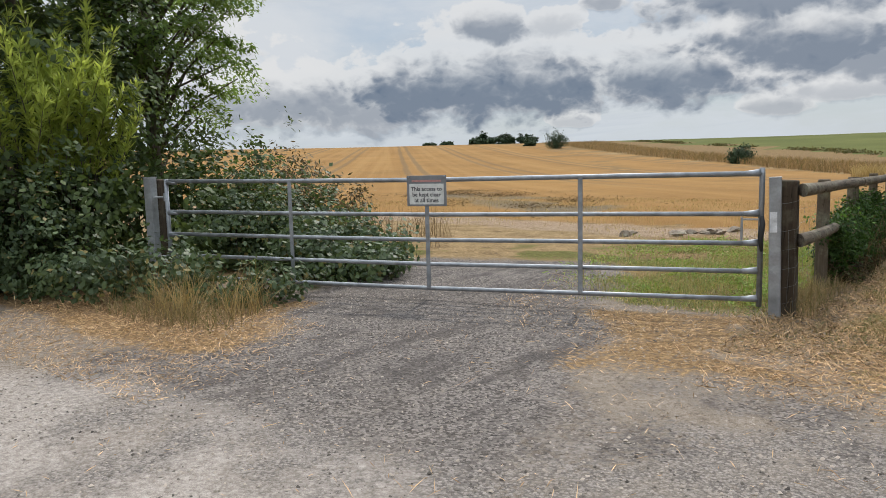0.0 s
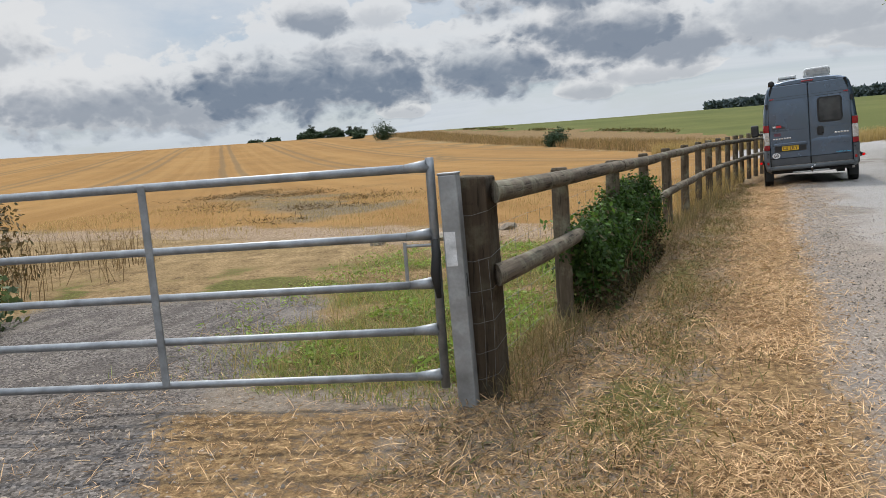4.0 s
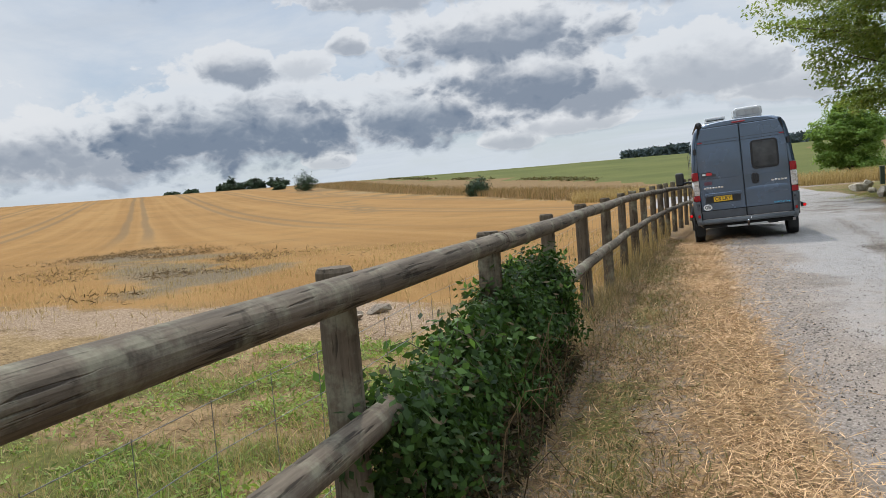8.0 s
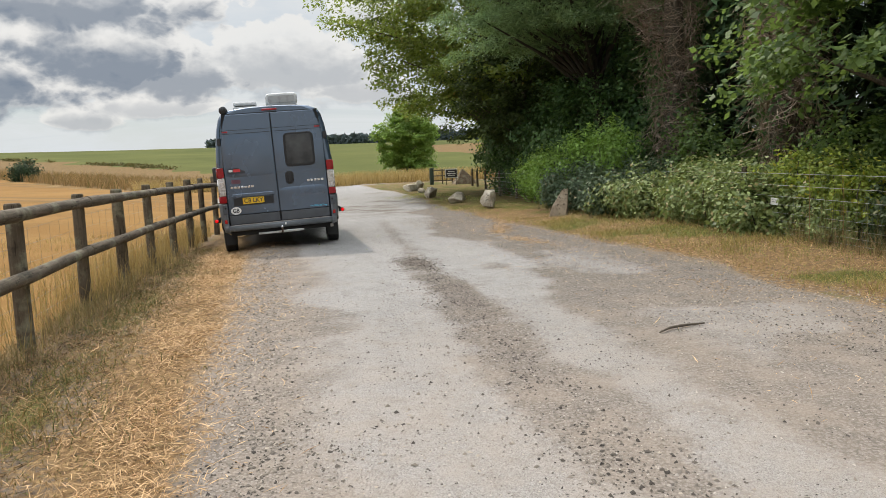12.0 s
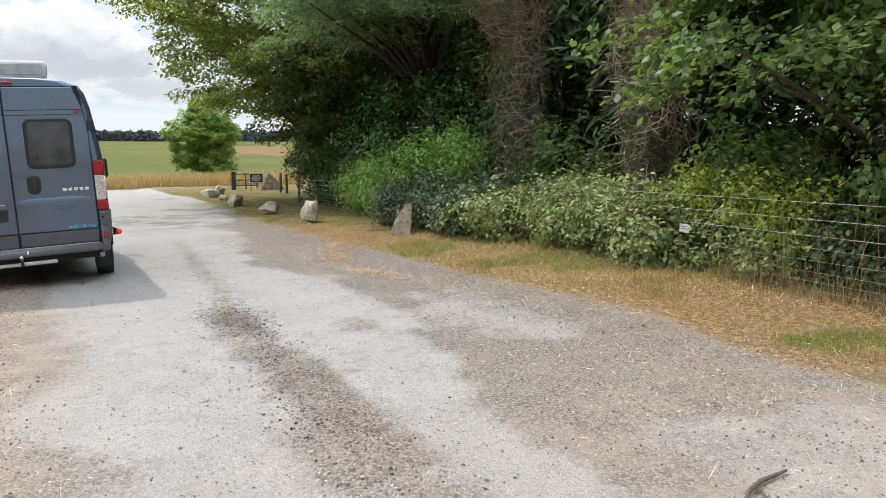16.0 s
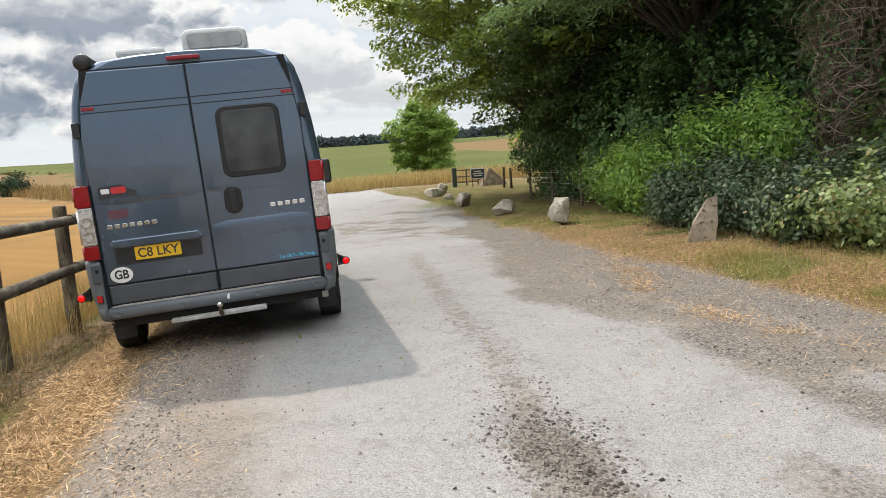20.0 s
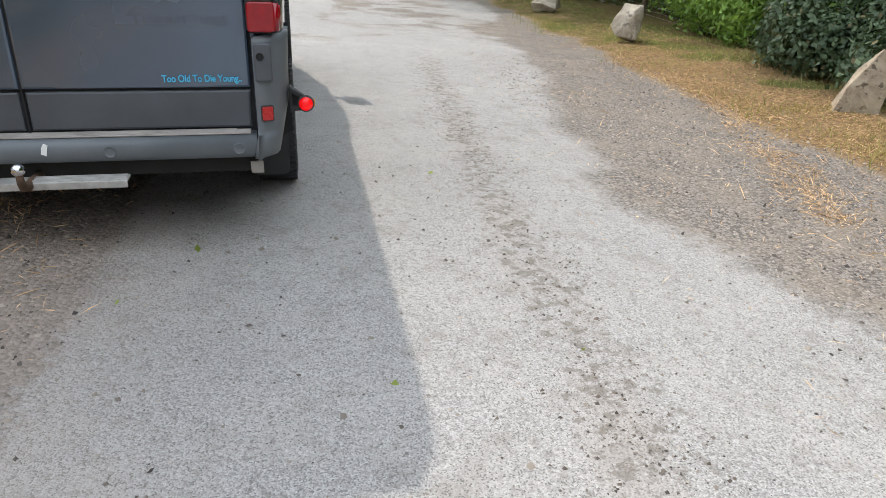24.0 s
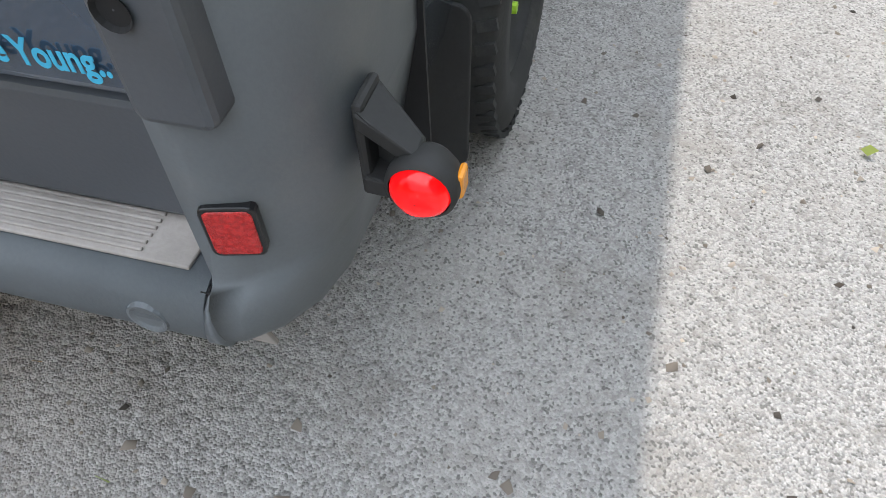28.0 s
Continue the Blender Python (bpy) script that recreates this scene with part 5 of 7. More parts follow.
# wheels
TYRE = [(-0.085, 0.205), (-0.105, 0.225), (-0.108, 0.285), (-0.098, 0.322), (-0.080, 0.336), (-0.045, 0.341), (0.045, 0.341), (0.080, 0.336), (0.098, 0.322), (0.108, 0.285), (0.105, 0.225), (0.085, 0.205)]
for y in WHEEL_Y:
    for s in (-1, 1):
        wheel = part("wheel", lathe(TYRE, 48), tyre_rubber, van, at=Matrix.Translation((s * 0.975, y - 0.04, WHEEL_Z)), smooth=True)
        bm = bmesh.new()
        for k in range(48):
            a = 2 * math.pi * k / 48
            rot = Matrix.Rotation(a, 4, "X")
            for x in (-0.082, 0.082):
                box(0.038, 0.020, 0.012, (0, 0, 0), 0.0, 1, bm, rot=rot @ Matrix.Translation((x, 0, 0.336)) @ Matrix.Rotation(radians(15), 4, "Z"))
        tagged(part("tread_block", bm, tyre_rubber, wheel), kind="stuff")
        part("rim", lathe([(s * 0.088, 0.212), (s * 0.070, 0.195), (s * 0.045, 0.17), (s * 0.030, 0.12), (s * 0.055, 0.08), (s * 0.06, 0.0005)], 36), rim_dark, wheel, smooth=True)
        for k in range(5):
            a = 2 * math.pi * k / 5 + 0.3
            nut = tube([(s * 0.04, 0.062 * math.cos(a) * 1.05, 0.062 * math.sin(a) * 1.05), (s * 0.085, 0.062 * math.cos(a) * 1.05, 0.062 * math.sin(a) * 1.05)], [0.016, 0.013], 8)
            part("nut_cap", nut, lime, wheel, "lime green wheel nut cap")
    for s in (-1, 1):
        part("wheel_well", box(0.30, 0.84, 0.012, (s * 0.88, y, 0.75), 0.004, 1), under, van)
# roof
vent = part("roof_vent", slab(rounded(-0.04, 0.54, 2.60, 2.825, 0.07, 5), 0.55, 1.12, 0.03), vent_white, van, "raised off-white roof vent dome")
part("vent_pane", slab(rounded(0.01, 0.49, 2.645, 2.785, 0.04, 5), 0.538, 0.56, 0.006), painted("vent_grey", (0.36, 0.36, 0.35), 0.3), vent)
part("vent_frame", box(0.56, 0.62, 0.035, (0.25, 0.87, 2.60), 0.012), vent_white, vent)
fan = part("roof_fan", box(0.42, 0.42, 0.07, (-0.42, 0.85, 2.655), 0.025, rot=Matrix.Rotation(radians(-6), 4, "X")), vent_white, van, "low off-white roof fan housing")
part("fan_base", box(0.44, 0.44, 0.04, (-0.42, 0.85, 2.60), 0.01), vent_white, fan)
awning = part("awning", tube([(-0.80, 0.10, 2.535), (-0.80, 3.4, 2.535)], 0.068, 14), trim_black, van, "black roll-out awning case", smooth=True)
part("end_cap", lathe([(0.0, 0.001), (0.0, 0.055), (0.02, 0.072), (0.06, 0.072)], 18), trim_black, awning, at=Matrix.Translation((-0.80, 0.08, 2.535)) @ Matrix.Rotation(radians(90), 4, "Z"), smooth=True)
for s in (-1, 1):
    mir = part("door_mirror", box(0.22, 0.12, 0.36, (s * 1.29, 4.25, 1.38), 0.05, 3), trim_black, van)
    part("mirror_glass", box(0.16, 0.006, 0.28, (s * 1.29, 4.188, 1.38), 0.002), gl_m, mir)
    part("mirror_arm", box(0.22, 0.08, 0.06, (s * 1.12, 4.27, 1.27), 0.02), trim_black, mir)
    part("cab_window", slab([(y, z) for y, z in ((3.45, 1.42), (4.75, 1.42), (4.25, 2.0), (3.5, 2.0))], -0.004, 0.004), gl_m, van, at=Matrix.Translation((s * 1.033, 0, 0)) @ Matrix.Rotation(radians(90), 4, "Z"))
    part("headlamp", box(0.28, 0.10, 0.22, (s * 0.72, 5.30, 0.98), 0.04), lamp_clear, van)
bm = bmesh.new()
w = [bm.verts.new(p) for p in ((-0.82, 4.98, 1.46), (0.82, 4.98, 1.46), (0.72, 4.36, 2.36), (-0.72, 4.36, 2.36))]
bm.faces.new(w)
part("windscreen", bm, gl_m, van)
part("front_bumper", box(1.9, 0.16, 0.34, (0, 5.42, 0.52), 0.06, 3), plastic, van)
part("grille", box(1.0, 0.05, 0.16, (0, 5.44, 0.80), 0.02), trim_black, van)

# ---- boulders on the grass edge ----
bm_m, bg_, bb_, bo_ = material("boulder_stone")
bc = bg_.ramp(bg_.noise(4.0, bo_, 8, 0.68), (0.3, (0.20, 0.165, 0.12)), (0.5, (0.42, 0.365, 0.285)), (0.72, (0.60, 0.55, 0.46)))
bc = bg_.mix(bg_.step(bg_.noise(9.0, bo_, 4), 0.58, 0.66, 0.0, 0.7), bc, (0.12, 0.105, 0.085))
bc = bg_.mix(bg_.step(bg_.noise(2.5, bo_, 5), 0.58, 0.70, 0.0, 0.4), bc, (0.30, 0.24, 0.13))
bg_.put(bb_.inputs["Base Color"], bc)
bb_.inputs["Roughness"].default_value = 0.92
bg_.put(bb_.inputs["Normal"], bg_.bump(bg_.noise(14.0, bo_, 7, 0.7), 0.8, 0.03))


rubble_stone = weathered_wood("rubble_stone", (0.16, 0.125, 0.09), (0.36, 0.30, 0.235), along=(1.0, 1.0, 1.0), scale=9.0)
buff_stone = weathered_wood("buff_stone", (0.20, 0.150, 0.10), (0.50, 0.42, 0.32), lichen=(0.34, 0.26, 0.15), along=(1.0, 1.0, 1.0), scale=7.0)
boulder_brown = weathered_wood("brown_stone", (0.10, 0.07, 0.045), (0.24, 0.175, 0.12), along=(1.0, 1.0, 1.0), scale=6.0)


def boulder(x, y, sx, sy, sz, seed, turn=0, lean=0, tip=0.0, label="rough pale limestone boulder on the grass edge", mat=None, corners=None):
    """A chopped, faceted stone."""
    rng = random.Random(seed)
    bm = bmesh.new()
    for c in corners or ():
        bm.verts.new(c)
    for k in range(0 if corners else 15):
        v = Vector((rng.uniform(-1, 1), rng.uniform(-1, 1), rng.uniform(-1, 1)))
        v /= max(abs(v.x), abs(v.y), abs(v.z), 0.3)
        taper = 1 - 0.45 * max(0.0, v.z)
        bm.verts.new((v.x * taper * rng.uniform(0.8, 1), v.y * taper * rng.uniform(0.8, 1), v.z))
    bmesh.ops.convex_hull(bm, input=bm.verts)
    bmesh.ops.delete(bm, geom=[v for v in bm.verts if not v.link_faces], context="VERTS")
    bmesh.ops.bevel(bm, geom=bm.edges[:], offset=0.05, segments=2, profile=0.6, affect="EDGES")
    bmesh.ops.triangulate(bm, faces=bm.faces)
    bmesh.ops.subdivide_edges(bm, edges=[e for e in bm.edges if e.calc_length() > 0.35], cuts=2, use_grid_fill=True)
    bmesh.ops.triangulate(bm, faces=bm.faces)
    for v in bm.verts:
        v.co += v.co.normalized() * (0.07 * noise.noise(v.co * 2.2 + Vector((seed, 0, 0))) + 0.03 * noise.noise(v.co * 6 + Vector((seed, 3, 0))))
    zmin, zmax = min(v.co.z for v in bm.verts), max(v.co.z for v in bm.verts)
    xr, yr = max(abs(v.co.x) for v in bm.verts), max(abs(v.co.y) for v in bm.verts)
    for v in bm.verts:
        v.co = Vector((v.co.x / xr * sx / 2, v.co.y / yr * sy / 2, (v.co.z - zmin) / (zmax - zmin) * sz * 1.08 - sz * 0.08))
        k = max(0.0, v.co.z / sz)
        v.co.x = v.co.x * (1 - abs(tip) * 0.36 * k) + tip * 0.30 * sx * k
    ob = part("boulder", bm, mat or bm_m, at=pose(x, y, ground_z(x, y), lean, lean * 0.6, turn))
    return tagged(ob, label, "boulder", "boulders along the verge")


boulder(7.62, 31.7, 0.56, 0.46, 0.60, 3, 20, label="upright pale grey boulder on the dry grass edge")
WEDGE = [(-1.0, -0.8, -1), (0.75, -1, -1), (0.85, 0.8, -1), (-0.8, 1, -1), (-0.62, -0.7, -0.2), (0.9, -0.75, -0.1), (-0.2, 0.6, 0.2), (0.35, -0.35, 0.85), (0.95, -0.2, 0.95), (0.9, 0.35, 0.7), (0.3, 0.4, 0.6)]
boulder(7.85, 26.75, 0.48, 0.42, 0.66, 33, -28, corners=WEDGE, mat=buff_stone, label="leaning wedge-shaped buff boulder against the brambles")
boulder(7.75, 36.2, 0.62, 0.55, 0.42, 8, 50, label="low dark-faced boulder on the dry grass edge")
boulder(7.95, 41.5, 0.86, 0.65, 0.52, 12, 40, label="squat pale boulder with square sides on grass")
boulder(8.75, 50.0, 1.15, 0.7, 0.42, 15, 35, label="long flat pale boulder beside the lane")
boulder(9.8, 53.0, 1.1, 0.7, 0.5, 17, 80)
boulder(8.5, 46.3, 0.70, 0.55, 0.26, 19, 0, label="small flat pale stone half sunk in grass")
PEAK = [(-1, -0.8, -1), (1, -1, -1), (0.9, 0.8, -1), (-0.9, 1, -1), (-0.6, -0.6, -0.1), (0.65, -0.7, -0.3), (0.1, 0.5, 0.3), (-0.25, -0.2, 1), (0.05, 0.1, 0.9)]
boulder(14.35, 59.2, 1.7, 1.2, 1.05, 23, 8, label="large brown peaked boulder beside the field gate", mat=boulder_brown, corners=PEAK)
# rubble on the field edge
for k in range(11):
    rr = random.Random(500 + k)
    x = -4.9 + rr.uniform(-1.3, 1.3)
    y = 14.4 + 0.75 * (x + 4.9) + rr.uniform(-0.5, 0.5)
    ob = boulder(x, y, rr.uniform(0.16, 0.5), rr.uniform(0.14, 0.34), rr.uniform(0.06, 0.14), 60 + k, rr.uniform(0, 180), label="flat chalky rubble slab at the stubble edge", mat=rubble_stone)
    ob.name = "rubble_stone"
    tagged(ob, category="rubble", group="rubble heap in the field")

# ---- far field gate, notice and posts ----
far_gate = thing("field_gate", pose(13.1, 60.5, ground_z(13.1, 60.5), 0, 0, -6), "distant timber field gate at the end of the lane", "gate")
for z in (0.25, 0.6, 1.0):
    part("bar", box(1.5, 0.05, 0.08, (0, 0, z), 0.01), wood_post, far_gate)
for x in (-0.72, 0, 0.72):
    part("upright", box(0.09, 0.07, 1.05, (x, 0, 0.55), 0.01), wood_post, far_gate)
green_bin = thing("bollard_post", (12.15, 59.8, ground_z(12.15, 59.8)), "dark green waymarker post beside the field gate", "post")
part("shaft", box(0.26, 0.26, 1.15, (0, 0, 0.56), 0.03), painted("dark_green_paint", (0.03, 0.05, 0.035), 0.5), green_bin)
part("cap", box(0.29, 0.29, 0.06, (0, 0, 1.15), 0.015), painted("dark_green_cap", (0.04, 0.06, 0.045), 0.5), green_bin)
info = thing("notice_board", pose(13.0, 57.5, ground_z(13.0, 57.5), 0, 0, -14) @ Matrix.Scale(0.78, 4), "small dark notice board with pale frame near field gate", "sign")
for x in (-0.42, 0.42):
    part("leg", box(0.07, 0.07, 1.3, (x, 0.04, 0.6), 0.01), wood_post, info)
part("frame", box(1.10, 0.05, 0.80, (0, 0, 1.0), 0.01), sign_white, info)
part("face", box(0.98, 0.01, 0.68, (0, -0.03, 1.0), 0.002), ink_black, info, "black notice face")
bm = bmesh.new()
for z, w in ((1.16, 0.55), (1.0, 0.75), (0.84, 0.6)):
    box(w, 0.004, 0.07, (0, -0.037, z), 0, 1, bm)
part("printed_line", bm, sign_white, info)
for x, y, h, tilt in ((13.55, 54.3, 1.2, 2), (13.4, 52.6, 1.15, -2)):
    po = thing("fence_post", pose(x, y, ground_z(x, y) - 0.1, tilt, 0, 10), "grey weathered timber fence post by the path", "post", "path fence posts")
    part("shaft", tube([(0, 0, 0), (0, 0, h)], [0.075, 0.065], 10), wood_post, po)


# ---- foliage ----
leaf_bramble = foliage("bramble_leaf", (0.035, 0.056, 0.018), (0.15, 0.19, 0.075), 0.3, 0.34, (0.24, 0.19, 0.07), 0.06, gain=0.85)
leaf_bank = foliage("bank_bramble_leaf", (0.060, 0.085, 0.024), (0.245, 0.275, 0.088), 0.25, 0.38, (0.32, 0.26, 0.12), 0.09, gain=1.3)
leaf_bank_dark = foliage("ivy_bank_leaf", (0.034, 0.056, 0.022), (0.14, 0.180, 0.082), 0.2, 0.36, (0.20, 0.17, 0.09), 0.05, gain=1.05)
leaf_willow = foliage("willow_leaf", (0.15, 0.18, 0.03), (0.40, 0.42, 0.085), 0.5, 0.45, gain=1.3)
leaf_hedge = foliage("hedge_leaf", (0.020, 0.034, 0.010), (0.092, 0.118, 0.030), 0.35, 0.42, gain=1.2)
leaf_ash = foliage("ash_leaf", (0.035, 0.058, 0.014), (0.11, 0.15, 0.035), 0.45, 0.42, gain=2.3)
leaf_beech = foliage("beech_leaf", (0.035, 0.055, 0.012), (0.16, 0.19, 0.035), 0.45, 0.42, (0.25, 0.19, 0.05), 0.05, gain=1.75)
leaf_dark = foliage("dark_conifer", (0.008, 0.016, 0.007), (0.030, 0.048, 0.018), 0.2, 0.6, gain=5)
leaf_pine = foliage("pine_needle", (0.018, 0.032, 0.015), (0.125, 0.165, 0.072), 0.35, 0.6, gain=3.0)
leaf_laurel = foliage("laurel_leaf", (0.038, 0.066, 0.012), (0.125, 0.18, 0.034), 0.35, 0.30, gain=2.5)
leaf_ivy = foliage("ivy_leaf", (0.012, 0.026, 0.008), (0.05, 0.085, 0.022), 0.22, 0.32, gain=2.6)
leaf_under = foliage("understorey_leaf", (0.030, 0.046, 0.022), (0.120, 0.155, 0.066), 0.3, 0.6)
leaf_syc = foliage("sycamore_leaf", (0.028, 0.052, 0.014), (0.13, 0.178, 0.046), 0.42, 0.40, gain=1.45)
leaf_sapling = foliage("sapling_leaf", (0.07, 0.10, 0.018), (0.27, 0.30, 0.055), 0.45, 0.40, (0.38, 0.33, 0.05), 0.10, gain=1.4)
leaf_creeper = foliage("creeper_leaf", (0.016, 0.036, 0.006), (0.085, 0.16, 0.022), 0.25, 0.55, (0.13, 0.095, 0.05), 0.06, gain=0.7)
leaf_creeper_young = foliage("young_creeper_leaf", (0.04, 0.085, 0.014), (0.15, 0.25, 0.045), 0.35, 0.45)
leaf_lone = foliage("field_tree_leaf", (0.050, 0.085, 0.014), (0.15, 0.20, 0.040), 0.45, 0.5, gain=2.1)
leaf_dock = foliage("dock_seed", (0.05, 0.055, 0.02), (0.20, 0.14, 0.08), 0.2, 0.6)
leaf_far = foliage("far_tree_leaf", (0.016, 0.028, 0.012), (0.045, 0.065, 0.025), 0.1, 0.7, gain=1.4)
# far-wood leaves: the bluish haze of distance is put into their colour
leaf_haze = foliage("haze_tinted_leaf", (0.040, 0.056, 0.050), (0.085, 0.105, 0.090), 0.1, 0.8)
leaf_scrub = foliage("scrub_leaf", (0.06, 0.065, 0.022), (0.15, 0.13, 0.05), 0.2, 0.7)
tuft_m = foliage("tuft_stalk", (0.075, 0.055, 0.026), (0.36, 0.27, 0.14), 0.2, 0.7, (0.10, 0.11, 0.035), 0.2)
dry_stalk = foliage("dry_stalk", (0.20, 0.135, 0.055), (0.50, 0.37, 0.17), 0.2, 0.7)
brown_stalk = foliage("brown_stalk", (0.05, 0.032, 0.016), (0.25, 0.165, 0.085), 0.15, 0.75)
straw_m = foliage("straw", (0.22, 0.120, 0.056), (0.78, 0.525, 0.285), 0.05, 0.6)
golden_m = foliage("golden_grass", (0.17, 0.125, 0.045), (0.52, 0.40, 0.17), 0.2, 0.6, (0.20, 0.22, 0.06), 0.28)
verge_m = foliage("verge_grass", (0.055, 0.058, 0.018), (0.22, 0.205, 0.070), 0.15, 0.6, (0.30, 0.19, 0.085), 0.42)
weed_m = foliage("weed_leaf", (0.075, 0.105, 0.018), (0.31, 0.40, 0.070), 0.35, 0.5, (0.34, 0.26, 0.12), 0.15)
thatch_m = foliage("thatch", (0.05, 0.029, 0.013), (0.40, 0.25, 0.12), 0.05, 0.7, (0.10, 0.10, 0.03), 0.15)
grass_m = foliage("grass_blade", (0.075, 0.095, 0.021), (0.33, 0.355, 0.092), 0.3, 0.5, (0.42, 0.30, 0.14), 0.34)
tall_m = foliage("tall_dry_grass", (0.20, 0.14, 0.06), (0.50, 0.37, 0.18), 0.3, 0.7)
bound_m = foliage("boundary_grass", (0.12, 0.075, 0.035), (0.36, 0.24, 0.12), 0.25, 0.75, (0.08, 0.085, 0.03), 0.12)
# dead leaf brown, darkened towards black for the shade inside the creeper
withered_shade_m = foliage("withered_shaded_leaf", (0.018, 0.014, 0.008), (0.11, 0.080, 0.042), 0.1, 0.8, (0.05, 0.075, 0.02), 0.25)
vine_m = foliage("dead_vine", (0.13, 0.095, 0.072), (0.46, 0.36, 0.28), 0.1, 0.85)


def shell_points(rng, blobs, n, spread=0.1):
    """Points with normals near the skins of ellipsoids (x, y, z, rx, ry, rz)."""
    b = np.array(blobs, float)
    wgt = (b[:, 3] * b[:, 4] + b[:, 4] * b[:, 5] + b[:, 3] * b[:, 5])
    # leaves grow in sprays of about twenty on uneven shoots
    m = max(1, n // 20)
    k = rng.choice(len(b), m, p=wgt / wgt.sum())
    u = unit(rng.normal(0, 1, (m, 3)))
    r = 1 - 0.42 * rng.random(m) ** 1.8 + 0.30 * np.maximum(rng.normal(0, 1, m) - 0.9, 0)
    lump = 1 + 0.16 * np.sin(u[:, 0] * 17 + 3 * k) * np.sin(u[:, 1] * 15 + k) + 0.20 * np.sin(u[:, 0] * 7 + k) * np.sin(u[:, 1] * 6 + 2 * k) + 0.12 * np.sin(u[:, 2] * 11 + k)
    cen = b[k, :3] + u * b[k, 3:] * (r * lump)[:, None]
    j = rng.integers(0, m, n)
    p = cen[j] + u[j] * rng.normal(0, 0.6, (n, 1)) * spread + rng.normal(0, 0.75, (n, 3)) * spread
    u = unit(u[j] + rng.normal(0, 0.25, (n, 3)))
    keep = p[:, 2] > land(p[:, 0], p[:, 1]) + 0.02
    return p[keep], u[keep]


def bush(name, blobs, n, length, width, mat, label, seed, category="bush", stems=8, group="", droop=0.2):
    """A shrub: stems and a crown of leaves over uneven mounds."""
    rng = np.random.default_rng(seed)
    c = np.mean(np.array(blobs), 0)
    ob = thing(name, (0, 0, 0), label, category, group)
    p, u = shell_points(rng, blobs, n, 1.15 * length)
    part("foliage", leaves("foliage", p, u + np.array([0, 0, 0.35]), length, width, rng, droop), mat, ob)
    if stems:
        bm = bmesh.new()
        for s in range(stems):
            b = blobs[s % len(blobs)]
            x, y = b[0] + rng.uniform(-0.5, 0.5) * b[3], b[1] + rng.uniform(-0.5, 0.5) * b[4]
            tx, ty, tz = b[0] + rng.uniform(-0.9, 0.9) * b[3], b[1] + rng.uniform(-0.9, 0.9) * b[4], b[2] + rng.uniform(0.1, 0.75) * b[5]
            z0 = ground_z(x, y) - 0.03
            tube([(x, y, z0), ((x + tx) / 2 + rng.uniform(-.1, .1), (y + ty) / 2, (z0 + tz) / 2 + 0.1), (tx, ty, tz)], [0.014, 0.010, 0.005], 5, bm)
        tagged(part("stem", bm, bark, ob), kind="stuff")
    return ob


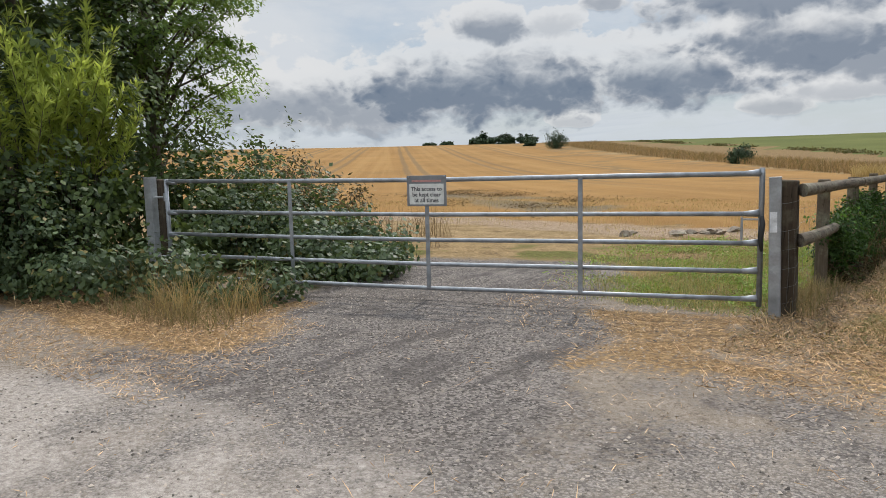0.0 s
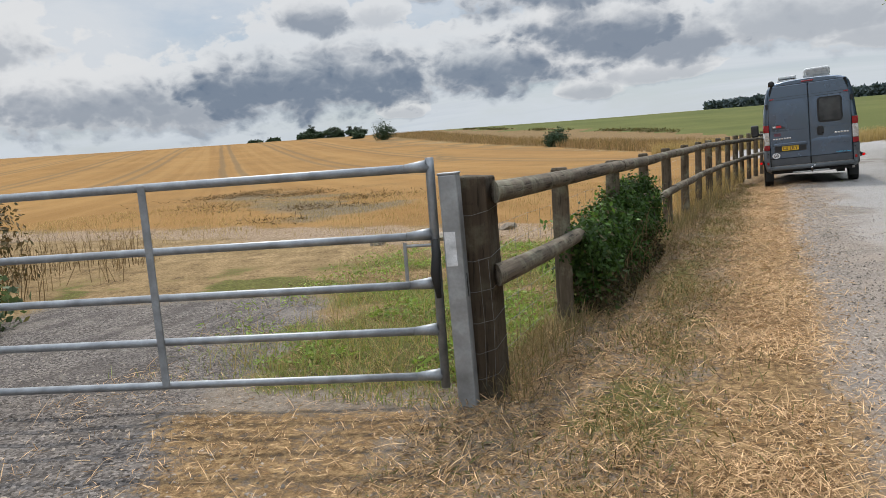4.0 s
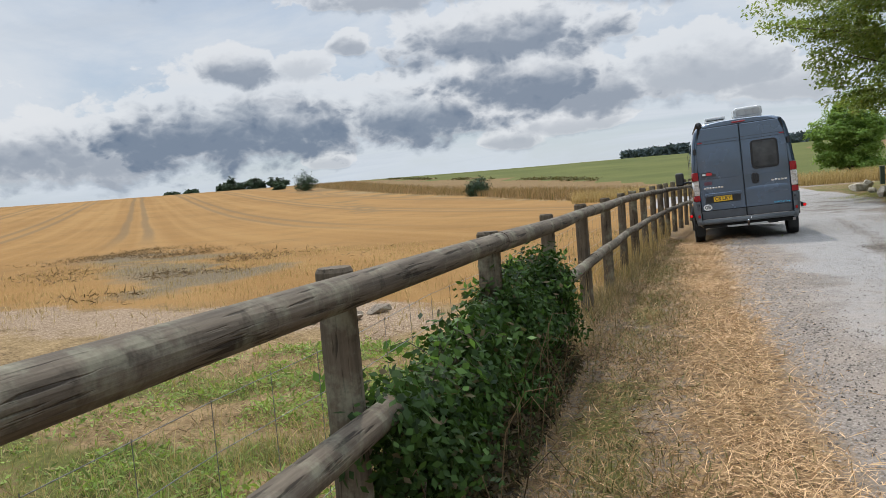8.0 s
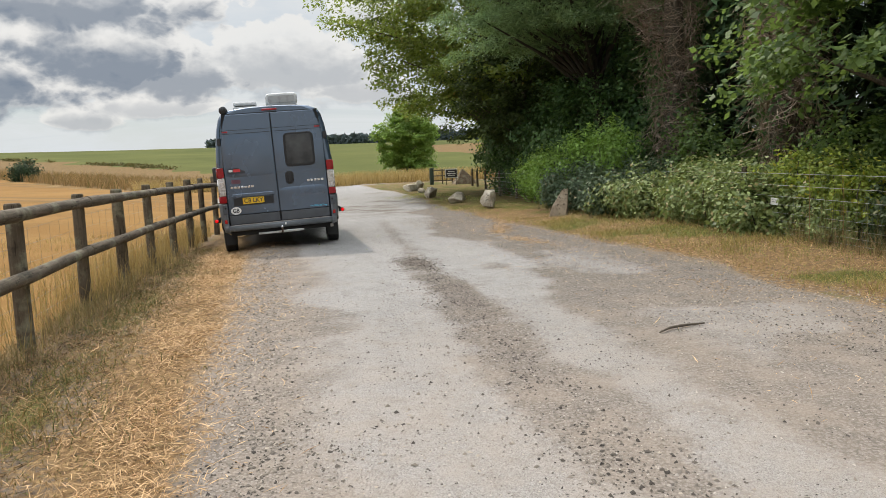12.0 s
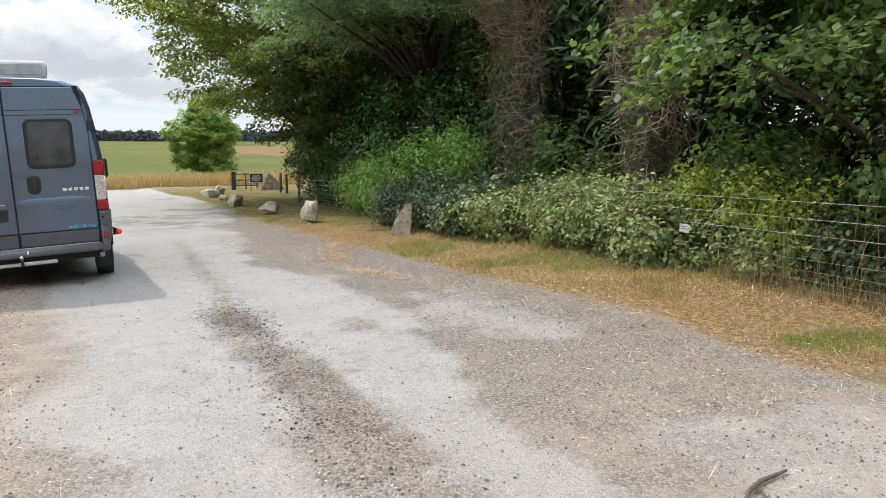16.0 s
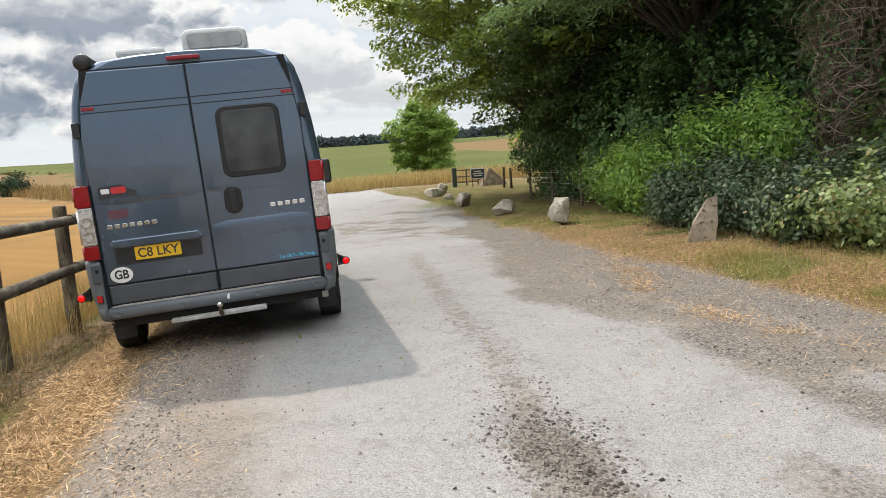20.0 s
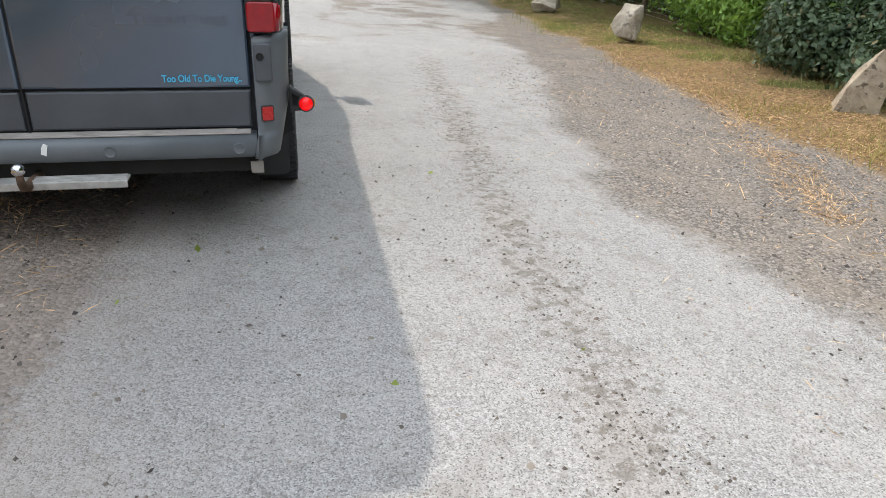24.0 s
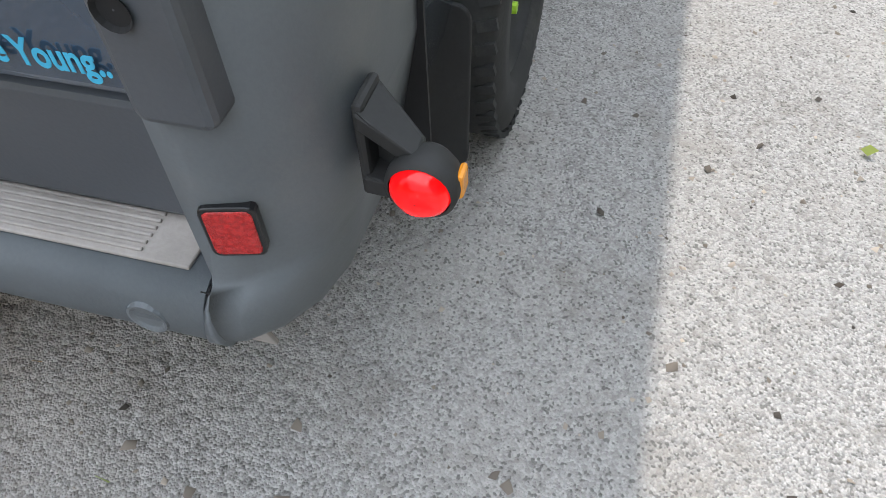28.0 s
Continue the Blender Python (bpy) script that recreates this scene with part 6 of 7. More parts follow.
def tree(name, x, y, height, crown, clumps, per_clump, clump_r, leaf_l, leaf_w, mat, label, seed, trunk_r=0.2, bark_mat=None, low=0.25, droop=0.25, limbs=24, lean=(0, 0), group=""):
    """A tree: tapered trunk, limbs reaching into the crown, leaf clumps with gaps. crown: (cx, cy, cz, rx, ry, rz) from the foot."""
    rng = np.random.default_rng(seed)
    z0 = ground_z(x, y)
    ob = thing(name, (x, y, z0), label, "tree", group)
    cx, cy, cz, rx, ry, rz = crown
    top = Vector((cx + lean[0], cy + lean[1], min(height, cz + rz * 0.8)))
    tp = [Vector((0, 0, -0.15)), Vector((0.02, 0.01, height * 0.12)), Vector((cx * 0.3, cy * 0.3, height * 0.35)), Vector((cx * 0.6, cy * 0.6, height * 0.6)), top]
    bm = tube(tp, [trunk_r * 1.35, trunk_r, trunk_r * 0.8, trunk_r * 0.5, trunk_r * 0.12], 12, wobble=0.06)
    part("trunk", bm, bark_mat or bark, ob)
    u = unit(rng.normal(0, 1, (clumps, 3)))
    r = 0.35 + 0.65 * rng.random(clumps) ** 0.5
    cen = np.array([cx, cy, cz]) + u * np.array([rx, ry, rz]) * (r * (1 + 0.15 * np.sin(u[:, 0] * 5 + seed) + 0.12 * np.sin(u[:, 2] * 8)))[:, None]
    cen = cen[cen[:, 2] > low]
    bm = bmesh.new()
    for k in rng.choice(len(cen), min(limbs, len(cen)), replace=False):
        e = Vector(cen[k])
        s = min(0.9, max(0.12, (e.z - 0.12 * rz) / max(height, 1)))
        i = min(3, int(s * 4))
        st = tp[i].lerp(tp[i + 1], min(1, max(0, s * 4 - i)))
        mid = st.lerp(e, 0.5) + Vector((rng.uniform(-.3, .3), rng.uniform(-.3, .3), 0.25))
        tube([st, mid, e], [trunk_r * 0.28, trunk_r * 0.16, 0.012], 6, bm, False)
    tagged(part("limb", bm, bark_mat or bark, ob), kind="stuff")
    # each clump is a spray: stretched outwards along its bough, flat and slightly drooping
    k = np.repeat(np.arange(len(cen)), per_clump)
    out = unit((cen - np.array([cx * 0.7, cy * 0.7, cz - rz * 0.35])) * np.array([1.0, 1.0, 0.55]))
    side = unit(np.cross(out, np.array([[0.0, 0.0, 1.0]])))
    size = rng.uniform(0.6, 1.25, len(cen))[k][:, None] * clump_r
    along = rng.beta(2.0, 1.6, (len(k), 1)) * 1.7 - 0.75
    p = cen[k] + out[k] * along * size + side[k] * rng.normal(0, 0.36, (len(k), 1)) * size * (1.15 - 0.45 * np.maximum(along, 0))
    p[:, 2] += rng.normal(0, 0.14, len(k)) * size[:, 0] - 0.10 * np.maximum(along[:, 0], 0) ** 2 * size[:, 0]
    nrm = out[k] * 0.45 + np.array([0, 0, 0.9])
    part("crown", leaves("crown", p, nrm, leaf_l, leaf_w, rng, droop), mat, ob)
    return ob


# hedge, willow and trees by the gate
bush("hedge_thicket", [(-10.0, 4.5, 0.7, 1.1, 1.0, 1.2), (-11.0, 4.4, 1.0, 1.8, 1.8, 1.9), (-10.1, 6.4, 0.8, 1.4, 1.3, 1.2), (-12.5, 5.5, 2.0, 2.6, 2.4, 3.0), (-13.5, 3.2, 2.0, 2.6, 2.4, 3.4), (-9.6, 7.4, 0.5, 1.0, 1.0, 0.8), (-11.2, 7.8, 0.9, 1.6, 1.4, 1.3)], 46000, 0.11, 0.068, leaf_hedge, "dense dark green mixed hedge beside the gate", 11, "hedge", 26)
bush("bramble", [(-6.9, 4.85, 0.16, 0.6, 0.40, 0.32), (-6.5, 5.3, 0.10, 0.45, 0.35, 0.22), (-7.7, 4.6, 0.25, 0.8, 0.5, 0.44), (-8.6, 4.1, 0.25, 0.9, 0.6, 0.46), (-9.6, 3.9, 0.5, 0.8, 0.7, 0.85), (-10.5, 3.3, 0.6, 1.2, 0.9, 1.0)], 13000, 0.080, 0.056, leaf_bramble, "trailing bramble spilling round the gate post", 12, "bramble", 14)
bush("bramble", [(-7.5, 6.7, 0.25, 0.9, 0.6, 0.46), (-6.9, 6.4, 0.15, 0.5, 0.4, 0.34), (-6.5, 7.0, 0.12, 0.5, 0.5, 0.30), (-7.3, 7.6, 0.25, 0.8, 0.6, 0.46), (-8.6, 7.5, 0.4, 1.1, 0.9, 0.66), (-9.2, 6.6, 0.5, 0.8, 0.8, 0.66)], 16000, 0.085, 0.060, leaf_bramble, "leafy bramble patch behind the gate", 13, "bramble", 14)
bush("seeding_dock", [(-11.2, 9.4, 0.9, 1.1, 0.8, 0.95), (-10.0, 9.6, 0.6, 0.8, 0.7, 0.65)], 4500, 0.10, 0.04, leaf_dock, "tall reddish seeding weeds above the bramble", 14, "weeds", 30)
tree("hedge_tree", -13.5, 8.1, 8.2, (0.2, 0.0, 5.2, 2.1, 2.1, 2.9), 170, 170, 0.62, 0.13, 0.05, leaf_ash, "green ash tree rising from the hedge", 21, 0.15, low=2.0, limbs=60)
tree("hedge_tree", -14.4, 6.0, 9.0, (0.0, 0.0, 5.4, 3.4, 3.0, 3.8), 170, 110, 0.85, 0.18, 0.10, leaf_hedge, "dark green tree standing behind the hedge", 22, 0.2, low=1.0)
tree("hedge_tree", -12.6, 1.2, 7.5, (0.0, 0.0, 4.5, 3.2, 3.0, 3.4), 110, 90, 0.85, 0.18, 0.10, leaf_hedge, "dark green tree standing behind the hedge", 23, 0.2, low=0.6)
rng = np.random.default_rng(31)
willow = thing("willow", (-10.3, 4.65, 0), "bright yellow-green willow shoots rising above the hedge", "bush")
sp, sn, sa = [], [], []
bm = bmesh.new()
for k in range(84):
    bx, by = float(np.clip(rng.normal(0, 0.6), -1.0, 0.55)), float(np.clip(rng.normal(0, 0.5), -0.8, 0.6))
    h = rng.uniform(2.1, 3.1) + 1.0 * math.exp(-((bx * 0.9 + 0.2) / 0.5) ** 2) * rng.random()
    ex, ey = bx * 1.4 + rng.normal(0, 0.2), by * 1.4 + rng.normal(0, 0.2)
    tube([(bx * 0.5, by * 0.5, 0), (bx, by, h * 0.6), (ex, ey, h)], [0.014, 0.009, 0.003], 5, bm, False)
    m = 170
    t = rng.uniform(0.55, 1.0, m)
    base = np.stack([bx + (ex - bx) * (t - 0.6) / 0.4, by + (ey - by) * (t - 0.6) / 0.4, h * t], 1)
    sp.append(base)
    sn.append(rng.normal(0, 1, (m, 3)))
    a = rng.normal(0, 0.5, (m, 3))
    a[:, 2] = 1.0
    sa.append(a)
tagged(part("stem", bm, bark, willow), kind="stuff")
part("foliage", leaves("foliage", np.concatenate(sp), np.concatenate(sn), 0.17, 0.030, rng, 0.0, np.concatenate(sa)), leaf_willow, willow)

# creeper on the rail fence
rng = np.random.default_rng(43)
tuft = [(-1.42, 9.48, 0.34, 0.20, 0.26, 0.28), (-1.38, 9.85, 0.46, 0.22, 0.32, 0.26), (-1.38, 10.2, 0.48, 0.22, 0.30, 0.26), (-1.38, 11.5, 0.46, 0.22, 0.30, 0.34), (-1.36, 12.1, 0.52, 0.24, 0.36, 0.34)]
for k in range(64):
    y = rng.uniform(9.2, 12.7)
    top = float(np.interp(y, [9.1, 9.4, 9.9, 10.3, 10.7, 11.0, 11.3, 11.8, 12.3, 12.6, 12.8], [0.55, 0.74, 0.78, 0.80, 0.62, 0.66, 0.84, 0.92, 0.92, 0.70, 0.4]))
    z = (0.32 + 0.68 * rng.random() ** 0.8) * top
    r = rng.uniform(0.07, 0.17)
    tuft.append((-1.40 + rng.uniform(-0.14, 0.17) * (1.3 - z), y, z, r, r * rng.uniform(0.9, 1.7), r * rng.uniform(0.7, 1.3)))
creeper = bush("fence_creeper", tuft, 30000, 0.046, 0.026, leaf_creeper, "dark green creeper bush tangled through the rail fence", 41, "bush", 20)
# leafy shoots straying out of the outline
rng = np.random.default_rng(44)
bm, sp, sn = bmesh.new(), [], []
for k in range(70):
    y = rng.uniform(9.25, 12.6)
    top = float(np.interp(y, [9.1, 9.9, 10.7, 11.8, 12.6], [0.6, 0.8, 0.66, 0.95, 0.7]))
    z = top * rng.uniform(0.55, 1.0)
    dx, dy, dz = rng.uniform(-0.25, 0.28), rng.normal(0, 0.16), rng.uniform(-0.05, 0.22)
    a, b, c = Vector((-1.40, y, z - 0.1)), Vector((-1.40 + dx * 0.7, y + dy * 0.6, z + dz)), Vector((-1.40 + dx * 1.2, y + dy, z + dz * 0.8 - 0.03))
    tube([a, b, c], [0.003, 0.0025, 0.001], 4, bm, False)
    for s in np.linspace(0.25, 1.0, 9):
        p = a.lerp(b, s * 2) if s < 0.5 else b.lerp(c, s * 2 - 1)
        sp.append(tuple(p))
        sn.append((rng.normal(), rng.normal(), 0.8))
tagged(part("shoot", bm, bark, creeper), kind="stuff")
tagged(part("shoot_leaf", leaves("shoot_leaf", np.array(sp), np.array(sn), 0.055, 0.032, rng, 0.2), leaf_creeper_young, creeper, "young lighter green creeper leaves"), kind="stuff")
# dead brown inside of the creeper, its inner shade painted into the leaf colour
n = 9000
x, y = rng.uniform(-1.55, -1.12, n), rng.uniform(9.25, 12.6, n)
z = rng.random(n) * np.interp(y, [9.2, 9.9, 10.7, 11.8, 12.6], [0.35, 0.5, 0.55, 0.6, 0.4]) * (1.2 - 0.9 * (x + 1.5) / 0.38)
part("dead_leaf", leaves("dead_leaf", on_ground(x, y, 0.0) + np.stack([x * 0, x * 0, z], 1), rng.normal(0, 1, (n, 3)), 0.055, 0.018, rng, 0.8), withered_shade_m, creeper, "withered brown leaves, shade-dark, under the creeper")

rng = np.random.default_rng(45)
dead_stems = thing("dry_creeper_stems", (0, 0, 0), "dry pale stems trailing out of the fence creeper", "stems")
bm = bmesh.new()
for k in range(34):
    x, y = -1.25 + rng.uniform(-0.2, 0.2), rng.uniform(9.3, 12.2)
    z0 = ground_z(x, y)
    hh = rng.uniform(0.25, 0.75)
    dx, dy = rng.uniform(0.0, 0.28), rng.uniform(-0.35, 0.35)
    tube([(x, y, z0), (x + dx * 0.3, y + dy * 0.3, z0 + hh * 0.7), (x + dx * 0.8, y + dy * 0.8, z0 + hh), (x + dx * 1.3, y + dy * 1.2, z0 + hh * rng.uniform(0.5, 1.05))], [0.0035, 0.003, 0.0025, 0.0015], 4, bm, False)
tagged(part("stem", bm, brown_stalk, dead_stems), kind="stuff")

# bramble bank and shrubs on the wood side
rng = np.random.default_rng(51)
for i, y in enumerate(np.arange(20.9, 30.2, 1.6)):
    bl = []
    for k in range(7):
        bx = 9.05 + rng.uniform(-0.55, 1.0)
        hh = rng.uniform(0.5, 0.82) * (1.12 if bx > 9.4 else 0.75)
        r = rng.uniform(0.32, 0.75)
        bl.append((bx, y + rng.uniform(-1.0, 1.0), hh * rng.uniform(0.5, 0.85), r, r * rng.uniform(0.9, 1.3), hh * rng.uniform(0.7, 1.0)))
    pale = i < 3
    bush("bramble_bank", bl, 17000, 0.085, 0.058, leaf_bank if pale else leaf_bank_dark, "sprawling grey-green bramble bank along the wood edge" if pale else "dark bramble and ivy bank along the wood edge", 52 + i, "bramble", 14, "bramble bank")
bush("laurel_bush", [(9.9, 27.8, 1.25, 0.5, 0.6, 0.95), (9.7, 29.2, 0.9, 0.6, 0.7, 1.0), (10.0, 30.2, 1.0, 0.6, 0.6, 1.05), (10.3, 28.7, 1.3, 0.5, 0.6, 0.85), (9.6, 31.6, 0.75, 0.6, 0.8, 0.85), (9.8, 33.2, 0.55, 0.6, 0.9, 0.65)], 15000, 0.13, 0.050, leaf_laurel, "glossy bright green laurel bush at the wood edge", 61, droop=-0.7)
bush("laurel_bush", [(10.9, 34.0, 0.7, 0.8, 1.2, 0.9), (11.2, 36.5, 0.7, 0.9, 1.3, 0.9)], 9000, 0.12, 0.055, leaf_laurel, "green shrub beside the wire fence", 62)
bush("holly_hedge", [(11.5, 36, 1.8, 1.3, 1.8, 2.0), (11.5, 33, 1.9, 1.3, 1.8, 2.2), (12.0, 39.5, 1.9, 1.5, 2.0, 2.2), (12.3, 43, 1.9, 1.4, 2.0, 2.2), (13.3, 46, 1.8, 1.5, 2.0, 2.2), (12.4, 30.5, 2.2, 1.4, 1.8, 2.4)], 42000, 0.13, 0.09, leaf_ivy, "dense dark evergreen shrubs under the trees", 63, "hedge")
bush("sapling", [(9.15, 19.3, 0.85, 0.45, 0.6, 0.45), (9.05, 18.6, 0.75, 0.35, 0.4, 0.35), (9.35, 20.3, 0.95, 0.45, 0.5, 0.40)], 4200, 0.075, 0.050, leaf_sapling, "yellow-green sapling behind the wire fence", 65)
bush("bramble", [(9.02, 19.6, 0.40, 0.42, 0.70, 0.50), (8.75, 18.8, 0.25, 0.32, 0.45, 0.40), (8.78, 20.6, 0.45, 0.38, 0.55, 0.52), (8.72, 21.3, 0.5, 0.42, 0.7, 0.55), (8.85, 22.5, 0.45, 0.45, 0.8, 0.55), (9.05, 23.8, 0.45, 0.45, 0.8, 0.5)], 14000, 0.075, 0.042, leaf_bank, "pale green bramble growing through the wire fence", 66, "bramble", 10)
bush("bramble", [(9.0, 17.6, 0.30, 0.4, 0.8, 0.42), (8.9, 16.2, 0.28, 0.45, 0.8, 0.42), (9.3, 18.4, 0.4, 0.4, 0.6, 0.5)], 6000, 0.085, 0.055, leaf_bramble, "low leafy bramble behind the wire fence", 67, "bramble", 8)
bush("wood_shrub", [(10.8, 17.5, 1.0, 1.2, 1.4, 1.2), (11.2, 14.5, 1.0, 1.4, 1.6, 1.2), (10.8, 20.5, 1.1, 1.0, 1.3, 0.9), (11.3, 25.8, 1.0, 0.9, 1.6, 1.1)], 17000, 0.11, 0.075, leaf_syc, "green saplings behind the wire fence", 64)

# trees of the wood
tree("beech_tree", 12.8, 44.5, 13.0, (-0.8, -0.5, 7.9, 7.6, 7.6, 5.4), 600, 160, 1.25, 0.18, 0.115, leaf_beech, "large spreading beech tree overhanging the lane", 71, 0.42, low=4.0, limbs=60)
tree("beech_tree", 17.2, 50.0, 13.0, (0, 0, 7.0, 4.8, 5.5, 6.0), 200, 80, 1.4, 0.28, 0.16, leaf_beech, "green beech tree at the end of the wood", 72, 0.35, low=1.5)
tree("pine_tree", 12.4, 33.0, 13.0, (-2.4, -0.4, 8.0, 3.9, 3.6, 3.4), 330, 230, 1.0, 0.22, 0.032, leaf_pine, "blue-green pine tree with drooping boughs", 73, 0.32, bark_dark, 4.6, -0.2, 60)
tree("sycamore_tree", 12.2, 18.6, 12.0, (-0.8, 0.2, 6.8, 3.6, 3.8, 5.2), 330, 170, 0.95, 0.135, 0.10, leaf_syc, "leafy sycamore with low boughs at the wood edge", 74, 0.24, low=1.7)
tree("sycamore_tree", 12.6, 13.2, 12.0, (-0.4, 0.0, 6.5, 3.8, 3.8, 5.6), 190, 100, 1.0, 0.17, 0.11, leaf_syc, "leafy sycamore with low boughs at the wood edge", 75, 0.24, low=1.2)
tree("young_beech", 11.9, 38.8, 7.5, (-0.8, 0.0, 4.6, 2.6, 3.0, 3.0), 150, 160, 0.9, 0.15, 0.10, leaf_hedge, "younger green tree under the beech", 76, 0.14, low=0.8)


def ivy_trunk(x, y, h, seed, lumps, label):
    """A tall trunk hung with dead vines and ivy; lumps: (height, turn, reach, spread) of bulging masses."""
    rng = np.random.default_rng(seed)
    ob = thing("ivy_trunk", (x, y, ground_z(x, y)), label, "tree", "ivy-hung trunks")
    part("trunk", tube([(0, 0, -0.1), (0.05, 0, h * 0.3), (-0.05, 0.1, h * 0.7), (0, 0, h)], [0.34, 0.28, 0.22, 0.12], 12, wobble=0.08), bark, ob)

    def skin(a, z):
        r = 0.47 + 0.10 * np.sin(z * 2.3 + seed) * np.sin(2 * a + z)
        for lz, la, reach, spread in lumps:
            r = r + reach * np.exp(-((z - lz) / spread) ** 2) * (0.35 + 0.65 * np.clip(np.cos(a - math.radians(la)), 0, 1))
        return r

    n = 5200
    a, z = rng.uniform(0, 2 * math.pi, n), rng.uniform(0.9, h, n)
    depth = rng.uniform(0.45, 1.0, n)
    da, dz = rng.normal(0, 0.16, n), rng.uniform(-0.02, 0.16, n)
    kick = (rng.random(n) < 0.30) * rng.uniform(0.02, 0.14, n)
    pts = []
    for step in range(6):
        r = skin(a, z) * depth + kick * step
        pts.append(np.stack([np.cos(a) * r, np.sin(a) * r, z], 1))
        a, z, depth = a + da, z - dz, np.clip(depth + rng.normal(0, 0.06, n), 0.4, 1.08)
        da, dz = da * 0.8 + rng.normal(0, 0.16, n), dz * 0.85 + rng.normal(0.012, 0.05, n)
    wv = rng.uniform(0.0035, 0.009, n)[:, None] * unit(rng.normal(0, 1, (n, 3)))
    v = np.concatenate([np.stack([q - wv, q + wv], 1) for q in pts], 1).reshape(-1, 3)
    i0 = (np.arange(n) * 12)[:, None]
    q = np.concatenate([i0 + np.array([[2 * m, 2 * m + 1, 2 * m + 3, 2 * m + 2]]) for m in range(5)])
    tagged(part("dead_vine", raw_mesh("dead_vine", v, q), vine_m, ob), "tangle of dead brown vines", kind="stuff")
    n = 5200
    a, z = rng.uniform(0, 2 * math.pi, n), h * rng.beta(1.2, 1.1, n)
    r = skin(a, z) * rng.uniform(0.7, 1.05, n)
    keep = np.sin(z * 1.3 + 2 * np.cos(a) + seed) > 0.1
    base = np.stack([np.cos(a) * r, np.sin(a) * r, z], 1)[keep]
    part("ivy", leaves("ivy", base, base * np.array([1, 1, 0]) + np.array([0, 0, .2]), 0.10, 0.08, rng, 0.5), leaf_ivy, ob, "dark green climbing ivy")
    return ob


ivy_trunk(12.2, 28.7, 13.0, 81, ((2.2, 250, 0.42, 1.1), (3.6, 200, 0.28, 0.9), (5.9, 168, 1.15, 0.8), (5.0, 240, 0.45, 0.8), (8.4, 230, 0.45, 1.0)), "tall trunk hung with dead brown vines and ivy")
ivy_trunk(12.0, 23.9, 13.0, 82, ((2.4, 230, 0.40, 1.1), (4.3, 180, 0.45, 0.9), (6.0, 260, 0.50, 1.0), (8.3, 200, 0.5, 1.2)), "tall trunk hung with dead brown vines and ivy")
# dark conifers deeper in the wood
first = tree("wood_conifer", 17.0, 30.0, 16.0, (0, 0, 7.6, 2.6, 2.6, 6.0), 150, 34, 1.35, 0.50, 0.10, leaf_dark, "dark conifer in the shaded wood", 91, 0.2, bark_dark, 2.4, 0.2, 40, group="dark conifers in the wood")
second = tree("wood_conifer", 15.2, 26.2, 15.0, (0, 0, 7.6, 2.3, 2.5, 5.6), 140, 34, 1.35, 0.50, 0.10, leaf_dark, "dark conifer in the shaded wood", 92, 0.17, bark_dark, 2.4, 0.2, 40, group="dark conifers in the wood")
rr = random.Random(7)
for row, x in enumerate((15.6, 19.6, 23.6)):
    for y in np.arange(8.0 + row, 50, 3.9):
        px, py = x + rr.uniform(-0.9, 0.9), y + rr.uniform(-0.8, 0.8)
        s = rr.uniform(0.85, 1.15)
        ob = copy_thing(first if rr.random() < 0.5 else second, pose(px, py, ground_z(px, py), 0, 0, rr.uniform(0, 360)) @ Matrix.Scale(s, 4))
bush("wood_understorey", [(17.5 + (k % 3) * 3.4, 8 + k * 1.6, 1.6, 2.0, 2.2, 2.6 + 1.2 * math.sin(k * 2.1)) for k in range(27)], 36000, 0.30, 0.17, leaf_under, "shaded dark undergrowth inside the wood", 95, "undergrowth", 20)

# wire fence at the wood edge
wire_fence = thing("wire_fence", (0, 0, 0), "sheep-netting wire fence with timber posts along the wood", "fence")
WF = [(7.35, 11.0), (7.75, 13.6), (8.15, 16.3), (8.80, 20.9), (9.3, 24.0), (9.5, 27.0), (9.68, 30.0), (9.9, 33.5), (10.2, 36.5), (10.5, 39.5), (10.8, 42.5)]
for x, y in WF:
    z0 = ground_z(x, y)
    part("post", tube([(x, y, z0 - 0.1), (x, y, z0 + 1.08)], [0.05, 0.045], 10), wood_post, wire_fence)
for z in (0.06, 0.15, 0.25, 0.37, 0.50, 0.63, 0.80, 0.98):
    part("line_wire", tube([(x - 0.055, y, ground_z(x, y) + z) for x, y in WF], 0.0019 if z < 0.6 else 0.0038, 4, None, False), bright_wire, wire_fence)
bm = bmesh.new()
for (xa, ya), (xb, yb) in zip(WF, WF[1:]):
    for k in range(15):
        t = k / 15
        x, y = xa + (xb - xa) * t - 0.055, ya + (yb - ya) * t
        z0 = ground_z(x, y)
        tube([(x, y, z0 + 0.06), (x, y, z0 + 0.63)], 0.0012, 4, bm, False)
tagged(part("stay_wire", bm, wire_metal, wire_fence), kind="stuff")

tag_sign = thing("wire_tag", pose(8.585, 19.86, ground_z(8.585, 19.86) + 0.56, 0, 4, -82), "small white printed tag hung on the wire fence", "sign")
part("plate", box(0.15, 0.004, 0.11, (0, 0, 0), 0.002), sign_white, tag_sign)
for z, w in ((0.025, 0.11), (-0.005, 0.09)):
    part("printed_line", box(w, 0.002, 0.006, (0, -0.003, z)), ink_black, tag_sign)
part("tie", tube([(0, 0, 0.06), (0.005, 0.01, 0.12)], 0.002, 5), wire_metal, tag_sign)

# ---- far off ----
tree("field_tree", 14.5, 79.0, 7.2, (0, 0, 3.6, 2.75, 2.75, 3.5), 420, 105, 0.72, 0.19, 0.14, leaf_lone, "round green tree standing alone past the lane", 101, 0.2, low=0.3)
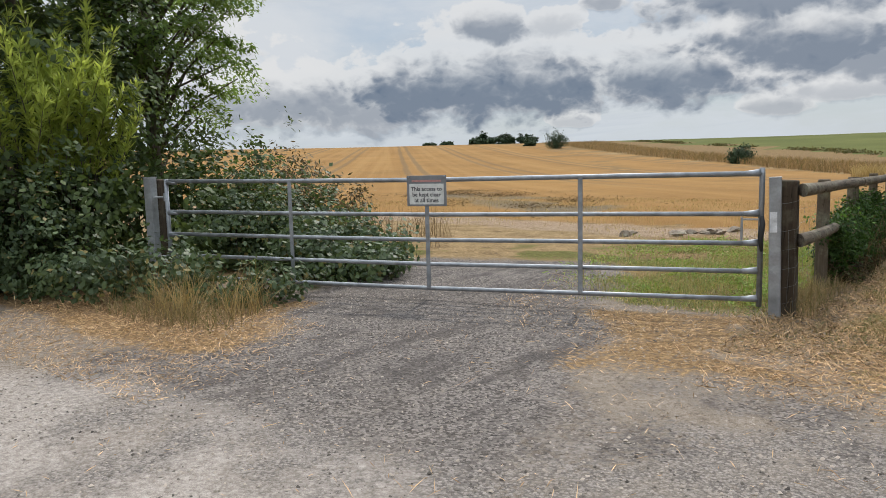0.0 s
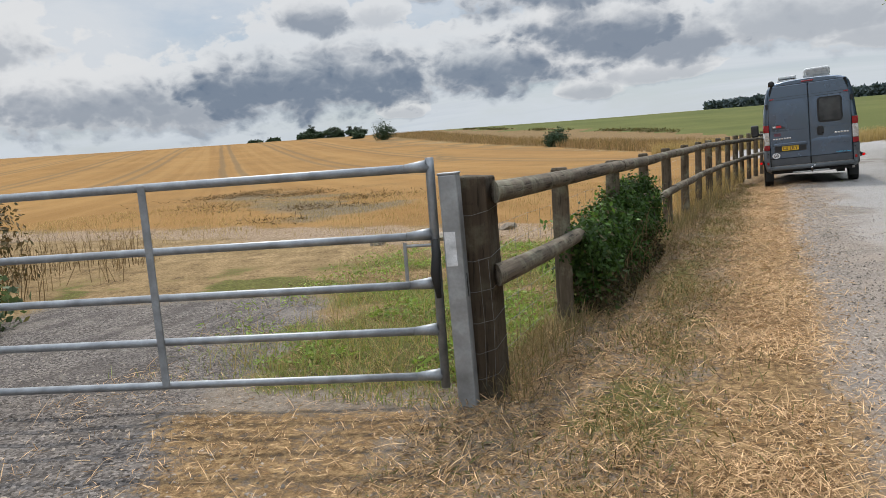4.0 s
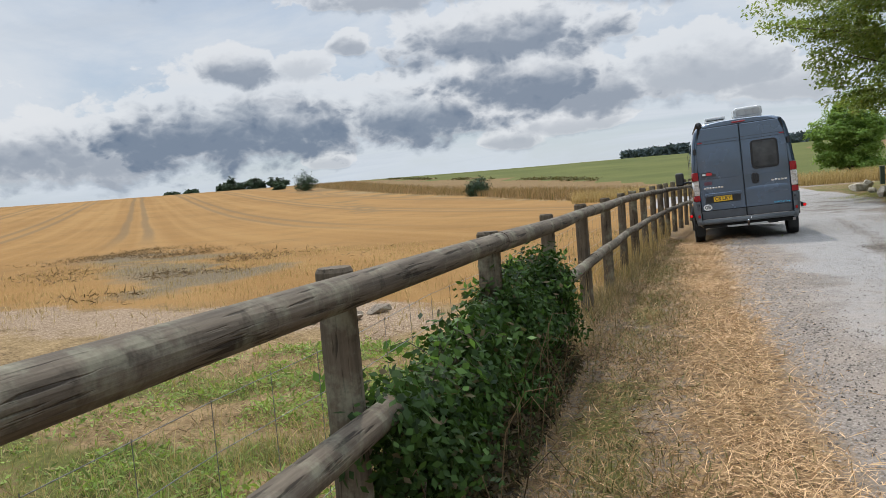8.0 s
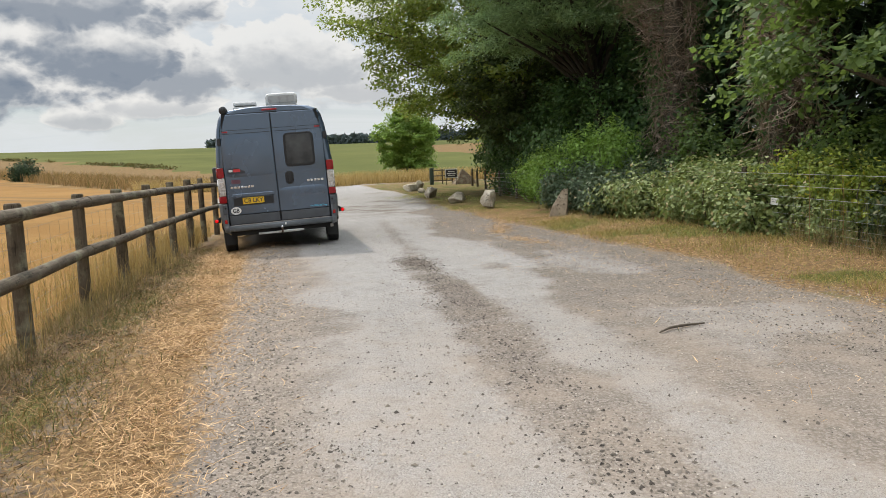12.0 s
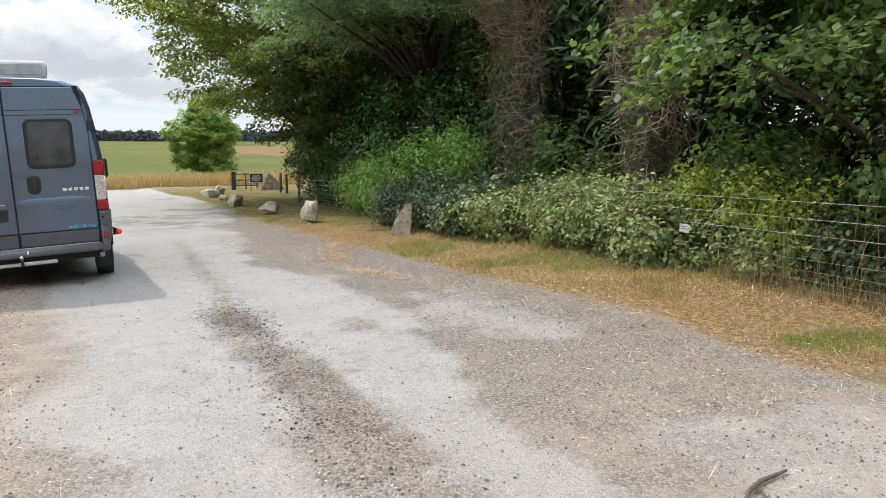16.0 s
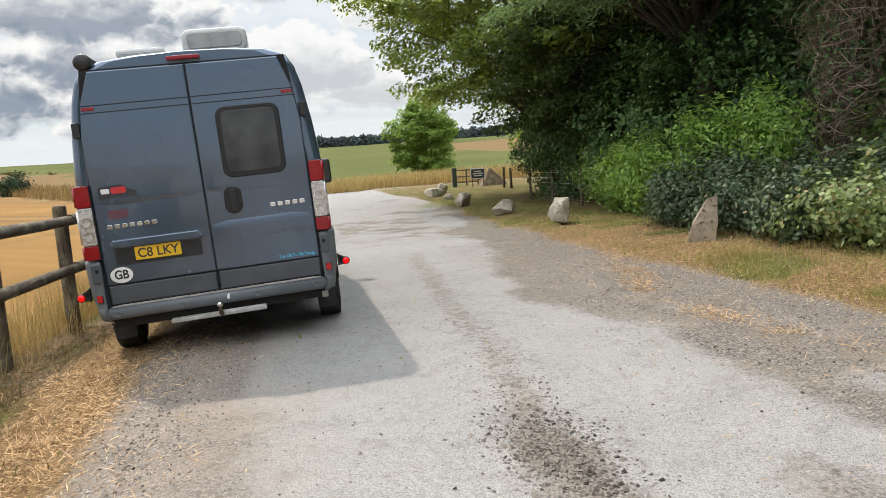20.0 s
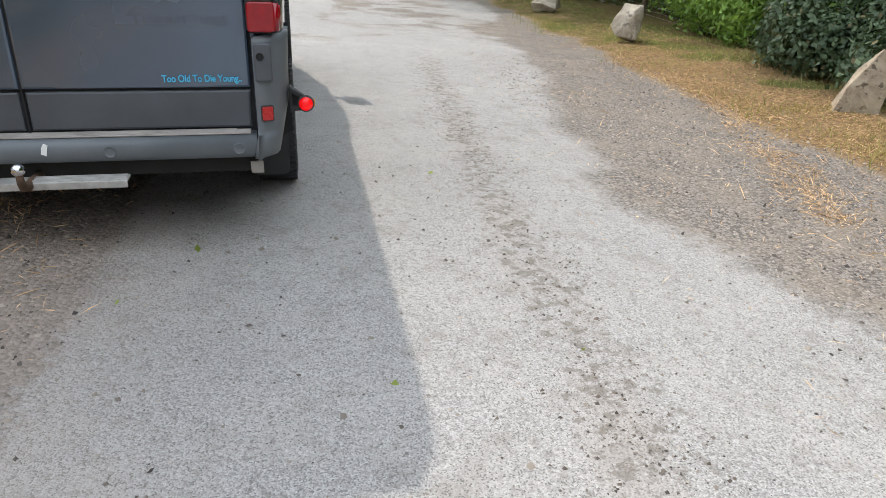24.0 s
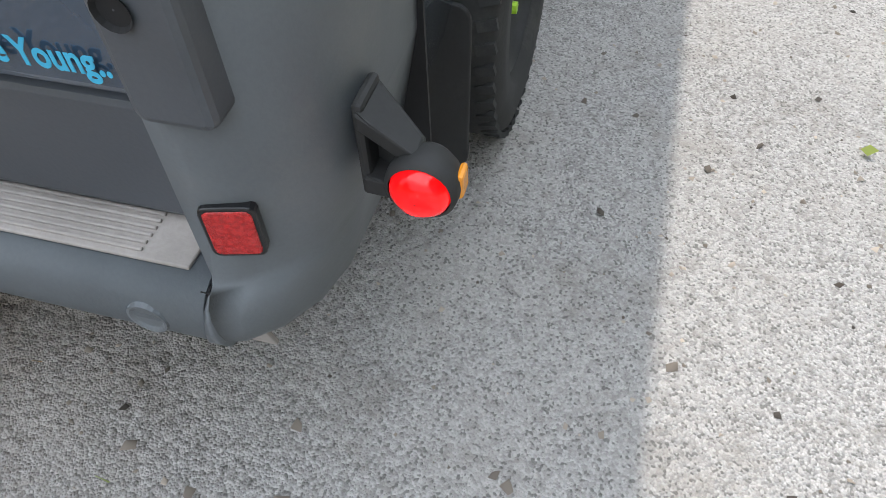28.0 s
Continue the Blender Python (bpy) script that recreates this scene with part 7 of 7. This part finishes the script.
bush("field_bush", [(-30, 115, 1.5, 1.5, 1.5, 1.3), (-30.7, 115.4, 1.2, 1.1, 1.2, 1.0)], 3500, 0.28, 0.2, leaf_far, "dark round bush on the field boundary", 102)
bush("field_bush", [(-109, 203, ground_z(-109, 203) + 2.2, 3.0, 2.8, 2.4)], 2200, 0.45, 0.3, leaf_far, "dark round bush on the field boundary", 103)
CREST = ((34.6, 335, 5.0, 3.6), (33.9, 330, 3.4, 6.6), (33.3, 338, 4.4, 3.4), (32.4, 325, 6.2, 5.2), (31.8, 328, 4.4, 4.4), (30.7, 330, 7.4, 4.8), (30.1, 322, 5.0, 3.8), (34.2, 326, 4.0, 3.2), (30.3, 262, 3.0, 2.4), (38.4, 340, 2.0, 0.9), (37.9, 340, 1.6, 0.8), (37.0, 340, 2.2, 1.0), (36.6, 338, 2.8, 1.7))
for k, (az, dd, w, h) in enumerate(CREST):
    x, y = -math.sin(radians(az)) * dd, math.cos(radians(az)) * dd
    w, h = w * 0.85, h * 0.8
    tree("crest_tree", x, y, h, (0, 0, h * 0.45, w * 0.55, w * 0.55, h * 0.5), 50, 45, 1.2, 0.7, 0.5, leaf_far, "small dark tree on the hill crest", 110 + k, 0.2, low=0.0, limbs=8, group="trees on the hill crest")
rng = np.random.default_rng(121)
n = 16000
az = np.concatenate([rng.uniform(-30, 4.0, n)])
dist = rng.uniform(395, 440, n)
px, py = -np.sin(np.radians(az)) * dist, np.cos(np.radians(az)) * dist
tall = 4.2 + 2.6 * fbm(az * 3, az * 0, 1.3, 131) * np.clip((4 - az) / 5, 0.2, 1)
p = np.stack([px, py, land(px, py) + tall * rng.random(n) ** 0.6], 1)
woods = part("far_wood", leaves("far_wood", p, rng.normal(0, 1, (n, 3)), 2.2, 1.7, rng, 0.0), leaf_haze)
tagged(woods, "dark distant woodland along the skyline, haze mixed into its colour", "woodland", kind="stuff")
# low scrub along the field boundary
n = 6000
t = rng.random(n)
sy = 140 + 125 * t
sx = np.interp(sy, [62, 70, 113, 170, 290], [30, -7, -30, -75, -170]) + np.clip(8 + 0.40 * (sy - 70), 8, 44) + rng.normal(0, 1.2, n)
clump = fbm(sx, sy, 9, 141) > 0.56
p = np.stack([sx, sy, land(sx, sy) + rng.random(n) * 0.45], 1)[clump]
scrub = part("boundary_scrub", leaves("boundary_scrub", p, rng.normal(0, 1, (len(p), 3)), 0.45, 0.30, rng, 0.0), leaf_scrub)
tagged(scrub, "low green scrub along the field boundary", "scrub", kind="stuff")

# ---- grass, straw and loose stone ----
def scatter(rng, x0, x1, y0, y1, n, test):
    x, y = rng.uniform(x0, x1, n), rng.uniform(y0, y1, n)
    k = test(x, y) > rng.random(n)
    return x[k], y[k]


def fx_of(y):
    return -1.48 + 0.0022 * np.maximum(y - 8, 0) ** 2


rng = np.random.default_rng(201)
# cut straw lying on the verge, the apron and the wood edge
x1, y1 = scatter(rng, -2.2, 0.9, 4.6, 24, 300000, lambda x, y: (x > fx_of(y)) * (0.05 + 0.28 * (1 - sstep(y, 8, 11)) + 0.92 * np.exp(-((x - 0.06) / 0.36) ** 2)) * sstep(fbm(x, y, 0.7, 211), 0.2, 0.6) * (1 - 0.93 * sstep(x + 0.6 * (fbm(x, y, 1.2, 217) - 0.5), 0.3, 0.85)))
x2, y2 = scatter(rng, 5.2, 9.0, 12, 34, 52000, lambda x, y: (0.08 + 0.77 * sstep(x - 0.32 * np.exp(-((y - 18.8) / 1.2) ** 2), 5.8, 6.6)) * (1 - 0.75 * sstep(fbm(x, y, 1.0, 73), 0.42, 0.62)) * sstep(fbm(x, y, 0.8, 213), 0.3, 0.65))
x3, y3 = scatter(rng, -4.2, 2.5, 1.0, 7.2, 36000, lambda x, y: (0.12 + 0.88 * sstep(fbm(x, y, 0.8, 215), 0.35, 0.65)) * (0.07 + 0.93 * sstep(0.8 * x + y, 2.4, 4.6)) * (1 - 0.8 * sstep(x, 0.6, 1.6)))
x4, y4 = scatter(rng, -8.5, -4.2, 2.3, 4.6, 12000, lambda x, y: sstep(-(x + 0.45 * (y - 3.9)), 4.4, 5.2))
xs, ys = scatter(rng, 0.3, 1.45, 15.5, 24.5, 7000, lambda x, y: (1 - sstep(x, 0.4, 1.5)) * (0.1 + sstep(fbm(x, y, 0.8, 229), 0.4, 0.65)))
x5, y5 = scatter(rng, 3.6, 7.4, 11, 28, 52000, lambda x, y: 0.05 * sstep(x, 4.2, 5.2) + (0.35 + 0.5 * sstep(y, 21.5, 23)) * np.exp(-((x - np.interp(y, [14, 21, 23.4, 24.3, 26.5, 28], [5.6, 5.4, 5.2, 5.5, 6.3, 6.8])) / 0.24) ** 2) * sstep(fbm(x, y, 0.9, 218), 0.3, 0.6) + 0.03)
x8, y8 = scatter(rng, 4.6, 7.0, 21.6, 27.2, 40000, lambda x, y: np.exp(-((x - np.interp(y, [21.6, 23.4, 24.3, 26.5, 28], [5.3, 5.15, 5.5, 6.3, 6.8])) / 0.17) ** 2) * sstep(fbm(x, y, 0.5, 237), 0.35, 0.6))
x, y = np.concatenate([x1, x2, x3, x4, x5, xs, x8]), np.concatenate([y1, y2, y3, y4, y5, ys, y8])
n = len(x)
a = rng.uniform(0, math.pi, n)
ax = np.stack([np.cos(a), np.sin(a), rng.normal(0.04, 0.18, n)], 1)
lit = part("straw_litter", leaves("straw_litter", on_ground(x, y, 0.004 + 0.034 * rng.random(n) ** 2), rng.normal(0, 0.35, (n, 3)) + np.array([0, 0, 1.0]), 0.058 * rng.lognormal(0, 0.5, n), 0.0046, rng, 0.0, ax), straw_m)
tagged(lit, "dry cut straw lying on the verge", "straw", kind="stuff")
# trampled dark straw heaps in the field corner
xh, yh = scatter(rng, -27, -8, 17, 38, 42000, lambda x, y: np.exp(-((y - 25.2 + 0.9 * (x + 15)) / 3.8) ** 2) * sstep(fbm(x, y, 2.2, 91), 0.45, 0.6))
nh = len(xh)
heap = part("straw_heaps", leaves("straw_heaps", on_ground(xh, yh, 0.01 + 0.10 * rng.random(nh) ** 2), rng.normal(0, 0.5, (nh, 3)) + np.array([0, 0, 1.0]), 0.20, 0.022, rng, 0.0), brown_stalk)
tagged(heap, "dark trampled straw heaps in the field corner", "straw", kind="stuff")
# dead brown thatch under the fence
x1, y1 = scatter(rng, -1.9, 0.0, 5.6, 26, 105000, lambda x, y: (x > fx_of(y) - 0.15) * (1 - sstep(x + 0.5 * (fbm(x, y, 1.0, 219) - 0.5), -0.7, -0.1)))
x2, y2 = scatter(rng, -6.5, -1.6, 7.2, 14.5, 48000, lambda x, y: sstep(x + 0.2 * y, -3.2, -0.8) * sstep(fbm(x, y, 1.0, 223), 0.35, 0.6))
x, y = np.concatenate([x1, x2]), np.concatenate([y1, y2])
n = len(x)
a = rng.uniform(0, math.pi, n)
ax = np.stack([np.cos(a), np.sin(a), rng.normal(0.1, 0.35, n)], 1)
th = part("dead_thatch", leaves("dead_thatch", on_ground(x, y, 0.004 + 0.03 * rng.random(n) ** 2), np.tile([0, 0, 1.0], (n, 1)), 0.075 * rng.lognormal(0, 0.45, n), 0.0048, rng, 0.0, ax), thatch_m)
tagged(th, "dull brown dead grass thatch under the fence", "grass", kind="stuff")
# short grass
x1, y1 = scatter(rng, -1.8, 0.4, 5.8, 26, 60000, lambda x, y: (x > fx_of(y) - 0.2) * (0.05 + 0.95 * np.exp(-((x + 0.70) / 0.36) ** 2)) * sstep(fbm(x, y, 0.8, 71), 0.30, 0.58))
vg = part("verge_grass", blades("verge_grass", on_ground(x1, y1), 0.03 + 0.05 * sstep(fbm(x1, y1, 0.7, 79), 0.4, 0.7), 0.006, rng, 1.2), verge_m)
tagged(vg, "dull olive trampled grass on the verge", "grass", kind="stuff")
x2, y2 = scatter(rng, -7.0, -1.6, 7.0, 12.5, 42000, lambda x, y: sstep(fbm(x, y, 1.1, 75), 0.4, 0.62) * sstep(x + 0.2 * y, -3.2, -0.8) * (1 - sstep(y - 0.35 * x, 12.5, 15.5)))
x3, y3 = scatter(rng, 6.2, 9.6, 11, 46, 60000, lambda x, y: sstep(x + 0.3 * (fbm(x, y, 1, 9) - .5), 6.1, 7.4) * (0.25 + 0.75 * sstep(fbm(x, y, 1.0, 73), 0.4, 0.65)))
x, y = np.concatenate([x2, x3]), np.concatenate([y2, y3])
gr = part("short_grass", blades("short_grass", on_ground(x, y), 0.03 + 0.06 * sstep(fbm(x, y, 0.7, 79), 0.45, 0.7), 0.005, rng, 1.0), grass_m)
tagged(gr, "patchy short green and yellowing grass", "grass", kind="stuff")
# rough golden grass on the wood-side verge, stalks at the wire fence
x4, y4 = scatter(rng, 6.0, 9.2, 12.5, 27, 36000, lambda x, y: sstep(x - 0.35 * np.exp(-((y - 19.2) / 1.3) ** 2), 6.2, 7.0) * (1 - sstep(x - 0.14 * y, 5.7, 6.0)) * (0.2 + 0.8 * sstep(fbm(x, y, 0.8, 241), 0.38, 0.62)))
vt = part("golden_grass", blades("golden_grass", on_ground(x4, y4), 0.04 + 0.10 * sstep(fbm(x4, y4, 0.6, 243), 0.4, 0.7), 0.006, rng, 1.0), golden_m)
tagged(vt, "rough golden and green grass on the wood-side verge", "grass", kind="stuff")
x4, y4 = scatter(rng, 7.8, 8.7, 15.5, 19.2, 2600, lambda x, y: np.exp(-((x - 8.08 - 0.145 * (y - 17)) / 0.10) ** 2) * sstep(fbm(x, y, 0.7, 245), 0.36, 0.56))
bs = part("brown_stalks", blades("brown_stalks", on_ground(x4, y4), 0.36, 0.005, rng, 0.7), tuft_m)
tagged(bs, "pale brown dead stalks at the foot of the wire fence", "grass", kind="stuff")
x4, y4 = scatter(rng, 8.15, 8.55, 17.0, 18.6, 26, lambda x, y: 1.0 + 0 * x)
ts = part("tall_grass_stalks", blades("tall_grass_stalks", on_ground(x4, y4), 1.15, 0.008, rng, 0.16), verge_m)
tagged(ts, "a few tall green grass stalks before the wire fence", "grass", kind="stuff")
# low broad-leaved weeds behind the gate and fence
x6, y6 = scatter(rng, -6, -1.6, 7.3, 13.5, 60000, lambda x, y: sstep(x + 0.2 * y, -3.2, -0.8) * sstep(fbm(x, y, 0.6, 77), 0.42, 0.60))
n = len(x6)
wl = part("low_weeds", leaves("low_weeds", on_ground(x6, y6, 0.01 + 0.07 * rng.random(n) * sstep(fbm(x6, y6, 0.35, 83), 0.35, 0.65)), rng.normal(0, 0.5, (n, 3)) + np.array([0, 0, 1.0]), 0.050 * rng.lognormal(0, 0.4, n), 0.015 * rng.lognormal(0, 0.35, n), rng, 0.0), weed_m)
xd, yd = scatter(rng, -6, -1.5, 7.3, 13.5, 5500, lambda x, y: sstep(x + 0.2 * y, -3.2, -0.8) * (0.2 + 0.8 * sstep(fbm(x, y, 0.5, 247), 0.42, 0.62)))
ds = part("bleached_stems", blades("bleached_stems", on_ground(xd, yd), 0.17, 0.0045, rng, 0.9), golden_m)
tagged(ds, "bleached dry stems among the weeds", "grass", kind="stuff")
tagged(wl, "low green weeds behind the gate and fence", "weeds", kind="stuff")
# dry tufts at the fence foot, field edge and by the gate
x1, y1 = scatter(rng, -1.9, -0.9, 7.2, 26, 26000, lambda x, y: np.exp(-((x - fx_of(y) - 0.08) / 0.18) ** 2) * (0.25 + 0.75 * sstep(fbm(x, y, 1.0, 221), 0.35, 0.6)))
x2, y2 = scatter(rng, -7.6, -4.9, 3.7, 5.0, 2600, lambda x, y: sstep(-(x + 0.45 * (y - 3.9)), 5.3, 6.0) * 0.9)
x3, y3 = scatter(rng, 7.9, 9.0, 12, 30, 5500, lambda x, y: sstep(x, 7.9, 8.8) * 0.5)
x, y = np.concatenate([x1, x2, x3]), np.concatenate([y1, y2, y3])
xa, ya = scatter(rng, -8.0, -5.9, 3.95, 4.75, 1500, lambda x, y: sstep(fbm(x, y, 0.5, 225), 0.45, 0.62))
ta = part("arching_dry_grass", blades("arching_dry_grass", on_ground(xa, ya), 0.48, 0.006, rng, 0.75), dry_stalk)
tagged(ta, "arching dry grass stalks before the bramble", "grass", kind="stuff")
tf = part("dry_tufts", blades("dry_tufts", on_ground(x, y), 0.20, 0.005, rng, 0.85), tuft_m)
tagged(tf, "dry brown grass tufts along the fence", "grass", kind="stuff")
x1, y1 = scatter(rng, -11, -6.2, 8.6, 12, 1500, lambda x, y: sstep(fbm(x, y, 0.9, 231), 0.45, 0.6) * (1 - sstep(x, -8.2, -7.0)))
x2, y2 = scatter(rng, -22, -2.0, 9.5, 30, 36000, lambda x, y: sstep(y + 0.1 * x, 12.5, 15.0) * 0.8 * sstep(fbm(x, y, 1.5, 233), 0.3, 0.6))
x7, y7 = scatter(rng, -3.0, -0.6, 14, 29, 16000, lambda x, y: np.exp(-((x - fx_of(y) + 0.25) / 0.35) ** 2) * (0.15 + 0.85 * sstep(y, 17, 21)))
td = part("fence_grass", blades("fence_grass", on_ground(x7, y7), 0.50, 0.006, rng, 0.3), dry_stalk)
tagged(td, "tall dry golden grass growing through the rail fence", "grass", kind="stuff")
wd = part("dry_weeds", blades("dry_weeds", on_ground(x1, y1), 0.62, 0.008, rng, 0.55), brown_stalk)
tagged(wd, "tall brown dried weeds at the field corner", "weeds", kind="stuff")
sb = part("stubble", blades("stubble", on_ground(x2, y2), 0.10, 0.007, rng, 0.5), dry_stalk)
tagged(sb, "short golden stubble at the field edge", "stubble", kind="stuff")
# tall dry grass past the end of the lane and along the boundary
x1, y1 = scatter(rng, -9, 32, 66.5, 73, 19000, lambda x, y: sstep(y, 66.5, 67.5) * 0.9)
y2 = rng.uniform(70, 260, 14000)
x2 = np.interp(y2, [62, 70, 113, 170, 290], [30, -7, -30, -75, -170]) + rng.uniform(0, 1, 14000) * np.clip(6 + 0.1 * (y2 - 70), 6, 24)
bt = part("boundary_grass", blades("boundary_grass", on_ground(x2, y2), 0.8 + 0.5 * fbm(x2, y2, 8, 235), 0.06, rng, 0.5), bound_m)
tagged(bt, "rough reddish dry grass along the field boundary", "grass", kind="stuff")
x, y = x1, y1
tg = part("tall_grass", blades("tall_grass", on_ground(x, y), 0.95, 0.035, rng, 0.6), tall_m)
tagged(tg, "tall golden dry grass past the lane's end", "grass", kind="stuff")


def stones(name, x, y, size, rng, mat, label):
    """Loose chippings, each a lopsided stone bedded in the ground."""
    n = len(x)
    s = size * np.minimum(rng.lognormal(0, 0.5, n), 2.0)
    base = on_ground(x, y)
    dirs = np.array([[1, 0, 0], [0, 1, 0], [-1, 0, 0], [0, -1, 0], [0, 0, 0.75], [0, 0, -0.5]], float)
    v = dirs[None] * (s[:, None] * rng.uniform(0.6, 1.3, (n, 6)))[..., None]
    v = v + rng.normal(0, 0.18, (n, 6, 3)) * s[:, None, None]
    a = rng.uniform(0, 2 * math.pi, n)
    ca, sa = np.cos(a)[:, None], np.sin(a)[:, None]
    v = np.stack([v[..., 0] * ca - v[..., 1] * sa, v[..., 0] * sa + v[..., 1] * ca, v[..., 2] + s[:, None] * 0.12], -1) + base[:, None]
    v = v[:, :5]
    f = np.array([[0, 1, 4], [1, 2, 4], [2, 3, 4], [3, 0, 4]])
    q = ((np.arange(n) * 5)[:, None, None] + f[None]).reshape(-1, 3)
    return tagged(part(name, raw_mesh(name, v.reshape(-1, 3), q), mat), label, "gravel", kind="stuff")


chip_m = foliage("loose_chippings", (0.048, 0.041, 0.035), (0.36, 0.305, 0.250), 0.0, 0.9)
grit_m = foliage("lane_grit", (0.045, 0.038, 0.033), (0.42, 0.37, 0.32), 0.0, 0.9)
trail_m = foliage("trail_gravel", (0.030, 0.025, 0.021), (0.22, 0.185, 0.155), 0.0, 0.9)
clod_m = foliage("soil_crumb", (0.035, 0.028, 0.022), (0.13, 0.105, 0.085), 0.0, 0.95)
x1, y1 = scatter(rng, -6.0, 4.0, 0.6, 7.5, 30000, lambda x, y: (0.15 + 0.7 * sstep(fbm(x, y, 1.1, 61), 0.3, 0.6)))
x2, y2 = scatter(rng, 3.6, 6.6, 8, 30, 34000, lambda x, y: sstep(x + (fbm(x, y, 1.0, 5) - .5), 3.9, 4.8))
x3, y3 = scatter(rng, 0.2, 1.9, 6, 24, 42000, lambda x, y: np.exp(-((x - 0.72 - 0.3 * (fbm(x, y, 1.3, 7) - 0.5)) / 0.30) ** 2))
x5, y5 = scatter(rng, 0.3, 6.2, 8.5, 18, 34000, lambda x, y: 0.015 + 0.85 * np.exp(-((x - 0.75) / 0.35) ** 2) + 0.4 * sstep(fbm(x, y, 0.9, 245), 0.5, 0.7))
x4, y4 = scatter(rng, 1.5, 4.2, 10, 26, 60000, lambda x, y: 0.012 + 0.95 * (0.15 + 0.85 * sstep(fbm(x, y, 0.5, 247), 0.35, 0.6)) * np.exp(-((x - np.interp(y, TRAIL_Y, TRAIL_X)) / 0.24) ** 2) * (1 - sstep(y, 20, 22)))
xp, yp = rng.normal(2.88, 0.15, 1500), rng.normal(20.25, 0.38, 1500)
xt, yt = scatter(rng, 2.4, 4.4, 20.5, 27, 26000, lambda x, y: 0.6 * sstep(fbm(x, y, 0.35, 255), 0.42, 0.62) * np.exp(-((x - np.interp(y, TRAIL_Y, TRAIL_X) - 0.06) / 0.16) ** 2))
xe, ye = scatter(rng, 0.3, 1.5, 21.4, 24.5, 1500, lambda x, y: (1 - sstep(x, 1.25, 1.42)) * (0.25 + 0.75 * sstep(fbm(x, y, 0.5, 257), 0.4, 0.6)))
stones("trail_grit", np.concatenate([xt, xe]), np.concatenate([yt, ye]), 0.0042, rng, trail_m, "dark grit crumbs along a worn wheel track")
x4, y4 = np.concatenate([x4, xp]), np.concatenate([y4, yp])
stones("trail_gravel", x4, y4, 0.0075, rng, trail_m, "dark brown loose gravel in a worn trail")
stones("loose_gravel", np.concatenate([x1, x2, x3, x5]), np.concatenate([y1, y2, y3, y5]), 0.0068, rng, chip_m, "loose grey stone chippings on the lane")
xg, yg = scatter(rng, 0.9, 4.6, 9.5, 19, 26000, lambda x, y: 0.35 + 0.65 * sstep(fbm(x, y, 0.8, 253), 0.4, 0.65))
stones("lane_grit", xg, yg, 0.0045, rng, grit_m, "fine dark grit scattered over the worn lane")
x1, y1 = scatter(rng, 1.3, 4.6, 18.5, 27, 2600, lambda x, y: 0.4 + 0.6 * sstep(fbm(x, y, 0.7, 251), 0.4, 0.65))
stones("loose_grit", x1, y1, 0.0045, rng, chip_m, "small dark grit scattered on worn asphalt")
n = 5200
y1 = 20.3 + 8.7 * rng.random(n) ** 1.25
clump = sstep(fbm(y1 * 0, y1, 0.55, 261), 0.35, 0.6)
x1 = np.interp(y1, TRAIL_Y, TRAIL_X) + 0.10 * (fbm(y1, y1, 0.8, 263) - 0.5) + rng.normal(0, 0.085, n) * (0.6 + 1.0 * clump) + (rng.random(n) < 0.3) * rng.normal(0, 0.3, n)
k = rng.random(n) < 0.08 + 0.34 * clump
stones("soil_crumbs", x1[k], y1[k], 0.0042, rng, clod_m, "dark crumbs of dried soil in a tyre line")
# broken stick and fallen leaves on the lane
stick = thing("fallen_stick", (4.1, 15.35, ground_z(4.1, 15.35) + 0.015), "broken brown stick lying on the gravel", "stick")
bm = tube([(-0.24, -0.10, 0.0), (-0.1, -0.02, 0.008), (0.05, 0.03, 0.004), (0.27, 0.05, 0.0)], [0.006, 0.011, 0.012, 0.007], 7)
tube([(-0.02, 0.0, 0.006), (-0.10, -0.16, 0.004)], [0.006, 0.003], 6, bm)
part("branch", bm, bark, stick)
fallen_m = foliage("fallen_leaf", (0.10, 0.14, 0.02), (0.26, 0.28, 0.05), 0.3, 0.5)
for k, (x, y) in enumerate(((2.435, 22.376), (3.173, 22.524), (1.70, 23.42), (2.95, 24.6), (1.45, 23.0))):
    r2 = np.random.default_rng(300 + k)
    me = leaves("fallen_leaf", np.array([[x, y, ground_z(x, y) + 0.012]]), np.array([[0, 0, 1.0]]), 0.04, 0.026, r2, 0.0)
    tagged(part("fallen_leaf", me, fallen_m), "curled green-yellow fallen leaf on asphalt", "leaf", "fallen leaves")
